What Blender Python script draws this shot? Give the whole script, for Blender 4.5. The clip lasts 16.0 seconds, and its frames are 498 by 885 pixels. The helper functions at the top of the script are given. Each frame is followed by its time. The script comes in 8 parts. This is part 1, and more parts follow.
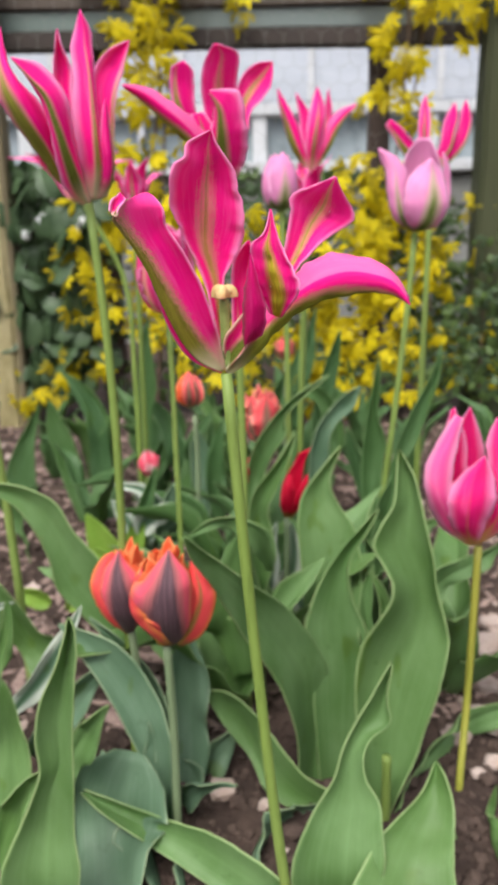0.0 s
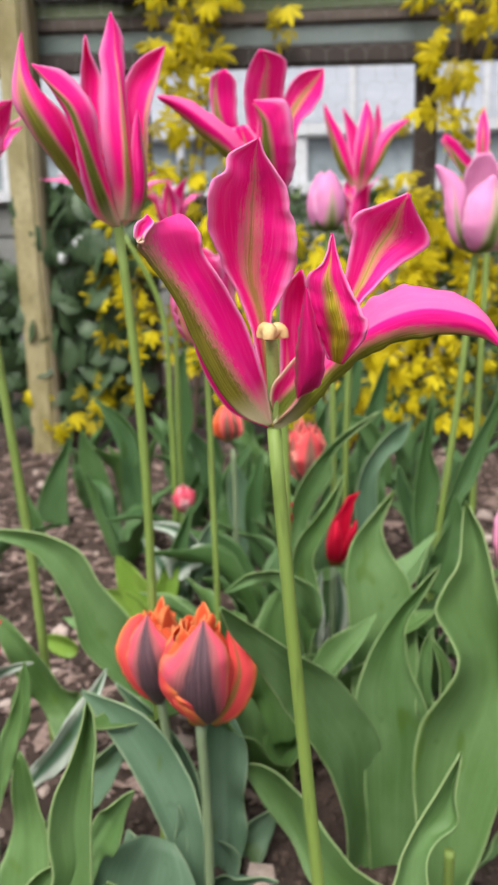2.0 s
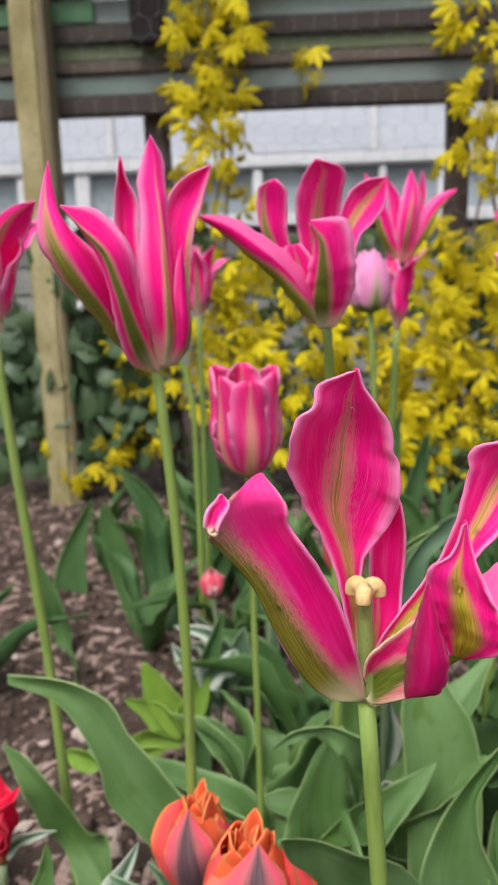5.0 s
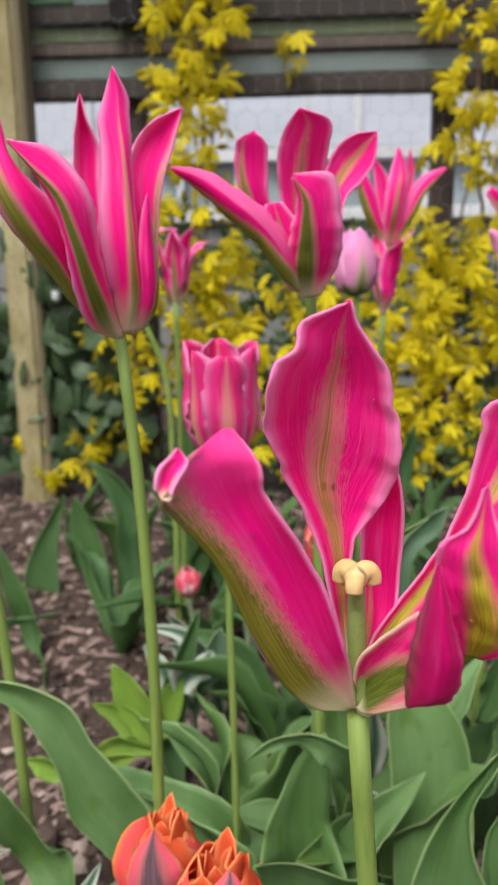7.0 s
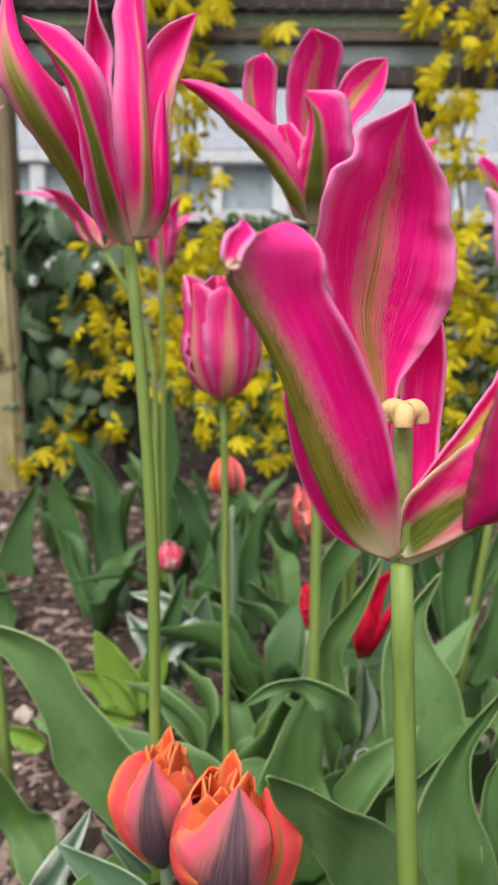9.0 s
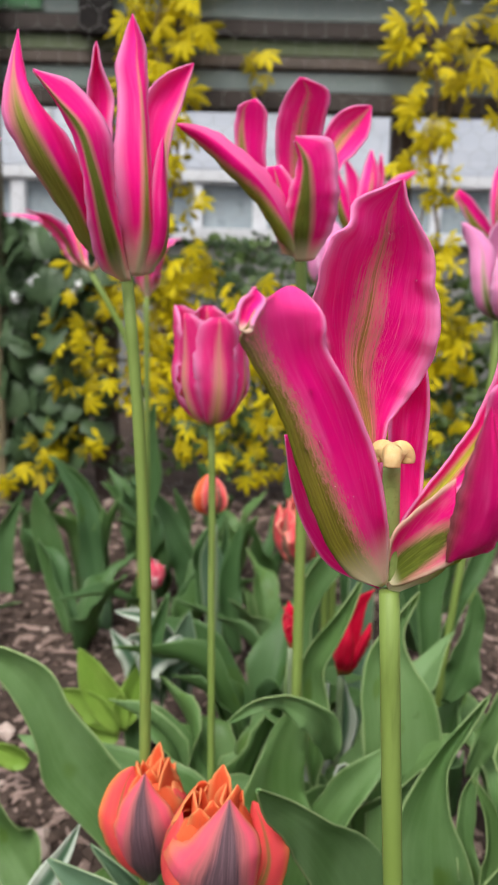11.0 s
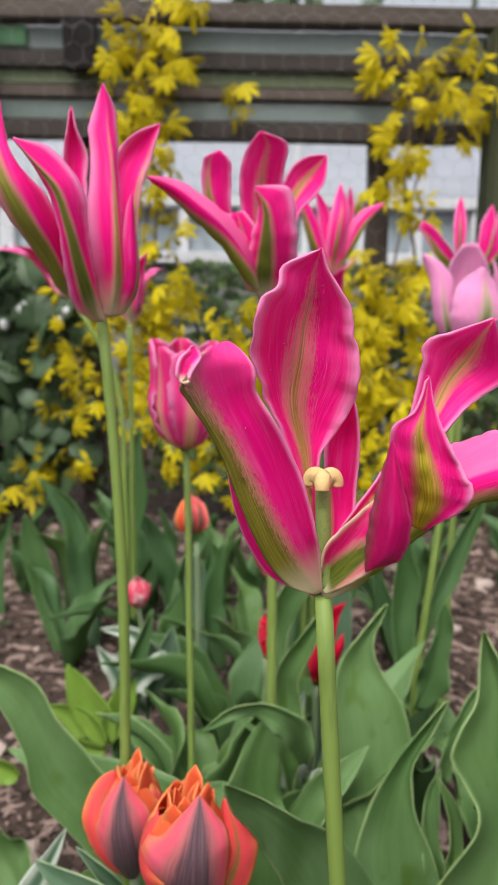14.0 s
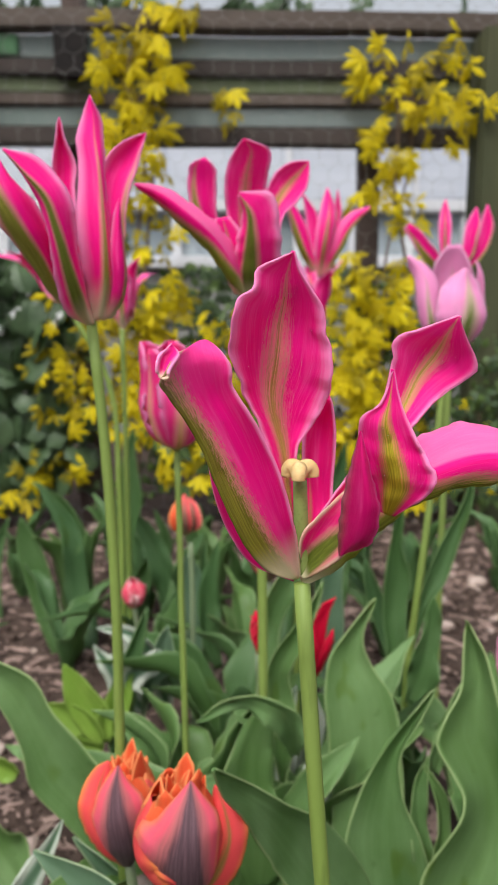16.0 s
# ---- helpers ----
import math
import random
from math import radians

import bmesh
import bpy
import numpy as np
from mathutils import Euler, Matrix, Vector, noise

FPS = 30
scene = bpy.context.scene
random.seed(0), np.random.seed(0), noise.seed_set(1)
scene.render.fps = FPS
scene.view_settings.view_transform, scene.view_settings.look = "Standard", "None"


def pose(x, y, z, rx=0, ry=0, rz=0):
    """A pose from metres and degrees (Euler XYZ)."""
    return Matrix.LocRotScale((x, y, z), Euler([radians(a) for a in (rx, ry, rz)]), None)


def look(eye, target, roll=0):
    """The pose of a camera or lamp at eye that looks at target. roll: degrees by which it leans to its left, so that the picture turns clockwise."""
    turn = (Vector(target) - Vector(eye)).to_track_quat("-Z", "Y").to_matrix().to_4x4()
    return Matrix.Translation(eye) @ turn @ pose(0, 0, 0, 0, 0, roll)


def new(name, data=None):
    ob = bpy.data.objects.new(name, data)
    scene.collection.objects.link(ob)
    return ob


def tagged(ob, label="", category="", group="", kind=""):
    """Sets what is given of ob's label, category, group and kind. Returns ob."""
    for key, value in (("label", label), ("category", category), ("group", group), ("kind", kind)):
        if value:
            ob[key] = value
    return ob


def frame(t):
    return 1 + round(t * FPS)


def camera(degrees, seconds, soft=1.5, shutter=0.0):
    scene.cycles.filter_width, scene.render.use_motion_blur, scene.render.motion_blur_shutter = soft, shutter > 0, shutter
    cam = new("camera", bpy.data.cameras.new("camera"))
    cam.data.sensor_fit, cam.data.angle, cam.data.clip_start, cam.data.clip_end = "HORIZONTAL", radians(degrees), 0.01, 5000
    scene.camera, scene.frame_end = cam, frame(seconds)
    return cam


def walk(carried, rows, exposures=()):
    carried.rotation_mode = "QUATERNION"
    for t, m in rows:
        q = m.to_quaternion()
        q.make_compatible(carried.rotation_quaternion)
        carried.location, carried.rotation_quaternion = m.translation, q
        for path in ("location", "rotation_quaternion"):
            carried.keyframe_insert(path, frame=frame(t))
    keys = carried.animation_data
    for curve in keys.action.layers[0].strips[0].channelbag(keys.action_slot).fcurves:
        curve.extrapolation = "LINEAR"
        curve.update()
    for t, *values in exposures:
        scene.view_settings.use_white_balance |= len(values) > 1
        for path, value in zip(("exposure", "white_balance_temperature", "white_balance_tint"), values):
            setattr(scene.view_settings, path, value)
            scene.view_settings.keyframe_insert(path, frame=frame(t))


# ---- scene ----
cam = camera(36.0, 16.0, 1.0)
cam.data.dof.use_dof, cam.data.dof.focus_distance, cam.data.dof.aperture_fstop = True, 0.190, 34.0
METRES, EYE, TILT, LEAN, TURN = 0.30, 0.37, -15.0, 1.0, 0.0
ROWS = [
    (0.0, 0.0, 0.0, 0.0, 0.0, 0.0, -0.0),
    (0.5, 0.0011, 0.0641, 0.0141, 0.71, 0.33, -0.15),
    (1.0, -0.0061, 0.1027, 0.0224, 1.42, 0.7, -0.28),
    (1.5, -0.0134, 0.1379, 0.03, 2.12, 1.11, -0.42),
    (2.0, -0.0166, 0.1672, 0.0543, 2.73, 1.43, -0.46),
    (2.5, -0.0237, 0.1862, 0.1332, 3.2, 1.6, -0.48),
    (3.0, -0.031, 0.2078, 0.2007, 3.63, 1.76, -0.47),
    (3.5, -0.0332, 0.2377, 0.2499, 3.92, 1.92, -0.43),
    (4.0, -0.0591, 0.263, 0.2877, 4.0, 2.04, -0.4),
    (6.5, -0.098, 0.4148, 0.2792, 2.74, 2.38, -0.62),
    (7.0, -0.0878, 0.4409, 0.2657, 2.34, 2.4, -0.73),
    (7.5, -0.102, 0.4596, 0.2331, 1.72, 2.6, -0.99),
    (8.0, -0.1275, 0.4766, 0.1917, 1.04, 2.84, -1.05),
    (8.5, -0.1444, 0.48, 0.1601, 0.41, 3.14, -1.32),
    (9.0, -0.1386, 0.4699, 0.1409, -0.08, 3.44, -1.45),
    (11.5, -0.1608, 0.4107, 0.1544, -2.13, 4.87, -1.74),
    (12.0, -0.1514, 0.3996, 0.1511, -2.25, 5.19, -1.62),
    (12.5, -0.1555, 0.3872, 0.1497, -2.4, 5.46, -1.46),
    (13.0, -0.1497, 0.3643, 0.1584, -2.44, 5.62, -1.28),
    (13.5, -0.1351, 0.3459, 0.1539, -2.42, 5.82, -1.07),
    (14.0, -0.1251, 0.3275, 0.1567, -2.4, 5.92, -0.81),
    (14.5, -0.1196, 0.3158, 0.1536, -2.41, 6.03, -0.58),
    (15.0, -0.1225, 0.3032, 0.1526, -2.46, 6.09, -0.43),
    (15.5, -0.1189, 0.2999, 0.1449, -2.48, 6.15, -0.22),
    (16.0, -0.1111, 0.2919, 0.144, -2.56, 6.19, -0.07),
]
walk(cam, [(t, pose(0, 0, EYE, TILT, LEAN, TURN) @ pose(METRES * x, METRES * y, METRES * z, 90 + pitch, roll, yaw)) for t, x, y, z, yaw, pitch, roll in ROWS],
     exposures=[(0.0, 0.19), (1.2, 0.20), (2.5, 0.21), (3.5, 0.14), (6.5, -0.02), (8.0, 0.01), (9.0, 0.04), (12.5, 0.04), (14.0, -0.01), (16.0, -0.04)])

# ---------------------------------------------------------------- light: a bright overcast sky
world = bpy.data.worlds.new("sky")
scene.world = world
world.use_nodes = True
wn, wl = world.node_tree.nodes, world.node_tree.links
wn.clear()
sky = wn.new("ShaderNodeTexSky")
sky.sky_type, sky.sun_disc = "NISHITA", False
sky.sun_elevation, sky.sun_rotation = radians(58), radians(200)
sky.air_density, sky.dust_density = 1.0, 4.0
hsv = wn.new("ShaderNodeHueSaturation")
hsv.inputs["Saturation"].default_value = 0.25
bg = wn.new("ShaderNodeBackground")
bg.inputs["Strength"].default_value = 0.20
wo = wn.new("ShaderNodeOutputWorld")
wl.new(sky.outputs[0], hsv.inputs["Color"])
wl.new(hsv.outputs[0], bg.inputs["Color"])
wl.new(bg.outputs[0], wo.inputs["Surface"])
sun = new("sun", bpy.data.lights.new("sun", "SUN"))
sun.data.energy, sun.data.angle, sun.data.color = 2.7, radians(25), (1.0, 0.97, 0.92)
sun.matrix_world = look((-1.0, -2.4, 4.2), (0, 0, 0))


# ---------------------------------------------------------------- materials
class Mat:
    """A small builder of node materials."""

    def __init__(self, name):
        self.m = bpy.data.materials.new(name)
        self.m.use_nodes = True
        self.t = self.m.node_tree
        self.t.nodes.clear()
        self.out = self.t.nodes.new("ShaderNodeOutputMaterial")

    def n(self, kind, **inputs):
        node = self.t.nodes.new("ShaderNode" + kind)
        for k, v in inputs.items():
            self.put(node, k.replace("_", " "), v)
        return node

    def put(self, node, key, v):
        socket = node.inputs[int(key[1:])] if key[0] == "i" and key[1:].isdigit() else node.inputs[key]
        if hasattr(v, "node"):
            self.t.links.new(v, socket)
        else:
            socket.default_value = (*v, 1.0) if isinstance(v, tuple) and len(v) == 3 and socket.type == "RGBA" else v

    def math(self, op, a, b=0.0, clamp=False):
        node = self.n("Math")
        node.operation, node.use_clamp = op, clamp
        self.put(node, "i0", a), self.put(node, "i1", b)
        return node.outputs[0]

    def ramp(self, x, lo, hi):
        node = self.n("MapRange")
        node.interpolation_type = "SMOOTHSTEP"
        for k, v in (("Value", x), ("From Min", lo), ("From Max", hi)):
            self.put(node, k, v)
        return node.outputs[0]

    def mix(self, fac, a, b):
        node = self.n("Mix")
        node.data_type = "RGBA"
        for i, v in ((0, fac), (6, a), (7, b)):
            self.put(node, f"i{i}", v)
        return node.outputs[2]

    def noise(self, vec, scale, detail=3.0, rough=0.6):
        node = self.n("TexNoise", Scale=scale, Detail=detail, Roughness=rough)
        if vec is not None:
            self.put(node, "Vector", vec)
        return node.outputs[0]

    def coords(self, which="Object"):
        return self.n("TexCoord").outputs[which]

    def scaled(self, vec, s):
        node = self.n("Mapping")
        self.put(node, "Vector", vec), self.put(node, "Scale", s)
        return node.outputs[0]

    def uv(self):
        node = self.n("SeparateXYZ")
        self.put(node, "Vector", self.coords("UV"))
        return node.outputs[0], node.outputs[1]

    def random(self):
        return self.n("ObjectInfo").outputs["Random"]

    def bump(self, h, strength, dist):
        node = self.n("Bump", Strength=strength, Distance=dist)
        self.put(node, "Height", h)
        return node.outputs[0]

    def finish(self, colour, rough, normal=None, thin=0.0, sheen=0.0, spec=0.5, metal=0.0, thin_colour=None):
        p = self.n("BsdfPrincipled")
        self.put(p, "Base Color", colour), self.put(p, "Roughness", rough)
        self.put(p, "Specular IOR Level", spec), self.put(p, "Metallic", metal)
        if sheen:
            self.put(p, "Sheen Weight", sheen)
        if normal is not None:
            self.put(p, "Normal", normal)
        last = p.outputs[0]
        if thin:
            tr = self.n("BsdfTranslucent")
            self.put(tr, "Color", colour if thin_colour is None else thin_colour)
            mx = self.n("MixShader")
            self.put(mx, "i0", thin), self.put(mx, "i1", last), self.put(mx, "i2", tr.outputs[0])
            last = mx.outputs[0]
        self.t.links.new(last, self.out.inputs["Surface"])
        return self.m


def petal_material(name, body, pale, stripe, base, stripe_width=0.17, stripe_end=0.85, stripe_amount=1.0, edge=0.8, dark=(0.62, 0.004, 0.15), claw_amount=0.8, margin_from=0.40, feather=0.25, soft=0.06, claw_end=0.20, flecks=0.0, stripe_at=0.5, fringe_colour=None, tip=0.0, lines=0.09, top_lit=0.0):
    """A petal: body colour with fine lengthwise streaks, a feathered stripe along the midrib, a pale margin and a pale claw."""
    k = Mat(name)
    u, v = k.uv()
    uv = k.coords("UV")
    off = k.math("ABSOLUTE", k.math("SUBTRACT", u, 0.5))
    streak = k.noise(k.scaled(uv, (44.0, 2.0, 1.0)), 1.0, 5.0, 0.75)
    fan = k.n("CombineXYZ")
    k.put(fan, "X", k.math("MULTIPLY", k.math("SUBTRACT", off, k.math("MULTIPLY", v, 0.45)), 70.0)), k.put(fan, "Y", k.math("MULTIPLY", v, 5.0)), k.put(fan, "Z", u)
    veins = k.noise(fan.outputs[0], 1.0, 3.0, 0.6)
    broad = k.noise(k.scaled(uv, (2.6, 1.3, 1.0)), 1.0, 3.0)
    col = k.mix(k.math("MULTIPLY", k.ramp(broad, 0.45, 0.85), 0.45), body, pale)
    col = k.mix(k.math("MULTIPLY", k.ramp(streak, 0.50, 0.74), 0.17), col, dark)
    col = k.mix(k.math("MULTIPLY", k.math("MULTIPLY", k.ramp(veins, 0.48, 0.66), k.ramp(off, 0.04, 0.30)), lines), col, pale)
    col = k.mix(k.math("MULTIPLY", k.ramp(streak, 0.46, 0.28), 0.16), col, pale)
    rag = k.math("MULTIPLY", k.math("SUBTRACT", streak, 0.5), feather)
    fleck = k.noise(k.scaled(uv, (60.0, 36.0, 1.0)), 1.0, 4.0, 0.75)
    lane = off if stripe_at == 0.5 else k.math("ABSOLUTE", k.math("SUBTRACT", u, stripe_at))
    far = k.math("ADD", k.math("ADD", lane, rag), k.math("MULTIPLY", k.math("SUBTRACT", fleck, 0.5), flecks))
    margin = k.ramp(k.math("ADD", off, k.math("MULTIPLY", k.math("SUBTRACT", streak, 0.5), 0.10)), margin_from, 0.5)
    col = k.mix(k.math("MULTIPLY", margin, edge), col, pale)
    width = k.math("MULTIPLY", k.math("SUBTRACT", stripe_end + 0.15, v), stripe_width / 0.6)
    inside = k.ramp(k.math("SUBTRACT", width, far), -0.5 * soft, soft)
    fringe = k.math("MULTIPLY", k.math("MULTIPLY", inside, k.math("SUBTRACT", 1.0, inside)), 2.6 * stripe_amount)
    rich = k.mix(k.ramp(streak, 0.4, 0.65), stripe, tuple(min(1.0, c * 1.9) for c in stripe))
    col = k.mix(k.math("MULTIPLY", inside, stripe_amount), col, rich)
    col = k.mix(k.math("MULTIPLY", fringe, 0.6 if fringe_colour else 0.0), col, fringe_colour or body)
    # light from above, painted as a paler half where u is below 0.5
    if top_lit:
        col = k.mix(k.math("MULTIPLY", k.math("MULTIPLY", k.ramp(u, 0.50, 0.44), k.ramp(v, 0.12, 0.40)), top_lit), col, pale)
    # skylight on the curled-over end, painted as a blend to pale
    if tip:
        col = k.mix(k.math("MULTIPLY", k.ramp(v, 0.70, 0.95), tip), col, pale)
    claw = k.ramp(k.math("ADD", v, k.math("MULTIPLY", rag, 0.7)), claw_end, 0.03)
    col = k.mix(k.math("MULTIPLY", claw, claw_amount), col, base)
    vein = k.noise(k.scaled(uv, (140.0, 1.2, 1.0)), 1.0, 2.0)
    blister = k.noise(k.scaled(uv, (10.0, 9.0, 1.0)), 1.0, 2.0)
    b = k.bump(k.math("ADD", k.math("MULTIPLY", vein, 0.5), blister), 0.35, 0.0012)
    return k.finish(col, 0.50, b, thin=0.30, spec=0.16)


def leaf_material(name, green, light, edge, blue=0.0, stripe=None):
    """A tulip leaf: parallel veins, a waxy bloom, darker blotches and a pale margin."""
    k = Mat(name)
    u, v = k.uv()
    uv = k.coords("UV")
    off = k.math("ABSOLUTE", k.math("SUBTRACT", u, 0.5))
    vein = k.noise(k.scaled(uv, (32.0, 0.7, 1.0)), 1.0, 4.0, 0.65)
    bloom = k.noise(k.scaled(k.coords("Object"), (28.0, 28.0, 14.0)), 1.0, 4.0)
    spots = k.noise(k.coords("Object"), 75.0, 2.0)
    col = k.mix(k.ramp(bloom, 0.3, 0.75), green, light)
    col = k.mix(k.math("MULTIPLY", k.ramp(vein, 0.44, 0.72), 0.32), col, tuple(c * 1.45 for c in light))
    wet = k.noise(k.scaled(k.coords("Object"), (40.0, 40.0, 16.0)), 1.0, 2.0)
    col = k.mix(k.math("MULTIPLY", k.ramp(wet, 0.63, 0.69), 0.65), col, (green[0] * 0.95, green[1] * 0.85, green[2] * 0.35))
    col = k.mix(k.math("MULTIPLY", k.ramp(spots, 0.68, 0.74), 0.4), col, tuple(c * 0.5 for c in green))
    col = k.mix(k.math("MULTIPLY", k.random(), 0.35), col, (0.10, 0.19, 0.03) if not blue else (0.12, 0.22, 0.15))
    if stripe:
        ragged = k.math("ADD", off, k.math("MULTIPLY", k.math("SUBTRACT", vein, 0.5), 0.15))
        col = k.mix(k.ramp(ragged, 0.10, 0.30), col, stripe)
    rim = k.math("MULTIPLY", k.ramp(off, 0.482, 0.496), k.ramp(bloom, 0.20, 0.55))
    col = k.mix(k.math("MULTIPLY", rim, 0.75), col, edge)
    b = k.bump(k.math("ADD", k.math("MULTIPLY", vein, 1.0), k.math("MULTIPLY", bloom, 0.4)), 0.14, 0.001)
    rough = k.math("ADD", 0.36, k.math("MULTIPLY", bloom, 0.25))
    return k.finish(col, rough, b, thin=0.30, spec=0.32, thin_colour=(0.19, 0.33, 0.05))


def plain_material(name, a, b, scale, rough=0.7, bump=0.4, dist=0.002, stretch=(1, 1, 1), spec=0.4, thin=0.0, fine=None, metal=0.0):
    """Two colours mingled by noise at two scales, with relief."""
    k = Mat(name)
    vec = k.scaled(k.coords("Object"), tuple(float(s) for s in stretch))
    big, small = k.noise(vec, scale, 5.0), k.noise(vec, scale * 9.0, 3.0)
    col = k.mix(k.ramp(big, 0.3, 0.7), a, b)
    col = k.mix(k.math("MULTIPLY", k.ramp(small, 0.5, 0.75), 0.5), col, fine if fine else tuple(c * 0.45 for c in a))
    col = k.mix(k.math("MULTIPLY", k.random(), 0.25), col, tuple(c * 0.6 for c in b))
    n = k.bump(k.math("ADD", big, k.math("MULTIPLY", small, 0.6)), bump, dist)
    return k.finish(col, rough, n, thin=thin, spec=spec, metal=metal)


HOT, PALE, CREAM = (0.95, 0.006, 0.285), (0.95, 0.36, 0.66), (0.82, 0.74, 0.50)
PEACH = (0.86, 0.46, 0.32)
m_petal = petal_material("petal_pink_green", HOT, PALE, (0.20, 0.215, 0.03), CREAM, feather=0.22, soft=0.12, claw_end=0.28, fringe_colour=PEACH)
m_petal_plain = petal_material("petal_pink", HOT, PALE, (0.5, 0.05, 0.1), CREAM, stripe_width=0.03, stripe_amount=0.3, claw_amount=0.0)
m_petal_b = petal_material("petal_pink_streaked", HOT, PALE, (0.33, 0.25, 0.050), CREAM, stripe_width=0.19, stripe_end=0.86, stripe_amount=0.9, feather=0.5, soft=0.16, flecks=0.30, margin_from=0.37, edge=0.8, fringe_colour=(0.92, 0.34, 0.38))
m_petal_olive = petal_material("petal_pink_olive_backed", HOT, PALE, (0.170, 0.160, 0.020), CREAM, stripe_width=0.26, stripe_end=1.10, feather=0.10, soft=0.17, flecks=0.60, claw_end=0.22, stripe_at=0.0, margin_from=0.42, tip=0.14, fringe_colour=PEACH)
m_petal_hood = petal_material("petal_hooded", HOT, PALE, (0.135, 0.165, 0.026), CREAM, stripe_width=0.13, stripe_end=1.2, stripe_at=0.44, feather=0.12, soft=0.10, edge=0.95, margin_from=0.32, claw_end=0.26, fringe_colour=PEACH)
m_petal_trough = petal_material("petal_pink_green_throat", HOT, CREAM, (0.10, 0.13, 0.018), CREAM, stripe_width=0.17, stripe_end=1.4, stripe_at=0.66, feather=0.2, soft=0.16, flecks=0.2, fringe_colour=PEACH)
# folded pink lobe in shadow; the shade is painted in as deeper crimson
m_petal_shaded = petal_material("petal_shaded_fold", (0.66, 0.004, 0.16), (0.90, 0.16, 0.46), (0.16, 0.08, 0.03), CREAM, stripe_width=0.10, stripe_end=1.2, stripe_at=0.0, soft=0.2, stripe_amount=0.8, claw_amount=0.0, dark=(0.50, 0.002, 0.10))
m_petal_soft = petal_material("petal_pink_pale_edged", HOT, PALE, (0.150, 0.175, 0.028), CREAM, stripe_width=0.15, stripe_end=0.8, edge=0.95, margin_from=0.26, claw_end=0.34, soft=0.11, fringe_colour=PEACH)
m_petal_pale = petal_material("petal_pink_pale_rim", HOT, PALE, (0.5, 0.2, 0.1), CREAM, stripe_width=0.04, stripe_end=0.4, stripe_amount=0.5, edge=0.95, margin_from=0.24, claw_end=0.34)
m_petal_throat = petal_material("petal_pink_yellow_throat", HOT, PALE, (0.42, 0.40, 0.05), CREAM, stripe_width=0.30, stripe_end=0.30, soft=0.16, stripe_at=0.2, fringe_colour=PEACH)
m_petal_flag = petal_material("petal_pink_yellow_veined", HOT, PALE, (0.36, 0.34, 0.03), CREAM, stripe_width=0.17, stripe_end=0.95, feather=0.5, soft=0.16, flecks=0.2, claw_amount=0.3, fringe_colour=PEACH)
# arching petal: skylight on its upper half is mixed into the colour
m_petal_arm = petal_material("petal_pink_green_below", HOT, (0.95, 0.33, 0.62), (0.24, 0.27, 0.035), CREAM, stripe_width=0.36, stripe_end=0.90, feather=0.2, soft=0.16, flecks=0.3, stripe_at=1.0, margin_from=0.45, claw_end=0.26, edge=0.5, fringe_colour=PEACH, top_lit=0.42)
m_petal_outer = petal_material("petal_pink_green_flank", HOT, PALE, (0.21, 0.205, 0.034), CREAM, stripe_width=0.30, stripe_end=0.80, feather=0.12, soft=0.12, stripe_at=0.22, margin_from=0.32, claw_end=0.24, fringe_colour=PEACH)
m_petal_keel = petal_material("petal_pink_green_keel", HOT, PALE, (0.21, 0.205, 0.034), CREAM, stripe_width=0.16, stripe_end=0.70, feather=0.16, soft=0.12, stripe_at=0.56, margin_from=0.24, edge=0.9, claw_end=0.24, fringe_colour=PEACH)
m_petal_edge = petal_material("petal_pink_green_margin", HOT, PALE, (0.22, 0.23, 0.04), CREAM, stripe_width=0.16, stripe_end=0.75, feather=0.16, soft=0.12, stripe_at=0.92, margin_from=0.26, claw_end=0.28, fringe_colour=PEACH)
m_petal_y = petal_material("petal_yellow_green", HOT, PALE, (0.42, 0.37, 0.03), CREAM, stripe_width=0.17, stripe_end=0.95, claw_amount=0.0, soft=0.14, flecks=0.16, feather=0.4)
m_lilac = petal_material("petal_lilac_pink", (0.85, 0.32, 0.60), (0.94, 0.56, 0.78), (0.15, 0.20, 0.05), (0.16, 0.22, 0.05), stripe_width=0.26, stripe_end=0.55, soft=0.15, claw_end=0.3, fringe_colour=(0.74, 0.60, 0.40), dark=(0.66, 0.15, 0.38))
m_lilac_green = petal_material("petal_lilac_green_flame", (0.85, 0.32, 0.60), (0.94, 0.56, 0.78), (0.15, 0.20, 0.05), (0.16, 0.22, 0.05), stripe_width=0.20, stripe_end=0.80, soft=0.15, stripe_at=0.68, claw_end=0.2, fringe_colour=(0.78, 0.66, 0.42), dark=(0.66, 0.15, 0.38))
m_petal_rose = petal_material("petal_rose_striped", (0.90, 0.03, 0.26), PALE, (0.62, 0.36, 0.14), (0.5, 0.45, 0.15), stripe_width=0.13, stripe_end=0.8, soft=0.16, feather=0.3, edge=0.9, margin_from=0.22, claw_end=0.15, fringe_colour=(0.90, 0.42, 0.42))
m_rose = petal_material("petal_rose", (0.88, 0.014, 0.22), (0.94, 0.36, 0.62), (0.62, 0.25, 0.08), (0.78, 0.56, 0.16), stripe_width=0.08, stripe_end=0.4, edge=0.95, margin_from=0.22, claw_end=0.30)
m_orange = petal_material("petal_orange_purple", (0.87, 0.13, 0.215), (0.91, 0.29, 0.13), (0.115, 0.068, 0.082), (0.15, 0.10, 0.10), stripe_width=0.128, stripe_end=1.7, edge=0.80, dark=(0.70, 0.05, 0.10), margin_from=0.36, soft=0.16, feather=0.20, claw_end=0.12, fringe_colour=(0.62, 0.24, 0.20))
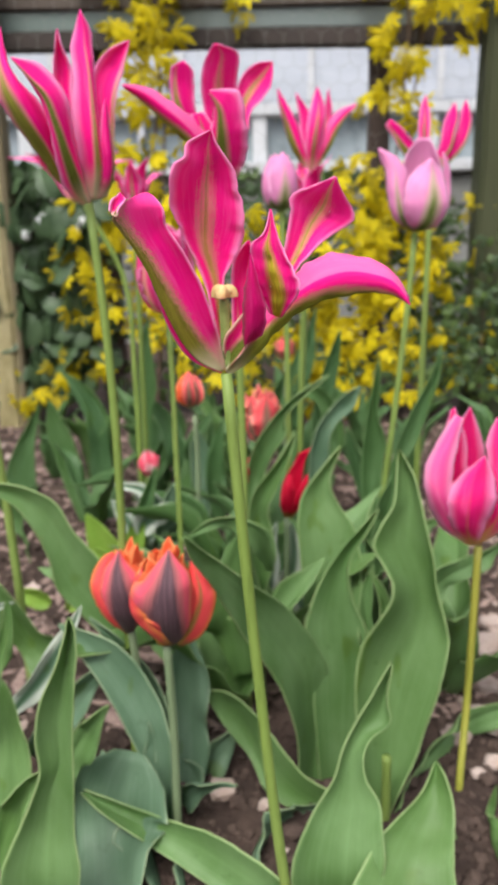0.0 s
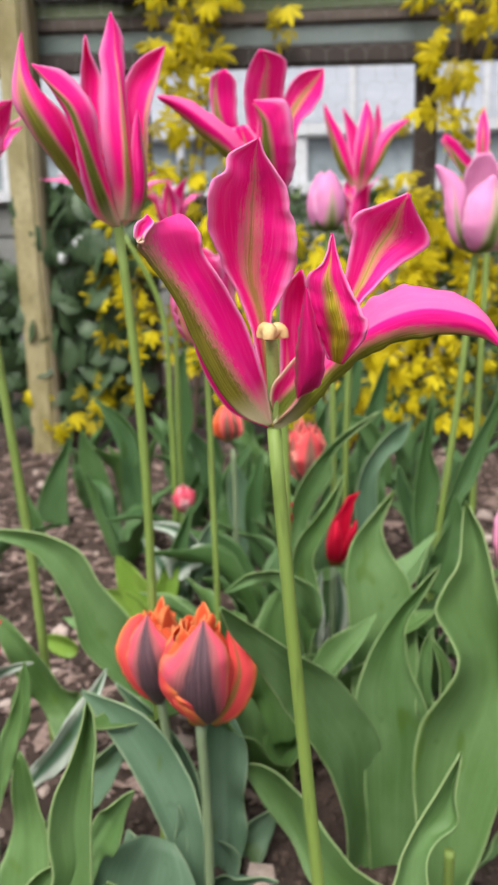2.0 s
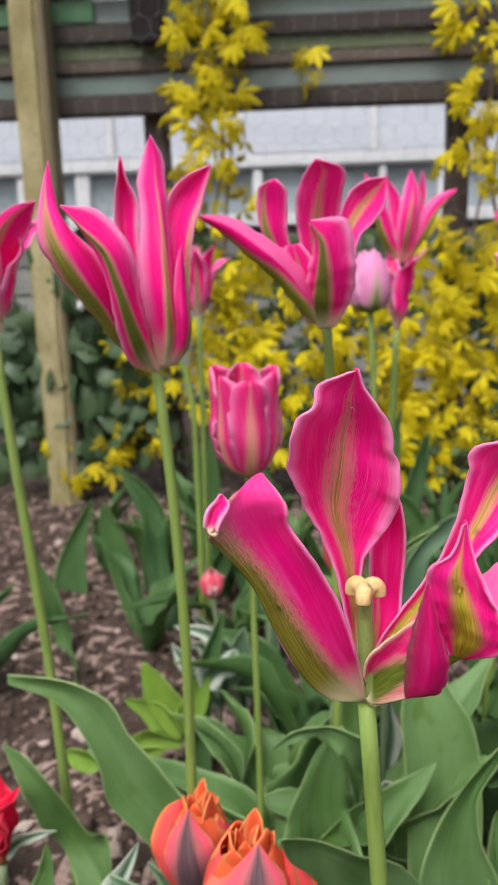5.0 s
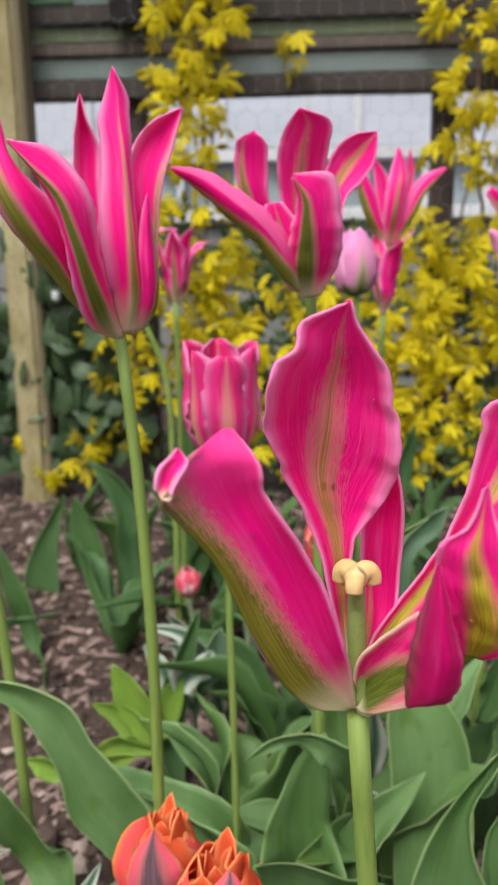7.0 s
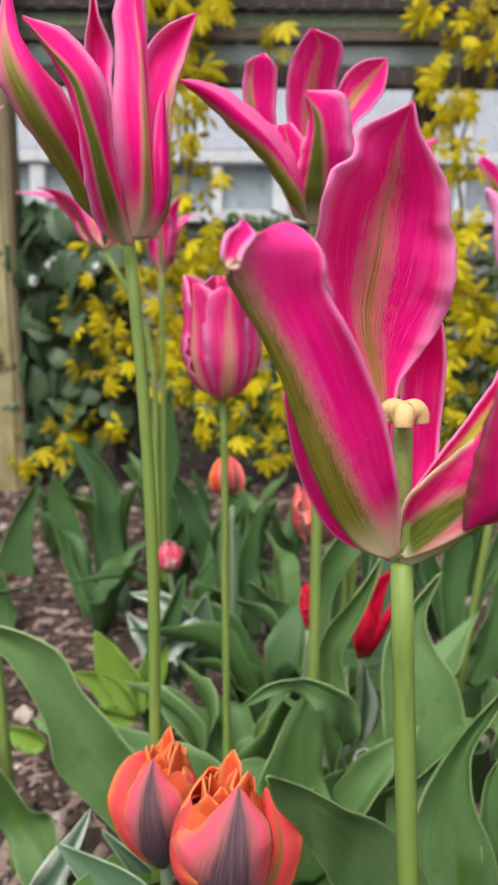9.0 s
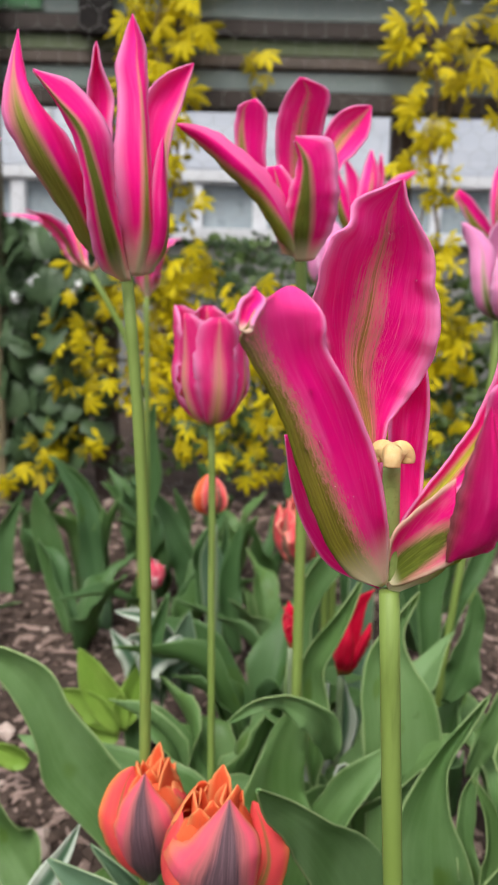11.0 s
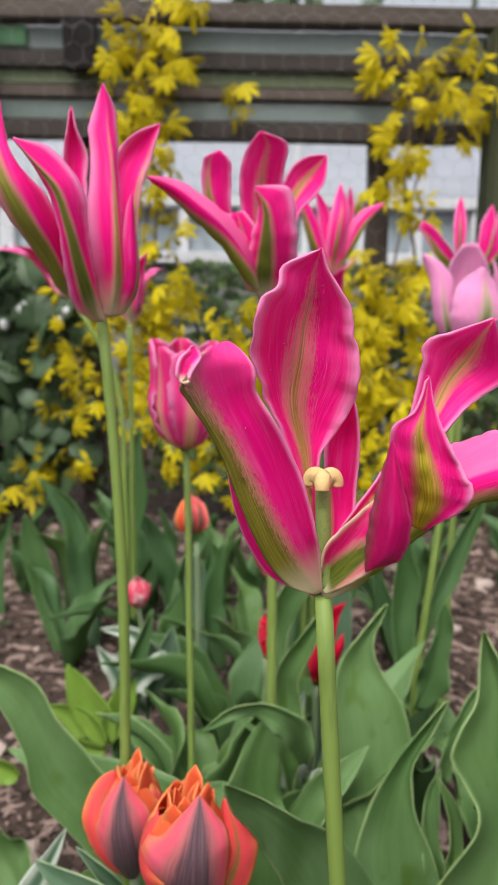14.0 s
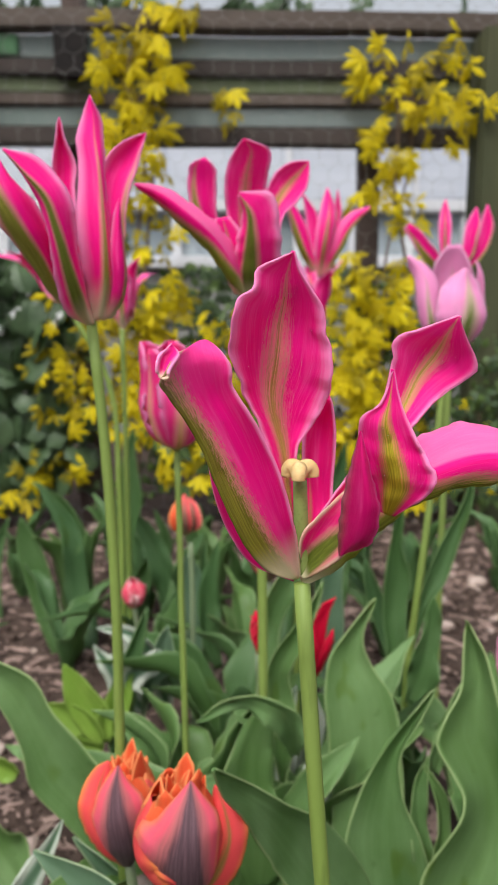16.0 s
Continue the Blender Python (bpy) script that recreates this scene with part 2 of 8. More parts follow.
m_orange_side = petal_material("petal_orange_side", (0.86, 0.09, 0.10), (0.91, 0.28, 0.09), (0.30, 0.17, 0.05), (0.3, 0.2, 0.06), stripe_width=0.07, stripe_end=0.9, edge=0.95, dark=(0.72, 0.07, 0.10), margin_from=0.28)
m_orange_in = petal_material("petal_orange_inner", (0.88, 0.14, 0.05), (0.92, 0.36, 0.14), (0.75, 0.10, 0.06), (0.5, 0.3, 0.06), stripe_width=0.06, edge=0.95, dark=(0.74, 0.09, 0.06), margin_from=0.26)
m_coral = petal_material("petal_coral", (0.84, 0.10, 0.12), (0.92, 0.36, 0.28), (0.22, 0.13, 0.09), (0.3, 0.28, 0.12), stripe_width=0.17, stripe_end=1.0, dark=(0.68, 0.07, 0.07), edge=0.95, margin_from=0.26, soft=0.12)
m_red = petal_material("petal_red", (0.70, 0.005, 0.045), (0.80, 0.08, 0.12), (0.4, 0.01, 0.02), (0.3, 0.2, 0.05), stripe_width=0.05, stripe_end=0.4, dark=(0.30, 0.0, 0.01))
m_bud = petal_material("petal_pale_bud", (0.80, 0.08, 0.15), (0.92, 0.64, 0.66), (0.45, 0.30, 0.26), (0.4, 0.3, 0.2), stripe_width=0.10, stripe_end=0.6, edge=0.95, margin_from=0.18)
m_rose_pale = petal_material("petal_rose_pale", (0.92, 0.10, 0.36), (0.95, 0.46, 0.70), (0.80, 0.30, 0.35), (0.80, 0.62, 0.30), stripe_width=0.06, stripe_end=0.4, edge=0.9, margin_from=0.15, claw_end=0.25)
m_leaf = leaf_material("leaf_green", (0.090, 0.185, 0.054), (0.186, 0.318, 0.130), (0.42, 0.54, 0.24))
m_glaucous = leaf_material("leaf_blue_green", (0.095, 0.172, 0.098), (0.170, 0.268, 0.172), (0.42, 0.52, 0.30), blue=1.0)
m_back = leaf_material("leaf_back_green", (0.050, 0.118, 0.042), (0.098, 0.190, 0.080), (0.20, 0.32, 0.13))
m_varieg = leaf_material("leaf_white_edged", (0.08, 0.16, 0.10), (0.14, 0.24, 0.15), (0.66, 0.70, 0.60), blue=1.0, stripe=(0.58, 0.64, 0.54))
m_weed = leaf_material("leaf_light_green", (0.20, 0.36, 0.045), (0.31, 0.47, 0.085), (0.36, 0.52, 0.12))
m_stem = plain_material("stem_green", (0.165, 0.245, 0.045), (0.22, 0.305, 0.075), 30.0, 0.55, 0.15, 0.0005, (1, 1, 0.1))
m_stem_y = plain_material("stem_yellow_green", (0.28, 0.30, 0.04), (0.36, 0.34, 0.06), 30.0, 0.45, 0.15, 0.0005, (1, 1, 0.1))
m_stem_g = plain_material("stem_grey_green", (0.15, 0.22, 0.11), (0.20, 0.25, 0.14), 30.0, 0.5, 0.15, 0.0005, (1, 1, 0.1))
m_stigma = plain_material("stigma_cream", (0.82, 0.56, 0.22), (0.86, 0.66, 0.32), 300.0, 0.6, 0.5, 0.0006, fine=(0.7, 0.45, 0.12), thin=0.2)
m_ovary = plain_material("ovary_green", (0.20, 0.27, 0.07), (0.25, 0.32, 0.10), 80.0, 0.45, 0.1, 0.0004)
m_anther = plain_material("anther_yellow", (0.55, 0.36, 0.06), (0.65, 0.48, 0.12), 300.0, 0.7, 0.3, 0.0004)
m_soil = plain_material("soil", (0.032, 0.021, 0.017), (0.082, 0.055, 0.044), 26.0, 0.9, 1.0, 0.006, fine=(0.022, 0.014, 0.011), spec=0.25)
m_clod = plain_material("soil_crumb", (0.045, 0.030, 0.024), (0.12, 0.083, 0.068), 60.0, 0.9, 0.8, 0.003, fine=(0.03, 0.02, 0.015), spec=0.25)
m_chip = plain_material("bark_chip", (0.18, 0.115, 0.098), (0.40, 0.29, 0.25), 60.0, 0.85, 0.6, 0.001, (1, 6, 6), fine=(0.10, 0.06, 0.05))
m_stone = plain_material("pebble", (0.34, 0.25, 0.21), (0.48, 0.39, 0.35), 40.0, 0.7, 0.3, 0.001)
m_post = plain_material("post_mossy_wood", (0.21, 0.175, 0.070), (0.40, 0.345, 0.19), 24.0, 0.85, 0.9, 0.004, (1, 1, 0.5), fine=(0.085, 0.085, 0.042))
# right face of the post, darker and browner than the front
m_post_side = plain_material("post_right_face", (0.14, 0.115, 0.065), (0.21, 0.17, 0.10), 14.0, 0.8, 0.5, 0.002, (1, 1, 0.1))
m_post_dark = plain_material("post_dark_wood", (0.045, 0.030, 0.026), (0.085, 0.055, 0.045), 14.0, 0.75, 0.6, 0.002, (1, 1, 0.12))
m_post_moss = plain_material("post_olive_wood", (0.036, 0.045, 0.018), (0.066, 0.070, 0.031), 14.0, 0.85, 0.6, 0.002, (1, 1, 0.15), fine=(0.04, 0.04, 0.018))
m_rail_brown = plain_material("plank_brown", (0.066, 0.048, 0.038), (0.115, 0.090, 0.074), 12.0, 0.75, 0.6, 0.002, (0.1, 1, 1))
# near-black, for the post end between the planks
m_black_wood = plain_material("black_wood", (0.006, 0.005, 0.005), (0.018, 0.014, 0.013), 40.0, 0.8, 0.5, 0.002, spec=0.2)
# darkest brown of the plank rows
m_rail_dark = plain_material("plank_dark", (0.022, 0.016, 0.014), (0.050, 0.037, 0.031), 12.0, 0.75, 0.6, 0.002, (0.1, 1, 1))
m_rail_grey = plain_material("plank_grey_green", (0.045, 0.095, 0.058), (0.140, 0.172, 0.165), 3.0, 0.45, 0.4, 0.002, (0.15, 1, 1), fine=(0.07, 0.10, 0.07), spec=0.6)
m_rail_green = plain_material("plank_green", (0.030, 0.115, 0.040), (0.065, 0.175, 0.075), 5.0, 0.6, 0.4, 0.002, (0.15, 1, 1), fine=(0.03, 0.06, 0.03))
m_rail_moss = plain_material("plank_mossy", (0.075, 0.105, 0.045), (0.13, 0.15, 0.085), 7.0, 0.7, 0.5, 0.002, (0.15, 1, 1), fine=(0.05, 0.045, 0.03))
m_wire = plain_material("wire_galvanised", (0.20, 0.20, 0.19), (0.30, 0.30, 0.29), 40.0, 0.45, 0.1, 0.0003, metal=0.7)
m_white = plain_material("paint_white", (0.54, 0.55, 0.58), (0.64, 0.65, 0.68), 5.0, 0.5, 0.15, 0.001, fine=(0.55, 0.55, 0.54))
m_panel = plain_material("panel_milky", (0.39, 0.42, 0.49), (0.50, 0.53, 0.60), 2.5, 0.25, 0.1, 0.001, (0.3, 1, 2), fine=(0.62, 0.64, 0.68), spec=0.6)
m_board = plain_material("boards_grey", (0.16, 0.165, 0.155), (0.26, 0.26, 0.245), 6.0, 0.7, 0.4, 0.002, (0.2, 1, 1))
m_pane = plain_material("pane_dusty_glass", (0.22, 0.26, 0.28), (0.36, 0.41, 0.44), 3.0, 0.08, 0.05, 0.001, spec=0.9)
m_gold = plain_material("leaf_golden", (0.60, 0.47, 0.005), (0.72, 0.60, 0.010), 30.0, 0.6, 0.4, 0.001, thin=0.3, fine=(0.42, 0.30, 0.004), spec=0.2)
# shaded copy of the golden leaf, its shadow put into the colour
m_gold_shaded = plain_material("leaf_golden_shaded", (0.24, 0.20, 0.006), (0.42, 0.33, 0.008), 30.0, 0.6, 0.4, 0.001, thin=0.3, spec=0.2)
m_ivy = plain_material("leaf_dark_green", (0.032, 0.062, 0.024), (0.068, 0.116, 0.050), 24.0, 0.5, 0.4, 0.001, thin=0.15)
m_shrub = plain_material("leaf_mid_green", (0.050, 0.095, 0.022), (0.10, 0.16, 0.04), 24.0, 0.5, 0.4, 0.001, thin=0.2)
m_blossom = plain_material("blossom_white", (0.75, 0.76, 0.78), (0.85, 0.85, 0.86), 40.0, 0.6, 0.2, 0.001, thin=0.2)
m_twig = plain_material("twig_brown", (0.10, 0.065, 0.045), (0.17, 0.115, 0.08), 40.0, 0.8, 0.4, 0.001)
m_drop = None


def water_material():
    k = Mat("water_drop")
    g = k.n("BsdfGlass", Roughness=0.02, IOR=1.33)
    k.t.links.new(g.outputs[0], k.out.inputs["Surface"])
    return k.m


m_drop = water_material()


# ---------------------------------------------------------------- mesh helpers
def mesh_object(name, verts, faces, material, parent=None, label="", smooth=True, uvs=None, kind=""):
    me = bpy.data.meshes.new(name)
    me.from_pydata([tuple(v) for v in verts], [], [tuple(f) for f in faces])
    if smooth:
        me.polygons.foreach_set("use_smooth", [True] * len(me.polygons))
    if uvs is not None:
        layer = me.uv_layers.new(name="UVMap")
        idx = np.zeros(len(me.loops), dtype=np.int32)
        me.loops.foreach_get("vertex_index", idx)
        layer.data.foreach_set("uv", np.asarray(uvs, dtype=np.float32)[idx].ravel())
    me.materials.append(material)
    ob = new(name, me)
    if parent is not None:
        ob.parent = parent
        ob.matrix_parent_inverse = parent.matrix_basis.inverted()
    return tagged(ob, label=label, kind=kind)


def thing(name, x, y, z, label, category, group="", kind=""):
    ob = new(name)
    ob.empty_display_size = 0.02
    ob.matrix_basis = Matrix.Translation((x, y, z))
    return tagged(ob, label, category, group, kind)


def curve_through(pts, n):
    """n points and tangents on a smooth curve through pts."""
    p = np.array(pts, dtype=float)
    d = np.r_[0, np.cumsum(np.linalg.norm(np.diff(p, axis=0), axis=1))]
    d /= d[-1]
    m = np.gradient(p, d, axis=0) if len(p) > 2 else np.repeat((p[1:] - p[:1]) / 1.0, 2, axis=0)
    u = np.linspace(0, 1, n)
    i = np.clip(np.searchsorted(d, u, side="right") - 1, 0, len(p) - 2)
    h = (d[i + 1] - d[i])[:, None]
    s = ((u - d[i])[:, None]) / h
    c = (2 * s**3 - 3 * s**2 + 1) * p[i] + (s**3 - 2 * s**2 + s) * h * m[i] + (-2 * s**3 + 3 * s**2) * p[i + 1] + (s**3 - s**2) * h * m[i + 1]
    t = np.gradient(c, axis=0)
    return c, t / np.linalg.norm(t, axis=1, keepdims=True)


def shape_leaf(v):
    return np.interp(v, [0, 0.1, 0.25, 0.42, 0.6, 0.78, 0.9, 0.965, 1], [0.34, 0.62, 0.92, 1.0, 0.86, 0.58, 0.32, 0.15, 0.01])


def shape_petal(v):
    return np.interp(v, [0, 0.08, 0.2, 0.4, 0.6, 0.75, 0.86, 0.93, 0.97, 1], [0.30, 0.42, 0.62, 0.88, 1.0, 0.92, 0.66, 0.36, 0.14, 0.02])


def shape_blunt(v):
    return np.interp(v, [0, 0.08, 0.25, 0.5, 0.7, 0.85, 0.93, 1], [0.30, 0.45, 0.74, 0.95, 1.0, 0.98, 0.86, 0.30])


def shape_lily(v):
    return np.interp(v, [0, 0.08, 0.2, 0.4, 0.55, 0.7, 0.8, 0.88, 0.95, 1], [0.3, 0.42, 0.68, 0.95, 1.0, 0.86, 0.6, 0.34, 0.15, 0.02])


def shape_round(v):
    return np.interp(v, [0, 0.08, 0.25, 0.45, 0.65, 0.82, 0.93, 1], [0.4, 0.66, 0.96, 1.0, 1.0, 0.92, 0.70, 0.16])


def shape_cup(v):
    return np.interp(v, [0, 0.08, 0.25, 0.45, 0.65, 0.82, 0.93, 1], [0.35, 0.6, 0.92, 1.0, 0.95, 0.7, 0.42, 0.05])


BLADES = [0]


def blade(name, parent, pts, left, right, material, shape=shape_leaf, turn=(0, 0), fold=(0, 0), cup=(0.3, 0.3), wave=0.0, ripple=0.0,
          face=(0, -1, 0), rows=26, half=6, thick=0.0006, label="", drops=0, sway=0.0, outline=None):
    """A leaf or petal along a curve: half widths to each side of the midrib, each half folded about it, cupped, twisted and waved.
    outline, in place of shape: (way along, left, right) as shares of the half widths."""
    BLADES[0] += 1
    rng = np.random.RandomState(BLADES[0])
    c, t = curve_through(pts, rows)
    v = np.linspace(0, 1, rows)
    f = np.array(face, dtype=float)
    side = np.cross(t, f)
    side /= np.maximum(np.linalg.norm(side, axis=1, keepdims=True), 1e-6)
    for i in range(1, rows):
        if side[i] @ side[i - 1] < 0:
            side[i] = -side[i]
        side[i] = 0.6 * side[i] + 0.4 * side[i - 1]
        side[i] -= (side[i] @ t[i]) * t[i]
        side[i] /= np.linalg.norm(side[i])
    nrm = np.cross(side, t)
    a = np.radians(np.interp(v, [0, 1], turn))[:, None]
    side, nrm = np.cos(a) * side + np.sin(a) * nrm, np.cos(a) * nrm - np.sin(a) * side
    w = shape(v)
    grid = np.array(outline, dtype=float).T if outline else None
    s = np.linspace(-1, 1, 2 * half + 1)
    k = np.interp(v, [0, 1], cup)
    ph = rng.uniform(0, 6.28, 6)
    front = np.zeros((rows, len(s), 3))
    for j, q in enumerate(s):
        own = w if grid is None else np.interp(v, grid[0], grid[1 if q < 0 else 2])
        width = (left if q < 0 else right) * own * (1 + sway * np.sin(2 * np.pi * 1.5 * v + ph[5] + (2.4 if q > 0 else 0)) * np.minimum(1, 4 * (1 - v)))
        ang = np.radians(fold[0] if q < 0 else fold[1])
        r = np.abs(q) * width
        bend = ang + np.where(np.abs(k) > 0, k * abs(q) * 0.5, 0)
        out = np.sign(q) * r * np.cos(bend)
        up = r * np.sin(bend)
        lift = wave * width * q * q * np.sin(2 * np.pi * 1.6 * v + ph[0] + (2.1 if q > 0 else 0)) + 0.5 * wave * width * q * q * np.sin(2 * np.pi * 3.7 * v + ph[1] + (1.0 if q > 0 else 0))
        edge = ripple * width * abs(q) ** 3 * np.sin(2 * np.pi * 9 * v + ph[2] + 3 * q) + ripple * 0.6 * width * abs(q) ** 3 * np.sin(2 * np.pi * 17 * v + ph[3])
        dip = 0.10 * wave * width * np.cos(q * 9 + ph[4])
        front[:, j] = c + side * out[:, None] + nrm * (up + lift + edge + dip)[:, None]
    du = np.gradient(front, axis=0)
    dv = np.gradient(front, axis=1)
    n = np.cross(dv, du)
    n /= np.maximum(np.linalg.norm(n, axis=2, keepdims=True), 1e-9)
    return sheet(name, parent, front, n, v, s, material, thick, label, drops, rng)


def sheet(name, parent, front, n, v, s, material, thick, label, drops, rng):
    """Closes a grid of points into a thin leaf or petal with a back and a rim."""
    rows = len(v)
    back = front - n * thick
    m = len(s)
    verts = np.concatenate([front.reshape(-1, 3), back.reshape(-1, 3)])
    uvs = np.stack(np.meshgrid((s + 1) / 2, v), axis=2).reshape(-1, 2)
    uvs = np.concatenate([uvs, uvs])
    o = rows * m
    faces = []
    for i in range(rows - 1):
        for j in range(m - 1):
            q0, q1, q2, q3 = i * m + j, i * m + j + 1, (i + 1) * m + j + 1, (i + 1) * m + j
            faces.append((q0, q1, q2, q3))
            faces.append((o + q3, o + q2, o + q1, o + q0))
    ring = [(0, j) for j in range(m)] + [(i, m - 1) for i in range(1, rows)] + [(rows - 1, j) for j in range(m - 2, -1, -1)] + [(i, 0) for i in range(rows - 2, 0, -1)]
    for (i0, j0), (i1, j1) in zip(ring, ring[1:] + ring[:1]):
        p0, p1 = i0 * m + j0, i1 * m + j1
        faces.append((p0, o + p0, o + p1, p1))
    ob = mesh_object(name, verts, faces, material, parent, label, uvs=uvs)
    if drops:
        droplets(ob, front, n, drops, rng)
    return ob


def loft(name, parent, left, mid, right, material, rows=36, half=8, crease=0.0, ripple=0.0, lump=0.0, thick=0.0006, drops=0, label=""):
    """A petal hung on three curves: its left margin, its midrib and its right margin. crease: 0 a rounded trough, 1 a sharp keel along the midrib."""
    BLADES[0] += 1
    rng = np.random.RandomState(BLADES[0])
    rail = [np.array(q, dtype=float) for q in (left, mid, right)]
    d = np.r_[0, np.cumsum(np.linalg.norm(np.diff(rail[1], axis=0), axis=1) + 1e-4)]
    d /= d[-1]
    v = np.linspace(0, 1, rows)
    i = np.clip(np.searchsorted(d, v, side="right") - 1, 0, len(d) - 2)
    h = (d[i + 1] - d[i])[:, None]
    q = (v - d[i])[:, None] / h
    a, b, c = [(2 * q**3 - 3 * q**2 + 1) * p[i] + (q**3 - 2 * q**2 + q) * h * g[i] + (-2 * q**3 + 3 * q**2) * p[i + 1] + (q**3 - q**2) * h * g[i + 1]
               for p, g in ((p, np.gradient(p, d, axis=0)) for p in rail)]
    s = np.linspace(-1, 1, 2 * half + 1)
    front = np.zeros((rows, len(s), 3))
    for j, u in enumerate(s):
        rounded = b + (c - a) / 2 * u + ((c + a) / 2 - b) * u * u
        sharp = b + ((c if u > 0 else a) - b) * abs(u)
        front[:, j] = (1 - crease) * rounded + crease * sharp

    def normals():
        n = np.cross(np.gradient(front, axis=1), np.gradient(front, axis=0))
        return n / np.maximum(np.linalg.norm(n, axis=2, keepdims=True), 1e-9)

    n = normals()
    width = np.linalg.norm(c - a, axis=1)
    ph = rng.uniform(0, 6.28, 4)
    for j, u in enumerate(s):
        rim = ripple * abs(u) ** 3 * (np.sin(2 * np.pi * 7 * v + ph[0] + 2 * u) + 0.6 * np.sin(2 * np.pi * 15 * v + ph[1]))
        swell = np.array([noise.noise(Vector((u * 1.1 + ph[2], w * 3.2, ph[3]))) + 0.45 * noise.noise(Vector((u * 2.6, w * 8.0, ph[2]))) for w in v])
        front[:, j] += n[:, j] * (width * (rim + lump * swell) * np.minimum(1, 6 * v) * np.minimum(1, 8 * (1 - v)))[:, None]
    n = normals()
    return sheet(name, parent, front, n, v, s, material, thick, label, drops, rng)


def droplets(parent, front, n, count, rng):
    """Small beads of water that sit on a leaf or petal, joined into one."""
    bm = bmesh.new()
    bmesh.ops.create_icosphere(bm, subdivisions=2, radius=1.0)
    base = np.array([q.co for q in bm.verts])
    tris = np.array([[q.index for q in f.verts] for f in bm.faces])
    bm.free()
    vs, fs = [], []
    for i in range(count):
        y, x = rng.uniform(0.25, 0.92) * (front.shape[0] - 2), rng.uniform(0.08, 0.92) * (front.shape[1] - 2)
        i0, j0, a, b = int(y), int(x), y % 1, x % 1
        p = (1 - a) * ((1 - b) * front[i0, j0] + b * front[i0, j0 + 1]) + a * ((1 - b) * front[i0 + 1, j0] + b * front[i0 + 1, j0 + 1])
        r = 0.00055 * rng.lognormal(0, 0.4)
        vs.append(base * r + p)
        fs.append(tris + i * len(base))
    mesh_object("dew", np.concatenate(vs), np.concatenate(fs).tolist(), m_drop, parent, "clear beads of rain water", kind="stuff")


def tube(name, parent, pts, r0, r1, material, n=16, sides=10, label="", kind=""):
    c, t = curve_through(pts, n)
    ref = np.array((0.31, 0.94, 0.11))
    a = np.cross(t, ref)
    a /= np.linalg.norm(a, axis=1, keepdims=True)
    b = np.cross(t, a)
    ang = np.linspace(0, 2 * np.pi, sides, endpoint=False)
    r = np.linspace(r0, r1, n)[:, None, None]
    v = (c[:, None] + r * (np.cos(ang)[None, :, None] * a[:, None] + np.sin(ang)[None, :, None] * b[:, None])).reshape(-1, 3)
    faces = [(i * sides + j, i * sides + (j + 1) % sides, (i + 1) * sides + (j + 1) % sides, (i + 1) * sides + j) for i in range(n - 1) for j in range(sides)]
    faces += [tuple(range(sides))[::-1], tuple((n - 1) * sides + j for j in range(sides))]
    return mesh_object(name, v, faces, material, parent, label, kind=kind)


def ball(name, parent, centre, radii, material, lumps=0.0, label="", squash=None):
    bm = bmesh.new()
    bmesh.ops.create_icosphere(bm, subdivisions=3, radius=1.0)
    for q in bm.verts:
        d = 1 + lumps * noise.noise(q.co * 2.2 + Vector(centre) * 90)
        q.co = Vector((q.co.x * radii[0] * d, q.co.y * radii[1] * d, q.co.z * radii[2] * d)) + Vector(centre)
    me = bpy.data.meshes.new(name)
    bm.to_mesh(me), bm.free()
    me.polygons.foreach_set("use_smooth", [True] * len(me.polygons))
    me.materials.append(material)
    ob = new(name, me)
    if parent is not None:
        ob.parent = parent
        ob.matrix_parent_inverse = parent.matrix_basis.inverted()
    return tagged(ob, label)


def box(name, parent, lo, hi, material, bevel=0.003, wobble=0.0, label="", cuts=0, kind=""):
    """A sawn piece of wood or frame: bevelled, a little uneven."""
    lo, hi = Vector(lo), Vector(hi)
    bm = bmesh.new()
    bmesh.ops.create_cube(bm, size=1.0)
    for q in bm.verts:
        q.co = Vector([lo[i] + (q.co[i] + 0.5) * (hi[i] - lo[i]) for i in range(3)])
    if cuts:
        axis = max(range(3), key=lambda i: hi[i] - lo[i])
        edges = [e for e in bm.edges if abs(e.verts[0].co[axis] - e.verts[1].co[axis]) > 1e-4]
        bmesh.ops.subdivide_edges(bm, edges=edges, cuts=cuts)
    if bevel:
        sharp = [e for e in bm.edges if len(e.link_faces) == 2 and e.calc_face_angle(0) > 0.5]
        bmesh.ops.bevel(bm, geom=sharp, offset=bevel, segments=2, affect="EDGES", clamp_overlap=True)
    if wobble:
        for q in bm.verts:
            q.co += noise.noise_vector(q.co * 7.0 + lo) * wobble
    me = bpy.data.meshes.new(name)
    bm.to_mesh(me), bm.free()
    me.materials.append(material)
    ob = new(name, me)
    if parent is not None:
        ob.parent = parent
        ob.matrix_parent_inverse = parent.matrix_basis.inverted()
    return tagged(ob, label, kind=kind)


def ground_z(x, y):
    return 0.03 * min(max(y - 0.4, 0.0), 1.05) / 1.05


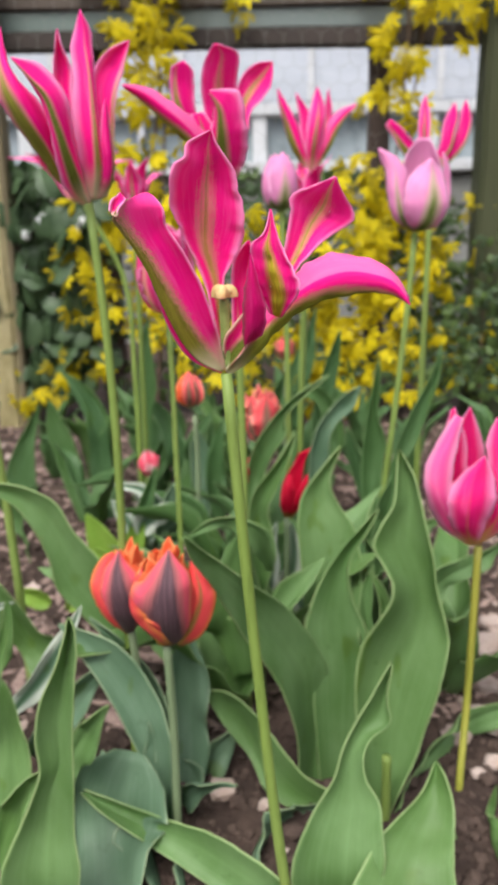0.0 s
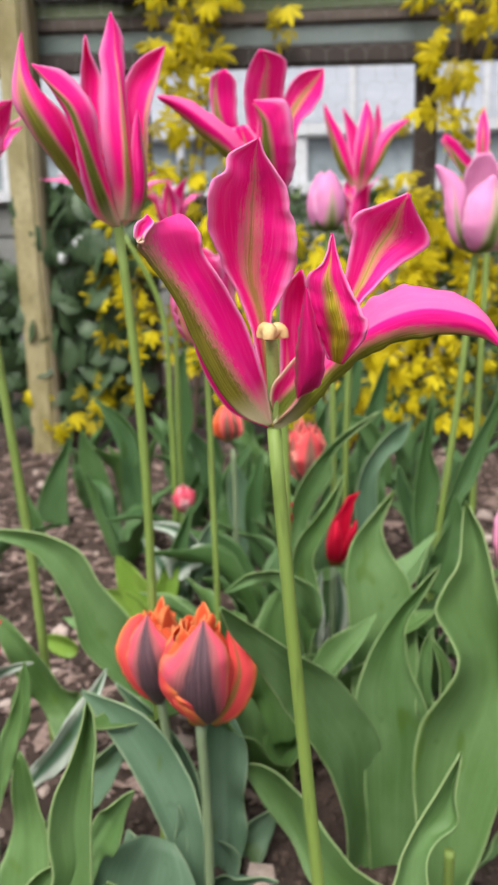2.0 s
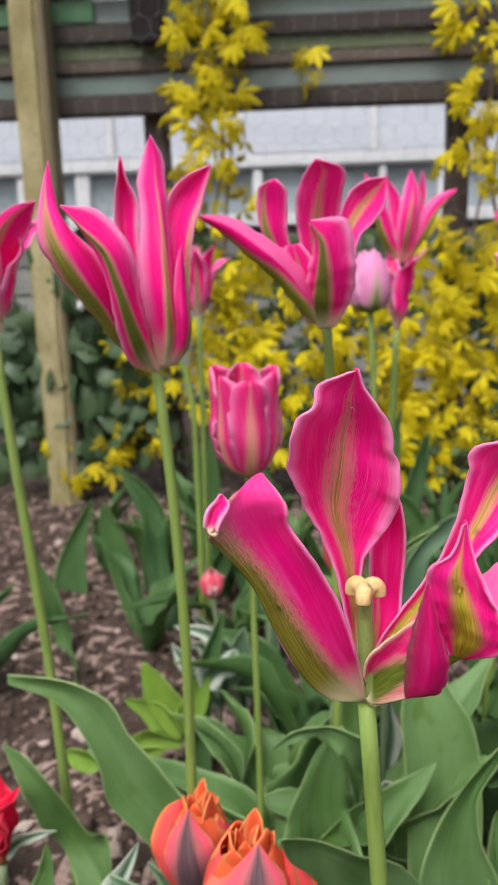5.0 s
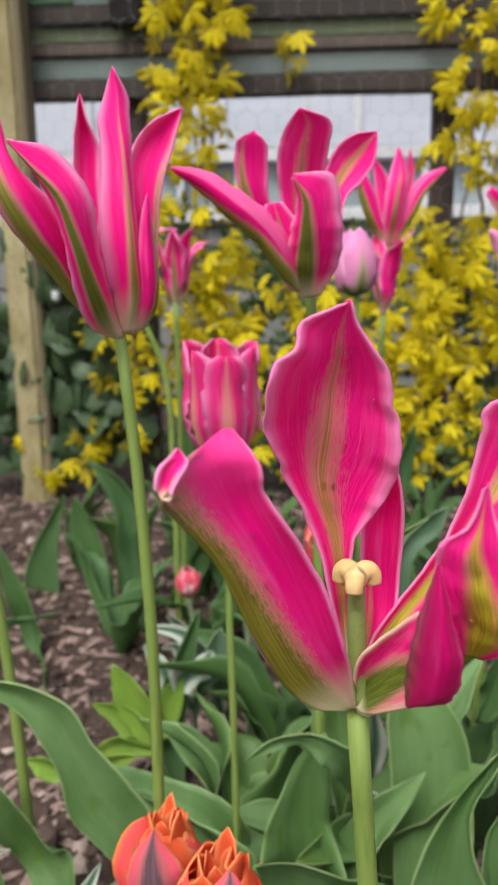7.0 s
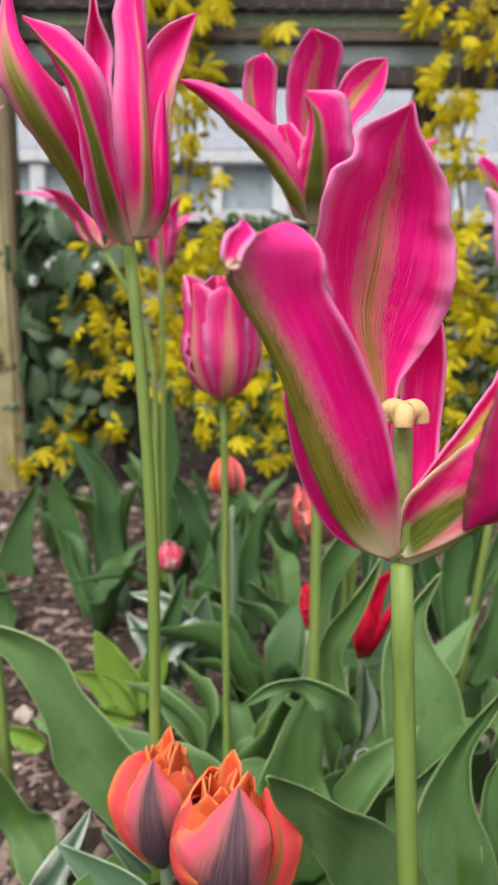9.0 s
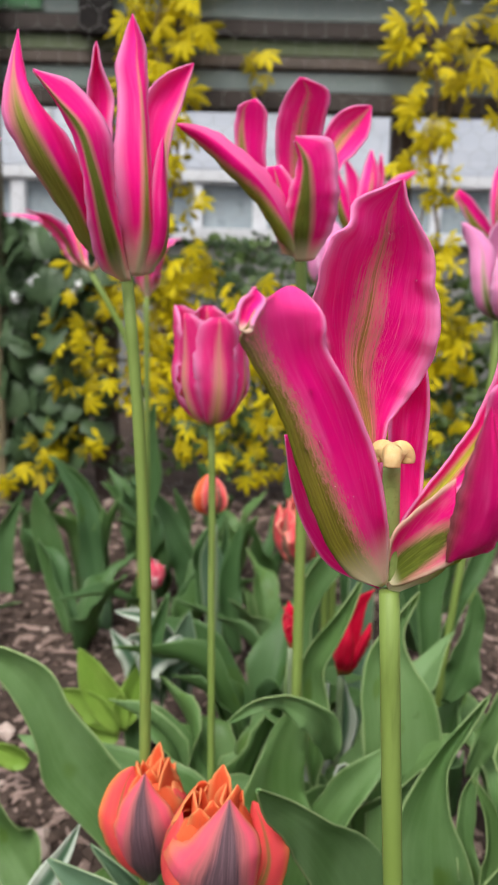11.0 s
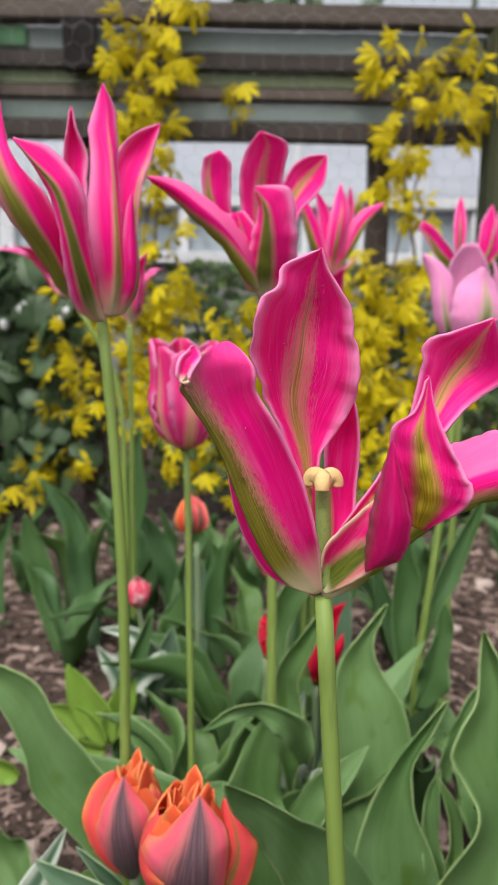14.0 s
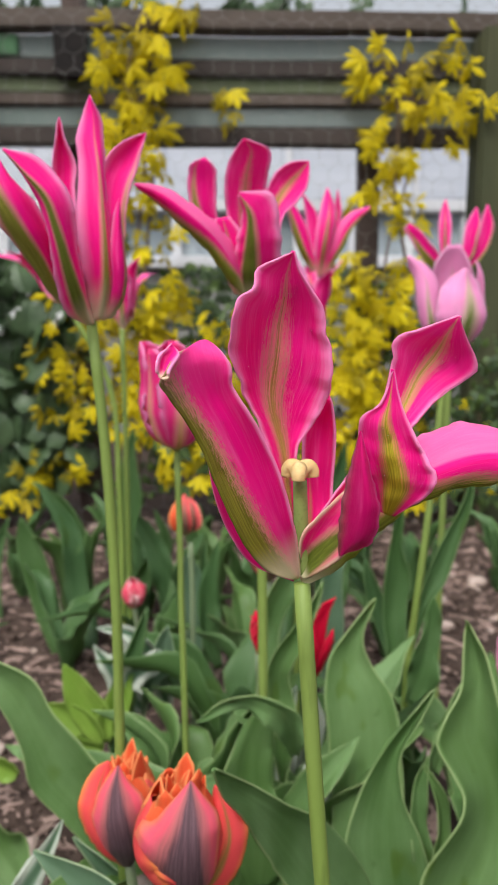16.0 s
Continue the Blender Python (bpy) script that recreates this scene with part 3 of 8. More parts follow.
# ---------------------------------------------------------------- the ground
def build_ground():
    def steps(lo, hi, a, b, n):
        near = np.linspace(a, b, n)
        g = 1.35 ** np.arange(1, 34)
        g = g / g[-1]
        return np.r_[(a - g * (a - lo))[::-1], near, b + g * (hi - b)]
    xs, ys = steps(-2000, 2000, -0.75, 0.75, 130), steps(-2000, 3000, 0.15, 1.6, 130)
    verts, faces = [], []
    for y in ys:
        for x in xs:
            near = max(0.0, 1 - max(abs(x) - 0.75, 0.15 - y, y - 1.6, 0) * 2)
            p = Vector((x, y, 0))
            h = noise.noise(p * 9) * 0.008 + noise.noise(p * 32) * 0.005 + noise.noise(p * 85) * 0.003
            verts.append((x, y, ground_z(x, y) + near * h))
    m = len(xs)
    for i in range(len(ys) - 1):
        for j in range(m - 1):
            faces.append((i * m + j, i * m + j + 1, (i + 1) * m + j + 1, (i + 1) * m + j))
    ob = mesh_object("ground", verts, faces, m_soil)
    tagged(ob, "dark crumbly garden soil of a flower bed", "soil", kind="structure")


build_ground()


def lumps(name, count, size, material, label, category, flat=(1, 1, 0.7), area=(-0.7, 0.75, 0.22, 1.5), seed=1, sink=0.3):
    """Loose bits strewn over the soil, joined into one."""
    rng = np.random.RandomState(seed)
    bm = bmesh.new()
    bmesh.ops.create_icosphere(bm, subdivisions=1, radius=1.0)
    base = np.array([q.co for q in bm.verts])
    tris = np.array([[q.index for q in f.verts] for f in bm.faces])
    bm.free()
    verts, faces = [], []
    for i in range(count):
        x, y = rng.uniform(area[0], area[1]), area[2] + (area[3] - area[2]) * rng.rand() ** 1.2
        r = size * rng.lognormal(0, 0.45)
        a, tilt = rng.uniform(0, 6.28), rng.uniform(-0.5, 0.5)
        v = base * (1 + rng.uniform(-0.28, 0.28, (len(base), 1))) * np.array(flat) * r
        v = v @ np.array([[1, 0, 0], [0, math.cos(tilt), -math.sin(tilt)], [0, math.sin(tilt), math.cos(tilt)]]).T
        v = v @ np.array([[math.cos(a), -math.sin(a), 0], [math.sin(a), math.cos(a), 0], [0, 0, 1]]).T
        p = Vector((x, y, 0))
        h = noise.noise(p * 9) * 0.008 + noise.noise(p * 32) * 0.005
        v = v + np.array((x, y, ground_z(x, y) + h + r * flat[2] * (1 - sink) * 0.6))
        faces.append(tris + len(base) * i)
        verts.append(v)
    ob = mesh_object(name, np.concatenate(verts), np.concatenate(faces).tolist(), material, smooth=False)
    tagged(ob, label, category, kind="stuff")


lumps("soil_crumbs", 19000, 0.0029, m_clod, "loose dark brown crumbs lying on the garden soil", "soil", seed=3)
lumps("bark_chips", 6500, 0.0042, m_chip, "reddish brown bark chips strewn over the bed", "bark", flat=(1.9, 0.5, 0.28), seed=5, area=(-0.7, 0.75, 0.52, 1.5))
lumps("pebbles", 320, 0.0046, m_stone, "pale pinkish pebbles lying in the flower bed", "pebbles", seed=8)


# ---------------------------------------------------------------- the fence with its rails and netting
FY = 1.45
fence = thing("fence", 0.0, FY, 0.03, "old post and rail fence with weathered mossy planks", "fence", kind="structure")


def post(x0, x1, y0, y1, top, material, label, side=None):
    ob = box("post", fence, (x0, y0, -0.05), (x1, y1, top), material, 0.006, 0.004, label, cuts=14)
    if side is not None:
        box("post_face", ob, (x1 + 0.0005, y0 + 0.004, -0.05), (x1 + 0.010, y1, top - 0.004), side, 0.003, 0.003, "darker right side of the post", cuts=14)


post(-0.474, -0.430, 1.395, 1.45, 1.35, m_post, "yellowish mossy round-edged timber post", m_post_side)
post(0.402, 0.475, 1.395, 1.46, 0.86, m_post_moss, "dark olive mossy timber post")
post(0.222, 0.258, 1.485, 1.53, 0.72, m_post_dark, "dark brown damp timber post")
post(-0.285, -0.245, 1.478, 1.52, 1.0, m_post_dark, "dark brown damp timber post")
for z0, z1, y0, mat, text in (
    (0.866, 0.897, 1.440, m_rail_brown, "brown weathered top plank"),
    (0.824, 0.862, 1.462, m_rail_grey, "grey-green weathered plank"),
    (0.797, 0.823, 1.452, m_rail_dark, "dark brown plank"),
    (0.771, 0.796, 1.462, m_rail_moss, "mossy plank"),
    (0.751, 0.770, 1.456, m_rail_brown, "brown weathered plank"),
    (0.717, 0.750, 1.464, m_rail_grey, "grey-green weathered plank"),
    (0.686, 0.716, 1.448, m_rail_dark, "dark brown bottom plank"),
):
    box("plank", fence, (-1.7, y0, z0), (1.7, 1.476, z1), mat, 0.003, 0.0016, text, cuts=60)
box("plank", fence, (-1.7, 1.452, 0.826), (-0.352, 1.4605, 0.861), m_rail_green, 0.003, 0.0012, "green-stained plank", cuts=30)
box("post_end", fence, (-0.290, 1.424, 0.784), (-0.238, 1.4475, 0.866), m_black_wood, 0.004, 0.003, "black end of a post between the planks", cuts=4)


def netting():
    """Twisted hexagonal wire, three sides to each mesh."""
    a = 0.0185
    dx, dz = a * math.sqrt(3), a * 1.5
    verts, faces = [], []

    def wire(p, q, r=0.00034):
        p, q = np.array(p), np.array(q)
        t = (q - p) / np.linalg.norm(q - p)
        u = np.cross(t, (0, 1, 0))
        w = np.array((0, 1.0, 0))
        k = len(verts)
        for e in (p, q):
            for g in (0, 2.094, 4.189):
                verts.append(e + r * (math.cos(g) * u + math.sin(g) * w))
        faces.extend([(k, k + 1, k + 4, k + 3), (k + 1, k + 2, k + 5, k + 4), (k + 2, k, k + 3, k + 5)])

    rng = np.random.RandomState(4)
    for i in range(int(0.98 / dz)):
        for j in range(-42, 43):
            x, z = j * dx + (i % 2) * dx / 2, 0.02 + i * dz
            y = 1.425 + 0.006 * math.sin(x * 7) + 0.005 * math.sin(z * 11)
            sag = 0.003 * math.sin(x * 13 + z * 5)
            c = (x, y, z + sag)
            wire(c, (x, y, z + a + sag))
            wire(c, (x - dx / 2, y, z - a / 2 + sag))
            wire(c, (x + dx / 2, y, z - a / 2 + sag))
    ob = mesh_object("wire_netting", verts, faces, m_wire)
    tagged(ob, "galvanised hexagonal wire netting on the fence", "netting", kind="stuff")


netting()


# ---------------------------------------------------------------- the white glazed shed behind the fence
def build_shed():
    y = 2.6
    shed = thing("garden_shed", 0.0, y, 0.0, "white-painted garden shed with small-paned windows", "shed")
    box("wall", shed, (-2.2, y, -0.02), (2.2, y + 0.08, 0.56), m_board, 0.003, 0.002, "grey weathered wall boards", cuts=20)
    for i in range(5):
        box("board", shed, (-2.2, y - 0.018, 0.10 + i * 0.09), (2.2, y - 0.001, 0.184 + i * 0.09), m_board, 0.004, 0.003, cuts=20)
    box("sill", shed, (-2.2, y - 0.05, 0.562), (2.2, y + 0.06, 0.60), m_white, 0.004, 0.002, "white painted sill")
    box("head_rail", shed, (-2.2, y - 0.03, 0.735), (2.2, y + 0.05, 0.772), m_white, 0.004, 0.002, "white painted head rail")
    x, i = -2.2, 0
    while x < 2.15:
        w = (0.045, 0.022, 0.022, 0.03)[i % 4]
        box("mullion", shed, (x, y - 0.02, 0.601), (x + w, y + 0.03, 0.734), m_white, 0.003, 0.001)
        box("pane", shed, (x + w, y + 0.008, 0.601), (x + w + 0.155, y + 0.014, 0.734), m_pane, 0.0)
        x += w + 0.155
        i += 1
    for i in range(11):
        x0 = -2.2 + i * 0.4
        slab = box("roof_panel", shed, (x0 + 0.003, y - 0.02, 0.774), (x0 + 0.394, y + 0.0, 1.26), m_panel, 0.004, 0.004, "milky white roof panel", cuts=6)
        box("joint_strip", slab, (x0 - 0.010, y - 0.030, 0.774), (x0 + 0.010, y - 0.021, 1.26), m_white, 0.002)


build_shed()


# ---------------------------------------------------------------- climbers on the fence
def lobed_leaf(seed, lobes=5, size=0.024, width=0.30, droop=0.35):
    """One small lobed leaf in its own space: stalk end at the origin, pointing to -z, facing -y."""
    rng = np.random.RandomState(seed)
    verts, faces = [(0.0, 0.0, 0.0)], []
    for i in range(lobes):
        a = (i - (lobes - 1) / 2) * (2.3 / max(lobes - 1, 1)) + rng.uniform(-0.12, 0.12)
        ln = size * (1.0 - 0.17 * abs(i - (lobes - 1) / 2)) * rng.uniform(0.85, 1.15)
        d, e = np.array((math.sin(a), 0, -math.cos(a))), np.array((math.cos(a), 0, math.sin(a)))
        k = len(verts)
        for u, w in ((0.34, 0.55), (0.62, 1.0), (0.84, 0.5), (1.0, 0.0)):
            y = -droop * size * u * u * 0.3 + droop * size * u ** 3
            mid = d * ln * u + np.array((0, y, 0))
            if w == 0.0:
                verts.append(tuple(mid))
            else:
                for sgn in (-1, 1):
                    verts.append(tuple(mid + e * sgn * w * width * ln * 0.62 + np.array((0, 0.10 * size * w * (1 if droop > 0 else -1), 0))))
                verts.append(tuple(mid))
        l1, r1, m1, l2, r2, m2, l3, r3, m3, tip = range(k, k + 10)
        faces += [(0, l1, m1), (0, m1, r1), (l1, l2, m2, m1), (m1, m2, r2, r1), (l2, l3, m3, m2), (m2, m3, r3, r2), (l3, tip, m3), (m3, tip, r3)]
    return np.array(verts), faces


def leaf_mesh(name, data, material):
    me = bpy.data.meshes.new(name)
    me.from_pydata([tuple(q) for q in data[0]], [], data[1])
    me.polygons.foreach_set("use_smooth", [True] * len(me.polygons))
    me.materials.append(material)
    return me


def spin(rng, lean=0.5):
    return Euler((rng.uniform(-lean - 0.4, lean), rng.uniform(-1.0, 1.0) * (lean + 0.9), rng.uniform(-0.9, 0.9))).to_matrix().to_4x4()


def climber(name, label, category, patches, kinds, stems, seed, singles, size=(0.8, 1.25), depth=(1.37, 1.455), stem_material=None, more=1.0):
    """Leaves scattered in patches (x, z, half width, half height, how many) of the fence; the first ones as parts, the rest joined."""
    rng = np.random.RandomState(seed)
    plant = thing(name, patches[0][0], 1.43, 0.03, label, category)
    for pts, r in stems:
        tube("vine_stem", plant, pts, r, r * 0.5, stem_material or m_twig, n=24, sides=6)
    spots = []
    for x, z, rx, rz, n in patches:
        for i in range(round(n * more)):
            while True:
                u, w = rng.uniform(-1, 1, 2)
                if u * u + w * w < 1 and noise.noise(Vector((x + u * rx, 3.0, z + w * rz)) * 14) > -0.25 - 0.3 * rng.rand():
                    break
            spots.append((x + u * rx, rng.uniform(*depth), z + w * rz))
    rng.shuffle(spots)
    meshes = [leaf_mesh("leaf", d, m) for d, m in kinds]
    rest_v, rest_f, count = {}, {}, 0
    for i, p in enumerate(spots):
        k = rng.choice(len(kinds), p=None)
        m = Matrix.Translation(p) @ spin(rng) @ Matrix.Scale(rng.uniform(*size), 4)
        if i < singles:
            ob = new("leaf", meshes[k])
            ob.parent = plant
            ob.matrix_parent_inverse = plant.matrix_basis.inverted()
            ob.matrix_basis = m
        else:
            v, f = kinds[k][0]
            key = kinds[k][1].name
            vs, fs = rest_v.setdefault(key, []), rest_f.setdefault(key, [])
            o = sum(len(q) for q in vs)
            vs.append(np.c_[v, np.ones(len(v))] @ np.array(m).T[:, :3])
            fs.extend([tuple(a + o for a in q) for q in f])
    for key, vs in rest_v.items():
        mesh_object("foliage", np.concatenate(vs), rest_f[key], bpy.data.materials[key], plant, kind="stuff")
    return plant


# two of the six leaf kinds carry the darker, shade-coloured gold
GOLD = [(lobed_leaf(i, 5, 0.036, 0.24, 0.25), m_gold) for i in range(3)] + [(lobed_leaf(9, 3, 0.035, 0.30, 0.3), m_gold), (lobed_leaf(12, 5, 0.032, 0.22, 0.3), m_gold_shaded), (lobed_leaf(14, 3, 0.030, 0.30, 0.4), m_gold_shaded)]
IVY = [(lobed_leaf(20 + i, 3, 0.029, 0.95, 0.3), m_ivy) for i in range(3)]
SHRUB = [(lobed_leaf(30 + i, 1, 0.022, 0.55, 0.3), m_shrub) for i in range(2)] + [(lobed_leaf(34, 3, 0.022, 0.4, 0.4), m_ivy)]


# ---------------------------------------------------------------- flowers
def lily_flower(parent, base, height, spread, seed, material=None, back=None, lean=(0, 0), width=0.30, rows=20):
    """An open, pointed tulip: six petals that flare out at the tips."""
    rng = np.random.RandomState(seed)
    b = np.array(base, dtype=float)
    for i in range(6):
        a = i * math.pi / 3 + rng.uniform(-0.25, 0.25) + seed
        d = np.array((math.cos(a), math.sin(a), 0))
        h, s = height * rng.uniform(0.88, 1.08), spread * rng.uniform(0.7, 1.25)
        up = np.array((lean[0], lean[1], 1.0))
        pts = [b, b + d * s * 0.34 + up * h * 0.22, b + d * s * 0.50 + up * h * 0.55, b + d * s * 0.78 + up * h * 0.85, b + d * s * 1.25 + up * h * rng.uniform(0.93, 1.05)]
        w = height * width * 0.5 * rng.uniform(0.9, 1.1)
        blade("petal", parent, pts, w, w, material or (m_petal_soft if i % 2 else m_petal_pale), shape_lily, turn=(0, rng.uniform(-40, 40)), cup=(-1.6, -0.5), wave=0.35, ripple=0.05, face=tuple(d), rows=rows, half=5)


def cup_flower(parent, base, height, radius, seed, materials, lean=(0, 0), inner=True, close=0.55, width=1.15, start=None, shape=None, belly=((0.10, 0.75), (0.38, 1.02), (0.70, 0.92)), outer=1.0, ruffle=1.0):
    """A closed tulip: three outer and three inner petals that lap over each other; more where it is double."""
    rng = np.random.RandomState(seed)
    b = np.array(base, dtype=float)
    up = np.array((lean[0], lean[1], 1.0))
    count = 6 if inner else 3
    for i in range(count):
        ring = 1.0 if i < 3 else 0.86
        a = (i % 3) * 2 * math.pi / 3 + (0 if i < 3 else math.pi / 3) + rng.uniform(-0.08, 0.08) + (seed if start is None else start)
        d = np.array((math.cos(a), math.sin(a), 0))
        r, h = radius * ring, height * (outer if i < 3 else 1.03) * rng.uniform(0.94, 1.04)
        pts = [b] + [b + d * r * q + up * h * z for z, q in belly] + [b + d * r * close + up * h]
        w = r * width * rng.uniform(0.95, 1.05)
        blade("petal", parent, pts, w, w, materials[i % len(materials)], shape or shape_cup, cup=(-1.5, -1.2), wave=0.10 * ruffle, ripple=0.05 * ruffle, face=tuple(d), rows=18, half=6)


def double_crown(parent, base, height, radius, seed, material, n=9):
    """The ruffled inner petals that stand up out of a double flower."""
    rng = np.random.RandomState(seed)
    b = np.array(base, dtype=float)
    for i in range(n):
        a = i * 2.4 + rng.uniform(-0.2, 0.2)
        r = radius * (0.25 + 0.55 * (i / n))
        d = np.array((math.cos(a), math.sin(a), 0))
        h = height * rng.uniform(0.88, 1.12)
        pts = [b + d * r * 0.3, b + d * r * 0.9 + np.array((0, 0, h * 0.5)), b + d * r * rng.uniform(0.85, 1.15) + np.array((0, 0, h))]
        w = radius * 0.42 * rng.uniform(0.8, 1.2)
        blade("petal", parent, pts, w, w, material, shape_cup, cup=(-1.2, -0.6), wave=0.35, ripple=0.12, face=tuple(d), rows=12, half=4)


def leafy(parent, x, y, n, height, seed, material, width=0.020, spread=0.10):
    """A tuft of tulip leaves from one point of the ground."""
    rng = np.random.RandomState(seed)
    for i in range(n):
        a = rng.uniform(0, 6.28)
        d = np.array((math.cos(a), math.sin(a), 0))
        h, s = height * rng.uniform(0.65, 1.1), spread * rng.uniform(0.4, 1.2)
        b = np.array((x, y, ground_z(x, y) - 0.006))
        pts = [b, b + d * s * 0.25 + np.array((0, 0, h * 0.35)), b + d * s * 0.55 + np.array((0, 0, h * 0.72)), b + d * s * rng.uniform(0.9, 1.5) + np.array((0, 0, h * rng.uniform(0.85, 1.05)))]
        w = width * rng.uniform(0.7, 1.2)
        blade("leaf", parent, pts, w, w, material, shape_leaf, turn=(0, rng.uniform(-60, 60)), fold=(18, 18), cup=(0.8, 0.4), wave=0.35, ripple=0.03, face=tuple(-d), rows=20, half=5)


# ---------------------------------------------------------------- what grows on the fence
climber("golden_climber", "golden-yellow leaved climber hanging on the wire fence", "climber",
        [(-0.1239, 0.8666, 0.0695, 0.0521, 21), (-0.1629, 0.7873, 0.0759, 0.0538, 25), (-0.1756, 0.7042, 0.0617, 0.0555, 23), (-0.1599, 0.6347, 0.0572, 0.0427, 14), (-0.0149, 0.7476, 0.0352, 0.0272, 5), (-0.182, 0.556, 0.0845, 0.0585, 19), (-0.1871, 0.4371, 0.1185, 0.0811, 44), (-0.2127, 0.3037, 0.1435, 0.1059, 67), (-0.3111, 0.1647, 0.0687, 0.0506, 19), (-0.4079, 0.1138, 0.07, 0.046, 8), (-0.102, 0.3783, 0.0649, 0.062, 16), (-0.1251, 0.2625, 0.0883, 0.0752, 28), (-0.0269, 0.2409, 0.0877, 0.0647, 33), (-0.29, 0.3445, 0.0665, 0.0634, 16)],
        GOLD, [([(-0.1825, 1.4300, 0.0451), (-0.1594, 1.4300, 0.3016), (-0.1667, 1.4300, 0.4925), (-0.1484, 1.4300, 0.6706), (-0.1732, 1.4300, 0.7905), (-0.1421, 1.4300, 0.8868)], 0.004), ([(-0.1655, 1.4400, 0.3008), (-0.1443, 1.4400, 0.5565), (-0.1345, 1.4400, 0.6719), (-0.2180, 1.4400, 0.8451)], 0.003)], 3, 150, more=1.25)
climber("golden_climber", "golden-yellow leaved climber spreading low along the fence", "climber",
        [(0.2532, 0.7922, 0.0579, 0.061, 18), (0.274, 0.7019, 0.0588, 0.0541, 16), (0.2865, 0.609, 0.0547, 0.0559, 13), (0.2244, 0.5942, 0.0503, 0.0236, 6), (0.2009, 0.4534, 0.0517, 0.0594, 19), (0.2654, 0.4515, 0.0616, 0.0494, 19), (0.2415, 0.332, 0.1153, 0.0821, 69), (0.2067, 0.2169, 0.118, 0.0961, 75), (0.3145, 0.1557, 0.0858, 0.0761, 15), (0.0901, 0.2972, 0.0858, 0.0941, 40), (0.0134, 0.3753, 0.0428, 0.0515, 13), (0.0907, 0.1791, 0.0984, 0.0656, 28), (0.1505, 0.097, 0.0772, 0.045, 13), (0.3941, 0.2716, 0.0938, 0.1642, 17), (0.3577, 0.7633, 0.0576, 0.0872, 23)],
        GOLD, [([(0.2425, 1.4300, 0.0415), (0.2446, 1.4300, 0.2929), (0.2941, 1.4300, 0.4781), (0.2707, 1.4300, 0.6111), (0.2748, 1.4300, 0.7371), (0.2268, 1.4300, 0.8680)], 0.004), ([(0.3540, 1.4400, 0.0377), (0.3231, 1.4400, 0.2903), (0.2599, 1.4400, 0.4614), (0.2982, 1.4400, 0.6545), (0.2998, 1.4400, 0.8199)], 0.003)], 7, 150, more=1.2)
climber("ivy", "dark green broad-leaved creeper at the foot of the post", "creeper",
        [(-0.4105, 0.4622, 0.0661, 0.041, 30), (-0.313, 0.45, 0.0655, 0.0409, 30), (-0.3471, 0.3845, 0.0665, 0.0523, 50), (-0.3705, 0.2673, 0.0905, 0.0975, 110), (-0.5065, 0.2901, 0.0687, 0.0974, 60), (-0.4054, 0.1453, 0.1042, 0.0681, 60), (-0.5288, 0.1678, 0.0585, 0.0904, 40), (-0.3303, 0.1856, 0.08, 0.089, 50)],
        IVY, [([(-0.4090, 1.4400, 0.0333), (-0.3857, 1.4400, 0.2036), (-0.3549, 1.4400, 0.3447), (-0.3573, 1.4400, 0.4516)], 0.003)], 11, 90, size=(0.8, 1.5), depth=(1.40, 1.47))
climber("shrub", "loose mid-green shrub with small leaves by the fence", "shrub",
        [(0.2427, 0.2939, 0.1474, 0.2041, 260), (-0.1912, 0.3421, 0.1422, 0.1655, 160), (0.0131, 0.3373, 0.0859, 0.0933, 120), (-0.0667, 0.2217, 0.1323, 0.0974, 140), (0.0513, 0.1595, 0.132, 0.0771, 120), (0.3165, 0.3302, 0.0833, 0.122, 240), (0.3605, 0.1946, 0.0954, 0.117, 220), (-0.2202, 0.1428, 0.1362, 0.0675, 90), (-0.0815, 0.4248, 0.128, 0.081, 170), (0.0517, 0.4211, 0.1158, 0.0904, 170), (0.1646, 0.4087, 0.1043, 0.0902, 150), (-0.2336, 0.4756, 0.0754, 0.0604, 70)],
        SHRUB, [([(0.0112, 1.4500, 0.0378), (0.0175, 1.4500, 0.1952), (0.0136, 1.4500, 0.3354), (0.0337, 1.4500, 0.4120)], 0.003)], 13, 60, size=(0.6, 1.1), depth=(1.43, 1.50))
climber("shrub", "loose light green shrub in front of the mossy post", "shrub",
        [(0.4063, 0.1892, 0.0673, 0.1081, 130), (0.3588, 0.1395, 0.0679, 0.0556, 60), (0.4231, 0.3157, 0.0328, 0.0725, 40), (0.4834, 0.2275, 0.0667, 0.1583, 120)],
        SHRUB, [([(0.4194, 1.3700, 0.0214), (0.4124, 1.3700, 0.1369), (0.4144, 1.3700, 0.2671)], 0.003)], 17, 60, size=(0.6, 1.1), depth=(1.33, 1.385))
climber("shrub", "low green growth along the foot of the fence", "shrub",
        [(-0.0052, 0.1513, 0.1314, 0.0595, 150), (0.1715, 0.1302, 0.1331, 0.0601, 150), (0.3497, 0.139, 0.1232, 0.0712, 150), (-0.0921, 0.2009, 0.0865, 0.064, 80)],
        SHRUB + GOLD[:1], [([(0.1726, 1.4000, 0.0697), (0.1764, 1.4000, 0.1301), (0.1705, 1.4000, 0.1799)], 0.002)], 19, 60, size=(0.6, 1.1), depth=(1.37, 1.42))


# ---------------------------------------------------------------- the open pink tulip that stands foremost

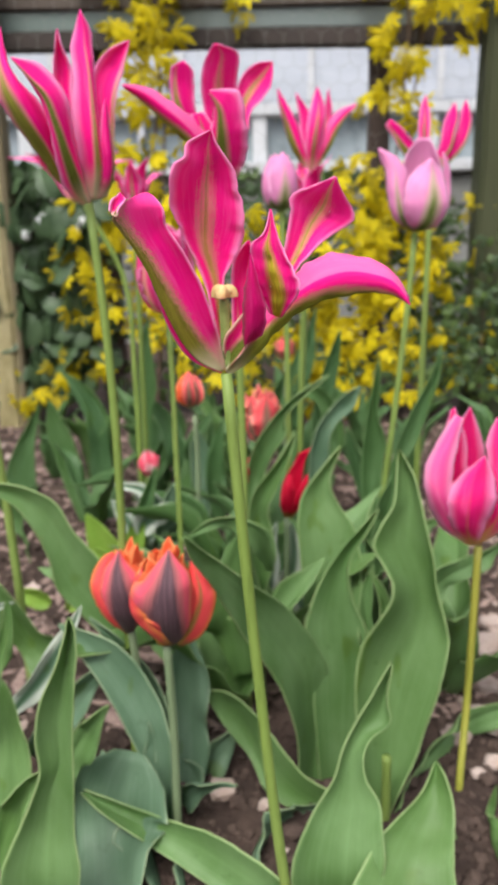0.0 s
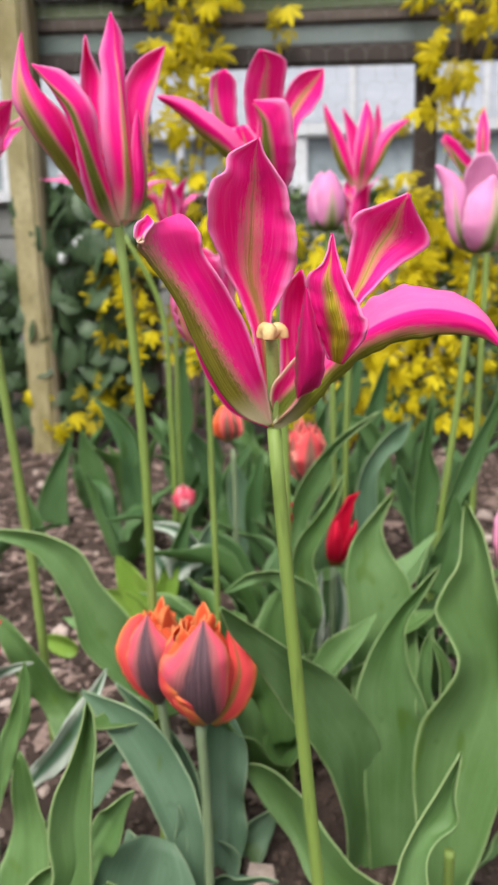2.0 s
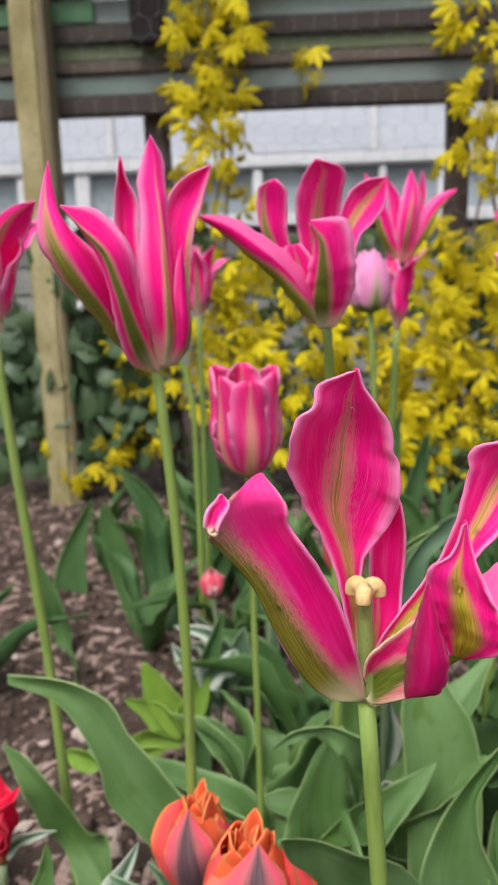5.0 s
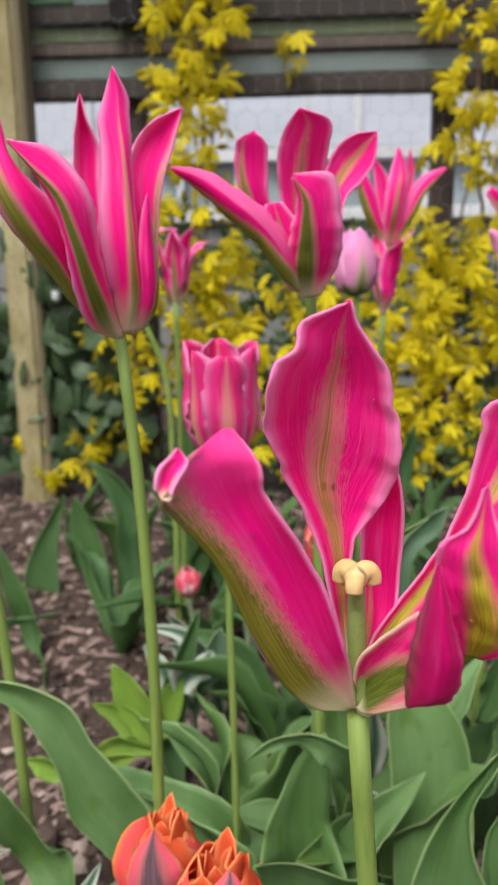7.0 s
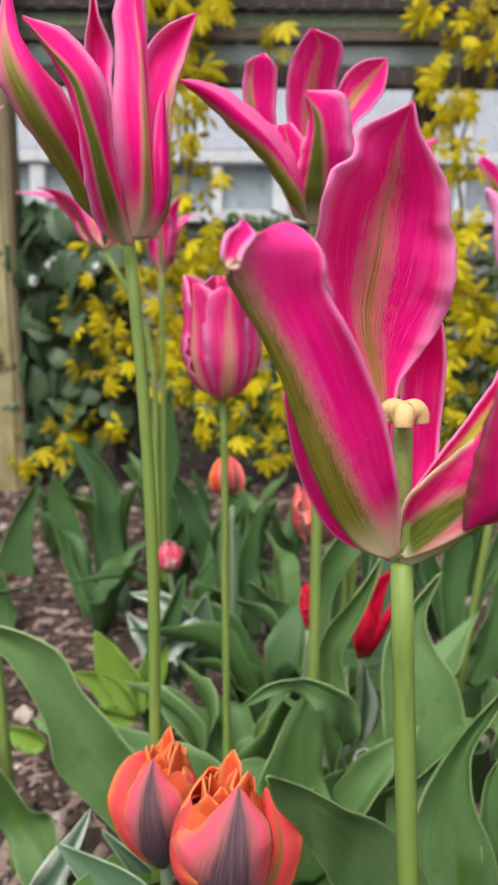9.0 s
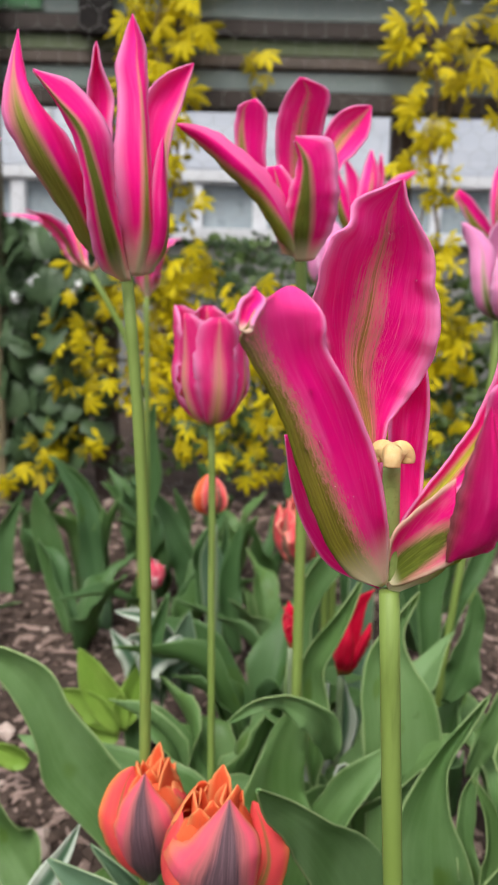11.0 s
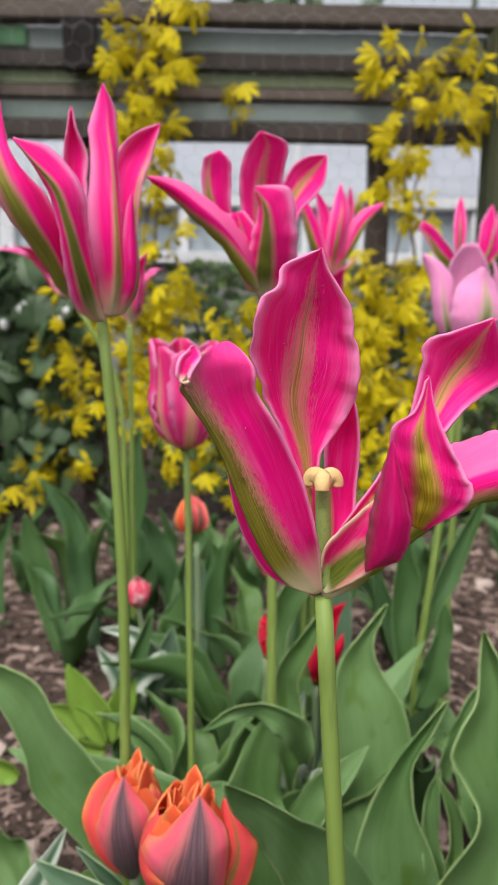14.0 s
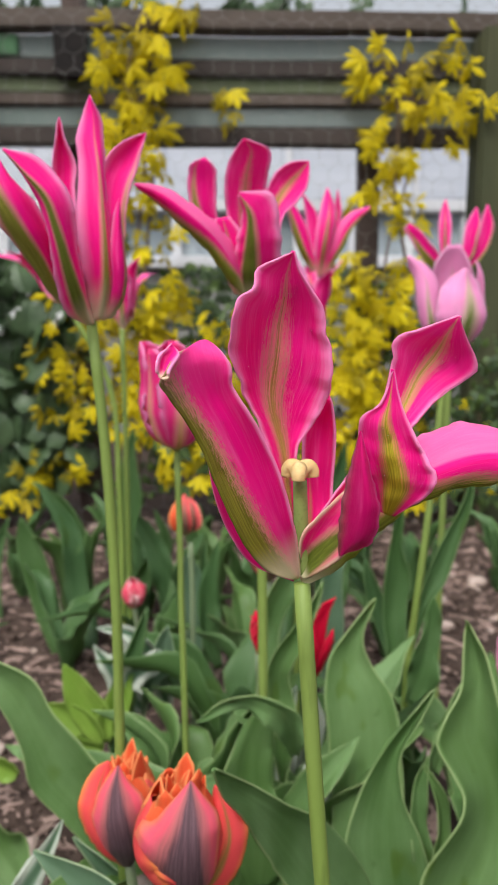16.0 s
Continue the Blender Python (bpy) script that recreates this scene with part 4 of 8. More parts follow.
front = thing("tulip", 0.030, 0.310, 0.000, "pink and green striped tulip with wide open petals", "tulip")
tube("stem", front, [(0.0171, 0.3136, -0.0100), (0.0145, 0.3120, 0.0394), (0.0080, 0.3080, 0.1008), (-0.0003, 0.3050, 0.1932), (-0.0057, 0.3020, 0.2608), (-0.0098, 0.3000, 0.3180)], 0.0028, 0.0024, m_stem)
loft("petal", front, [(-0.0111, 0.3060, 0.3208), (-0.0138, 0.3090, 0.3364), (-0.0182, 0.3100, 0.3547), (-0.0257, 0.3060, 0.3714), (-0.0287, 0.3000, 0.3823), (-0.0276, 0.2940, 0.3932), (-0.0226, 0.2960, 0.3995), (-0.0224, 0.2970, 0.4032), (-0.0179, 0.2960, 0.4053), (-0.0133, 0.2945, 0.4072)], [(-0.0108, 0.3060, 0.3208), (-0.0120, 0.3120, 0.3357), (-0.0136, 0.3140, 0.3518), (-0.0173, 0.3120, 0.3690), (-0.0162, 0.3080, 0.3805), (-0.0155, 0.3050, 0.3891), (-0.0145, 0.3010, 0.3971), (-0.0145, 0.2990, 0.4006), (-0.0140, 0.2970, 0.4039), (-0.0131, 0.2945, 0.4075)], [(-0.0104, 0.3060, 0.3208), (-0.0111, 0.3090, 0.3365), (-0.0105, 0.3100, 0.3542), (-0.0041, 0.3060, 0.3659), (-0.0017, 0.3010, 0.3771), (-0.0034, 0.3000, 0.3867), (-0.0054, 0.2980, 0.3937), (-0.0082, 0.2970, 0.3985), (-0.0114, 0.2960, 0.4028), (-0.0129, 0.2945, 0.4074)], m_petal_b, rows=60, half=12, ripple=0.020, lump=0.045, drops=20)
loft("petal", front, [(-0.0119, 0.3010, 0.3185), (-0.0194, 0.2930, 0.3238), (-0.0256, 0.2880, 0.3319), (-0.0298, 0.2840, 0.3412), (-0.0338, 0.2800, 0.3519), (-0.0372, 0.2770, 0.3612), (-0.0408, 0.2730, 0.3683), (-0.0440, 0.2690, 0.3739), (-0.0453, 0.2665, 0.3768), (-0.0438, 0.2657, 0.3786), (-0.0428, 0.2670, 0.3808), (-0.0412, 0.2720, 0.3831)], [(-0.0111, 0.3010, 0.3188), (-0.0143, 0.2975, 0.3261), (-0.0182, 0.2930, 0.3345), (-0.0223, 0.2895, 0.3444), (-0.0267, 0.2860, 0.3551), (-0.0310, 0.2830, 0.3646), (-0.0347, 0.2805, 0.3719), (-0.0366, 0.2780, 0.3775), (-0.0375, 0.2765, 0.3817), (-0.0380, 0.2775, 0.3840), (-0.0377, 0.2800, 0.3853), (-0.0371, 0.2845, 0.3850)], [(-0.0105, 0.3000, 0.3198), (-0.0122, 0.2940, 0.3314), (-0.0137, 0.2900, 0.3393), (-0.0165, 0.2870, 0.3498), (-0.0208, 0.2840, 0.3595), (-0.0255, 0.2810, 0.3683), (-0.0293, 0.2800, 0.3748), (-0.0294, 0.2785, 0.3783), (-0.0303, 0.2785, 0.3813), (-0.0319, 0.2800, 0.3833), (-0.0338, 0.2820, 0.3849), (-0.0346, 0.2870, 0.3848)], m_petal_olive, rows=64, half=12, ripple=0.006, lump=0.04, drops=8)
loft("petal", front, [(-0.0458, 0.2668, 0.3778), (-0.0460, 0.2660, 0.3797), (-0.0455, 0.2665, 0.3822), (-0.0443, 0.2680, 0.3839), (-0.0432, 0.2700, 0.3849)], [(-0.0446, 0.2655, 0.3776), (-0.0449, 0.2675, 0.3795), (-0.0441, 0.2685, 0.3817), (-0.0428, 0.2695, 0.3836), (-0.0430, 0.2705, 0.3851)], [(-0.0433, 0.2655, 0.3778), (-0.0437, 0.2650, 0.3791), (-0.0427, 0.2665, 0.3809), (-0.0412, 0.2695, 0.3831), (-0.0427, 0.2710, 0.3848)], m_petal_pale, rows=24, half=6, lump=0.04)
loft("petal", front, [(-0.0120, 0.3020, 0.3178), (-0.0232, 0.3000, 0.3234), (-0.0297, 0.2970, 0.3327), (-0.0339, 0.2930, 0.3446), (-0.0357, 0.2900, 0.3555)], [(-0.0117, 0.3020, 0.3181), (-0.0203, 0.3000, 0.3249), (-0.0268, 0.2970, 0.3348), (-0.0315, 0.2930, 0.3463), (-0.0347, 0.2900, 0.3558)], [(-0.0115, 0.3020, 0.3184), (-0.0174, 0.3000, 0.3265), (-0.0239, 0.2970, 0.3369), (-0.0291, 0.2930, 0.3480), (-0.0337, 0.2900, 0.3561)], m_petal_plain, rows=30, half=6, lump=0.04)
loft("petal", front, [(-0.0098, 0.3080, 0.3201), (-0.0074, 0.3160, 0.3335), (-0.0073, 0.3200, 0.3484), (-0.0061, 0.3210, 0.3611), (-0.0011, 0.3195, 0.3681)], [(-0.0094, 0.3080, 0.3203), (-0.0029, 0.3200, 0.3319), (-0.0021, 0.3240, 0.3452), (-0.0011, 0.3250, 0.3589), (-0.0004, 0.3195, 0.3683)], [(-0.0090, 0.3080, 0.3204), (-0.0002, 0.3160, 0.3322), (0.0014, 0.3200, 0.3432), (0.0022, 0.3210, 0.3574), (0.0004, 0.3195, 0.3686)], m_petal_throat, rows=30, half=8, lump=0.05)
loft("petal", front, [(-0.0107, 0.3000, 0.3218), (-0.0102, 0.2980, 0.3305), (-0.0065, 0.2960, 0.3373), (-0.0024, 0.2930, 0.3426), (0.0009, 0.2910, 0.3468)], [(-0.0103, 0.3000, 0.3205), (-0.0084, 0.3010, 0.3239), (-0.0049, 0.2980, 0.3296), (-0.0014, 0.2940, 0.3346), (0.0003, 0.2890, 0.3383)], [(-0.0097, 0.2990, 0.3195), (-0.0082, 0.2940, 0.3222), (-0.0051, 0.2890, 0.3261), (-0.0025, 0.2840, 0.3299), (-0.0018, 0.2810, 0.3319)], m_petal_trough, rows=34, half=10, lump=0.02)
loft("petal", front, [(-0.0024, 0.2830, 0.3310), (-0.0032, 0.2800, 0.3400), (-0.0027, 0.2770, 0.3478), (-0.0012, 0.2740, 0.3574), (0.0002, 0.2710, 0.3649)], [(-0.0021, 0.2810, 0.3316), (0.0001, 0.2720, 0.3400), (0.0009, 0.2690, 0.3469), (0.0006, 0.2685, 0.3557), (0.0002, 0.2705, 0.3648)], [(-0.0015, 0.2810, 0.3319), (0.0048, 0.2750, 0.3376), (0.0057, 0.2720, 0.3454), (0.0034, 0.2710, 0.3545), (0.0005, 0.2705, 0.3648)], m_petal_shaded, rows=34, half=10, lump=0.05, ripple=0.02)
loft("petal", front, [(0.0072, 0.2800, 0.3434), (0.0033, 0.2770, 0.3519), (0.0004, 0.2740, 0.3615), (0.0009, 0.2720, 0.3682), (0.0051, 0.2710, 0.3710), (0.0075, 0.2700, 0.3789)], [(0.0096, 0.2820, 0.3418), (0.0098, 0.2750, 0.3509), (0.0075, 0.2720, 0.3610), (0.0063, 0.2710, 0.3672), (0.0071, 0.2710, 0.3720), (0.0075, 0.2700, 0.3790)], [(0.0114, 0.2810, 0.3416), (0.0165, 0.2660, 0.3524), (0.0138, 0.2680, 0.3613), (0.0110, 0.2695, 0.3677), (0.0091, 0.2700, 0.3725), (0.0077, 0.2700, 0.3790)], m_petal_y, rows=40, half=10, lump=0.09, ripple=0.02, drops=7)
loft("petal", front, [(-0.0105, 0.3040, 0.3213), (-0.0048, 0.3090, 0.3331), (0.0039, 0.3110, 0.3450), (0.0131, 0.3100, 0.3630), (0.0165, 0.3080, 0.3790), (0.0164, 0.3065, 0.3847), (0.0236, 0.3050, 0.3882), (0.0327, 0.3035, 0.3912)], [(-0.0100, 0.3040, 0.3205), (-0.0030, 0.3100, 0.3311), (0.0067, 0.3120, 0.3434), (0.0192, 0.3110, 0.3636), (0.0249, 0.3110, 0.3749), (0.0292, 0.3100, 0.3808), (0.0307, 0.3060, 0.3865), (0.0329, 0.3035, 0.3912)], [(-0.0096, 0.3030, 0.3200), (-0.0019, 0.3060, 0.3305), (0.0085, 0.3070, 0.3433), (0.0220, 0.3050, 0.3623), (0.0317, 0.3090, 0.3702), (0.0415, 0.3120, 0.3763), (0.0366, 0.3070, 0.3852), (0.0330, 0.3035, 0.3910)], m_petal_flag, rows=46, half=10, ripple=0.02, lump=0.05, drops=7)
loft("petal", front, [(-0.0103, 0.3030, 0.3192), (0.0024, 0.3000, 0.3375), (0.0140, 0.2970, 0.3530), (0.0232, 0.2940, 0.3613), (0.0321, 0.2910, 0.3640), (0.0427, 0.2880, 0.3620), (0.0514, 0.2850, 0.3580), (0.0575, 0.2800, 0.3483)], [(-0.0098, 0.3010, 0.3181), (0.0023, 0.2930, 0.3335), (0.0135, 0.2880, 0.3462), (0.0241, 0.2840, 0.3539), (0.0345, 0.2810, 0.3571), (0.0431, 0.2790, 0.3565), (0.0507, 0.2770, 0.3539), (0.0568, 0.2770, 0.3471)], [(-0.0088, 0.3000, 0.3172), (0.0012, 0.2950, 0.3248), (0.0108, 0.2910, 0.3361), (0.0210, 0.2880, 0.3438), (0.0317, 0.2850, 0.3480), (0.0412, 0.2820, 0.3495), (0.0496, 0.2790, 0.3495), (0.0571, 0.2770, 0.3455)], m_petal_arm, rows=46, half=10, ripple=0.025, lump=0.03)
tube("ovary", front, [(-0.0096, 0.3020, 0.3203), (-0.0098, 0.3030, 0.3323), (-0.0102, 0.3030, 0.3468)], 0.0023, 0.0020, m_ovary)
for k in range(3):
    a = k * 2.09 + 0.35
    ring = [(-0.0103 + r * math.cos(a), 0.3030 + r * math.sin(a), z) for r, z in ((0.0, 0.3485), (0.0012, 0.3500), (0.0026, 0.3504), (0.0038, 0.3492), (0.0040, 0.3474))]
    tube("stigma", front, ring, 0.0024, 0.0019, m_stigma, n=18, sides=12, label="cream three-lobed stigma")
for x, y, z, dx in ((0.0022, 0.3010, 0.3375, 0.0050), (-0.0142, 0.2975, 0.3390, -0.0022)):
    stamen = tube("stamen", front, [(-0.0096, 0.3020, 0.3215), ((x - 0.0096) / 2, y, (z + 0.3215) / 2 - 0.001), (x, y, z)], 0.0006, 0.0004, m_ovary, n=10, sides=6)
    tube("anther", stamen, [(x, y, z), (x + dx * 0.5, y - 0.001, z + 0.0020), (x + dx, y - 0.001, z + 0.0034)], 0.0009, 0.0004, m_anther, n=8, sides=6, label="shrivelled yellow anther")
loft("leaf", front, [(0.0116, 0.3300, 0.0129), (-0.0128, 0.3450, 0.0127), (-0.0419, 0.3600, 0.0216), (-0.0726, 0.3750, 0.0318), (-0.0977, 0.3880, 0.0408), (-0.1095, 0.3950, 0.0481)], [(0.0149, 0.3350, 0.0188), (-0.0064, 0.3500, 0.0211), (-0.0339, 0.3650, 0.0285), (-0.0632, 0.3800, 0.0321), (-0.0912, 0.3930, 0.0375), (-0.1093, 0.3950, 0.0485)], [(0.0178, 0.3300, 0.0351), (0.0001, 0.3450, 0.0392), (-0.0251, 0.3600, 0.0445), (-0.0522, 0.3750, 0.0413), (-0.0823, 0.3880, 0.0426), (-0.1091, 0.3950, 0.0489)], m_leaf, rows=50, half=9, lump=0.03, ripple=0.006, thick=0.0009)
loft("leaf", front, [(0.0531, 0.4200, -0.0040), (0.0228, 0.4300, 0.0003), (0.0038, 0.4400, 0.0102), (-0.0056, 0.4550, 0.0229), (-0.0213, 0.4650, 0.0386), (-0.0376, 0.4760, 0.0613)], [(0.0553, 0.4250, 0.0009), (0.0266, 0.4350, 0.0094), (0.0076, 0.4450, 0.0248), (-0.0033, 0.4600, 0.0360), (-0.0203, 0.4700, 0.0494), (-0.0374, 0.4760, 0.0617)], [(0.0561, 0.4200, 0.0178), (0.0296, 0.4300, 0.0272), (0.0111, 0.4400, 0.0475), (-0.0009, 0.4550, 0.0565), (-0.0189, 0.4650, 0.0672), (-0.0372, 0.4760, 0.0622)], m_leaf, rows=50, half=9, lump=0.03, ripple=0.006, thick=0.0009)


# ---------------------------------------------------------------- the tall pink tulips behind it

second = thing("tulip", -0.060, 0.440, 0.001, "tall pink tulip with slender green-ribbed petals", "tulip")
tube("stem", second, [(-0.0829, 0.4477, -0.0087), (-0.0820, 0.4450, 0.1881), (-0.0813, 0.4430, 0.2611), (-0.0840, 0.4410, 0.3407), (-0.0880, 0.4410, 0.3920)], 0.0027, 0.0024, m_stem)
loft("petal", second, [(-0.0888, 0.4410, 0.3894), (-0.1040, 0.4350, 0.4025), (-0.1104, 0.4280, 0.4147), (-0.1174, 0.4230, 0.4253), (-0.1235, 0.4200, 0.4348), (-0.1278, 0.4190, 0.4451), (-0.1255, 0.4200, 0.4610), (-0.1226, 0.4230, 0.4734)], [(-0.0882, 0.4410, 0.3888), (-0.0992, 0.4280, 0.4050), (-0.1030, 0.4200, 0.4172), (-0.1072, 0.4140, 0.4278), (-0.1115, 0.4110, 0.4383), (-0.1161, 0.4120, 0.4482), (-0.1211, 0.4180, 0.4604), (-0.1226, 0.4230, 0.4736)], [(-0.0876, 0.4410, 0.3894), (-0.0947, 0.4380, 0.4030), (-0.0983, 0.4310, 0.4158), (-0.1005, 0.4260, 0.4276), (-0.1076, 0.4220, 0.4407), (-0.1164, 0.4200, 0.4504), (-0.1198, 0.4210, 0.4599), (-0.1223, 0.4230, 0.4738)], m_petal_outer, rows=44, half=9, ripple=0.015, lump=0.04)
loft("petal", second, [(-0.0896, 0.4370, 0.3892), (-0.0968, 0.4300, 0.3944), (-0.0987, 0.4200, 0.4069), (-0.0987, 0.4140, 0.4176), (-0.1000, 0.4110, 0.4308), (-0.1049, 0.4090, 0.4438), (-0.1126, 0.4020, 0.4547)], [(-0.0879, 0.4370, 0.3892), (-0.0889, 0.4240, 0.3992), (-0.0915, 0.4140, 0.4132), (-0.0945, 0.4080, 0.4273), (-0.0985, 0.4050, 0.4393), (-0.1057, 0.4030, 0.4473), (-0.1125, 0.4020, 0.4551)], [(-0.0856, 0.4370, 0.3897), (-0.0890, 0.4340, 0.4058), (-0.0896, 0.4240, 0.4199), (-0.0890, 0.4180, 0.4312), (-0.0907, 0.4150, 0.4415), (-0.1008, 0.4130, 0.4540), (-0.1123, 0.4020, 0.4554)], m_petal_hood, crease=0.6, rows=44, half=9, ripple=0.015, lump=0.03)
loft("petal", second, [(-0.0858, 0.4360, 0.3913), (-0.0885, 0.4340, 0.4047), (-0.0898, 0.4300, 0.4168), (-0.0910, 0.4300, 0.4310), (-0.0898, 0.4320, 0.4542), (-0.0909, 0.4360, 0.4675), (-0.0878, 0.4390, 0.4786), (-0.0844, 0.4340, 0.4835)], [(-0.0835, 0.4360, 0.3912), (-0.0796, 0.4280, 0.4040), (-0.0787, 0.4240, 0.4197), (-0.0793, 0.4240, 0.4344), (-0.0807, 0.4260, 0.4527), (-0.0828, 0.4300, 0.4666), (-0.0833, 0.4330, 0.4764), (-0.0844, 0.4340, 0.4835)], [(-0.0812, 0.4360, 0.3912), (-0.0761, 0.4340, 0.4077), (-0.0768, 0.4300, 0.4204), (-0.0775, 0.4300, 0.4353), (-0.0786, 0.4320, 0.4539), (-0.0791, 0.4360, 0.4680), (-0.0805, 0.4390, 0.4767), (-0.0841, 0.4340, 0.4835)], m_petal_keel, crease=0.35, rows=44, half=9, ripple=0.015, lump=0.04)
loft("petal", second, [(-0.0918, 0.4430, 0.3979), (-0.0992, 0.4520, 0.4264), (-0.1040, 0.4520, 0.4481), (-0.1038, 0.4510, 0.4611), (-0.1015, 0.4490, 0.4696), (-0.0999, 0.4475, 0.4779)], [(-0.0904, 0.4430, 0.3978), (-0.0979, 0.4560, 0.4269), (-0.1003, 0.4560, 0.4487), (-0.0999, 0.4550, 0.4618), (-0.1007, 0.4530, 0.4705), (-0.0996, 0.4475, 0.4779)], [(-0.0889, 0.4430, 0.3978), (-0.0948, 0.4520, 0.4263), (-0.0947, 0.4520, 0.4479), (-0.0941, 0.4510, 0.4608), (-0.0981, 0.4490, 0.4695), (-0.0993, 0.4475, 0.4779)], m_petal_pale, rows=30, half=7, ripple=0.02, lump=0.06)
loft("petal", second, [(-0.0931, 0.4410, 0.3936), (-0.0937, 0.4370, 0.4137), (-0.0924, 0.4350, 0.4318), (-0.0909, 0.4360, 0.4410), (-0.0900, 0.4380, 0.4439)], [(-0.0895, 0.4410, 0.3936), (-0.0888, 0.4370, 0.4136), (-0.0880, 0.4350, 0.4317), (-0.0882, 0.4360, 0.4403), (-0.0897, 0.4380, 0.4440)], [(-0.0859, 0.4410, 0.3935), (-0.0840, 0.4370, 0.4135), (-0.0835, 0.4350, 0.4316), (-0.0854, 0.4360, 0.4396), (-0.0895, 0.4380, 0.4442)], m_petal_plain, rows=24, half=6, lump=0.05)
loft("petal", second, [(-0.0837, 0.4440, 0.3916), (-0.0829, 0.4500, 0.4231), (-0.0845, 0.4550, 0.4455), (-0.0837, 0.4580, 0.4581), (-0.0761, 0.4600, 0.4689), (-0.0635, 0.4590, 0.4747)], [(-0.0807, 0.4440, 0.3926), (-0.0792, 0.4540, 0.4166), (-0.0799, 0.4590, 0.4379), (-0.0786, 0.4620, 0.4534), (-0.0727, 0.4640, 0.4658), (-0.0633, 0.4590, 0.4746)], [(-0.0777, 0.4440, 0.3935), (-0.0740, 0.4500, 0.4091), (-0.0738, 0.4550, 0.4290), (-0.0721, 0.4580, 0.4471), (-0.0679, 0.4600, 0.4608), (-0.0632, 0.4590, 0.4744)], m_petal_edge, rows=36, half=8, ripple=0.015, lump=0.05)
loft("petal", second, [(-0.0834, 0.4380, 0.3913), (-0.0780, 0.4320, 0.4075), (-0.0771, 0.4280, 0.4227), (-0.0749, 0.4280, 0.4355), (-0.0727, 0.4270, 0.4408)], [(-0.0807, 0.4380, 0.3918), (-0.0739, 0.4280, 0.4044), (-0.0729, 0.4240, 0.4196), (-0.0725, 0.4240, 0.4329), (-0.0726, 0.4270, 0.4408)], [(-0.0781, 0.4380, 0.3923), (-0.0716, 0.4340, 0.4022), (-0.0705, 0.4300, 0.4177), (-0.0719, 0.4300, 0.4319), (-0.0725, 0.4270, 0.4408)], m_petal_edge, rows=30, half=6, lump=0.05)

third = thing("tulip", 0.000, 0.530, 0.004, "pink tulip with spreading green-ribbed petals", "tulip")
tube("stem", third, [(-0.0065, 0.5300, -0.0063), (-0.0067, 0.5300, 0.1106), (-0.0071, 0.5300, 0.2214), (-0.0093, 0.5300, 0.3407), (-0.0126, 0.5300, 0.4114)], 0.0032, 0.0028, m_stem)
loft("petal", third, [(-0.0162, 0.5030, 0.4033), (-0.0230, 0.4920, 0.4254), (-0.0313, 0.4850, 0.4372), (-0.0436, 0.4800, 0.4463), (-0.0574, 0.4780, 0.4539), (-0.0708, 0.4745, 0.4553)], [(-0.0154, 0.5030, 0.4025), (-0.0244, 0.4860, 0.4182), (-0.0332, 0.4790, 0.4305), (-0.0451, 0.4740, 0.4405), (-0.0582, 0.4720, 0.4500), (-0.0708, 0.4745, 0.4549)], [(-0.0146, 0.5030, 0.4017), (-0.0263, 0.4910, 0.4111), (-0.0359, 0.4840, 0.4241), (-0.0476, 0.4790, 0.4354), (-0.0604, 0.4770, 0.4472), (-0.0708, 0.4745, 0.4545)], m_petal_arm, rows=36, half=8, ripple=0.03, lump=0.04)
loft("petal", third, [(-0.0239, 0.5070, 0.4079), (-0.0361, 0.5130, 0.4325), (-0.0461, 0.5100, 0.4532), (-0.0463, 0.5070, 0.4659), (-0.0435, 0.5040, 0.4711), (-0.0380, 0.5030, 0.4730)], [(-0.0208, 0.5070, 0.4079), (-0.0314, 0.5130, 0.4323), (-0.0389, 0.5100, 0.4508), (-0.0391, 0.5070, 0.4635), (-0.0383, 0.5040, 0.4702), (-0.0377, 0.5030, 0.4729)], [(-0.0177, 0.5070, 0.4078), (-0.0268, 0.5130, 0.4322), (-0.0318, 0.5100, 0.4484), (-0.0319, 0.5070, 0.4611), (-0.0330, 0.5040, 0.4693), (-0.0374, 0.5030, 0.4727)], m_petal_outer, rows=30, half=7, ripple=0.02, lump=0.05)
loft("petal", third, [(-0.0178, 0.5080, 0.4047), (-0.0237, 0.5140, 0.4322), (-0.0277, 0.5100, 0.4541), (-0.0271, 0.5040, 0.4663), (-0.0229, 0.4980, 0.4751), (-0.0186, 0.4940, 0.4800)], [(-0.0139, 0.5080, 0.4046), (-0.0156, 0.5140, 0.4319), (-0.0173, 0.5100, 0.4531), (-0.0161, 0.5040, 0.4659), (-0.0144, 0.4980, 0.4760), (-0.0174, 0.4940, 0.4797)], [(-0.0100, 0.5080, 0.4045), (-0.0075, 0.5140, 0.4317), (-0.0070, 0.5100, 0.4520), (-0.0051, 0.5040, 0.4656), (-0.0059, 0.4980, 0.4769), (-0.0163, 0.4940, 0.4794)], m_petal_b, rows=34, half=8, ripple=0.02, lump=0.06)
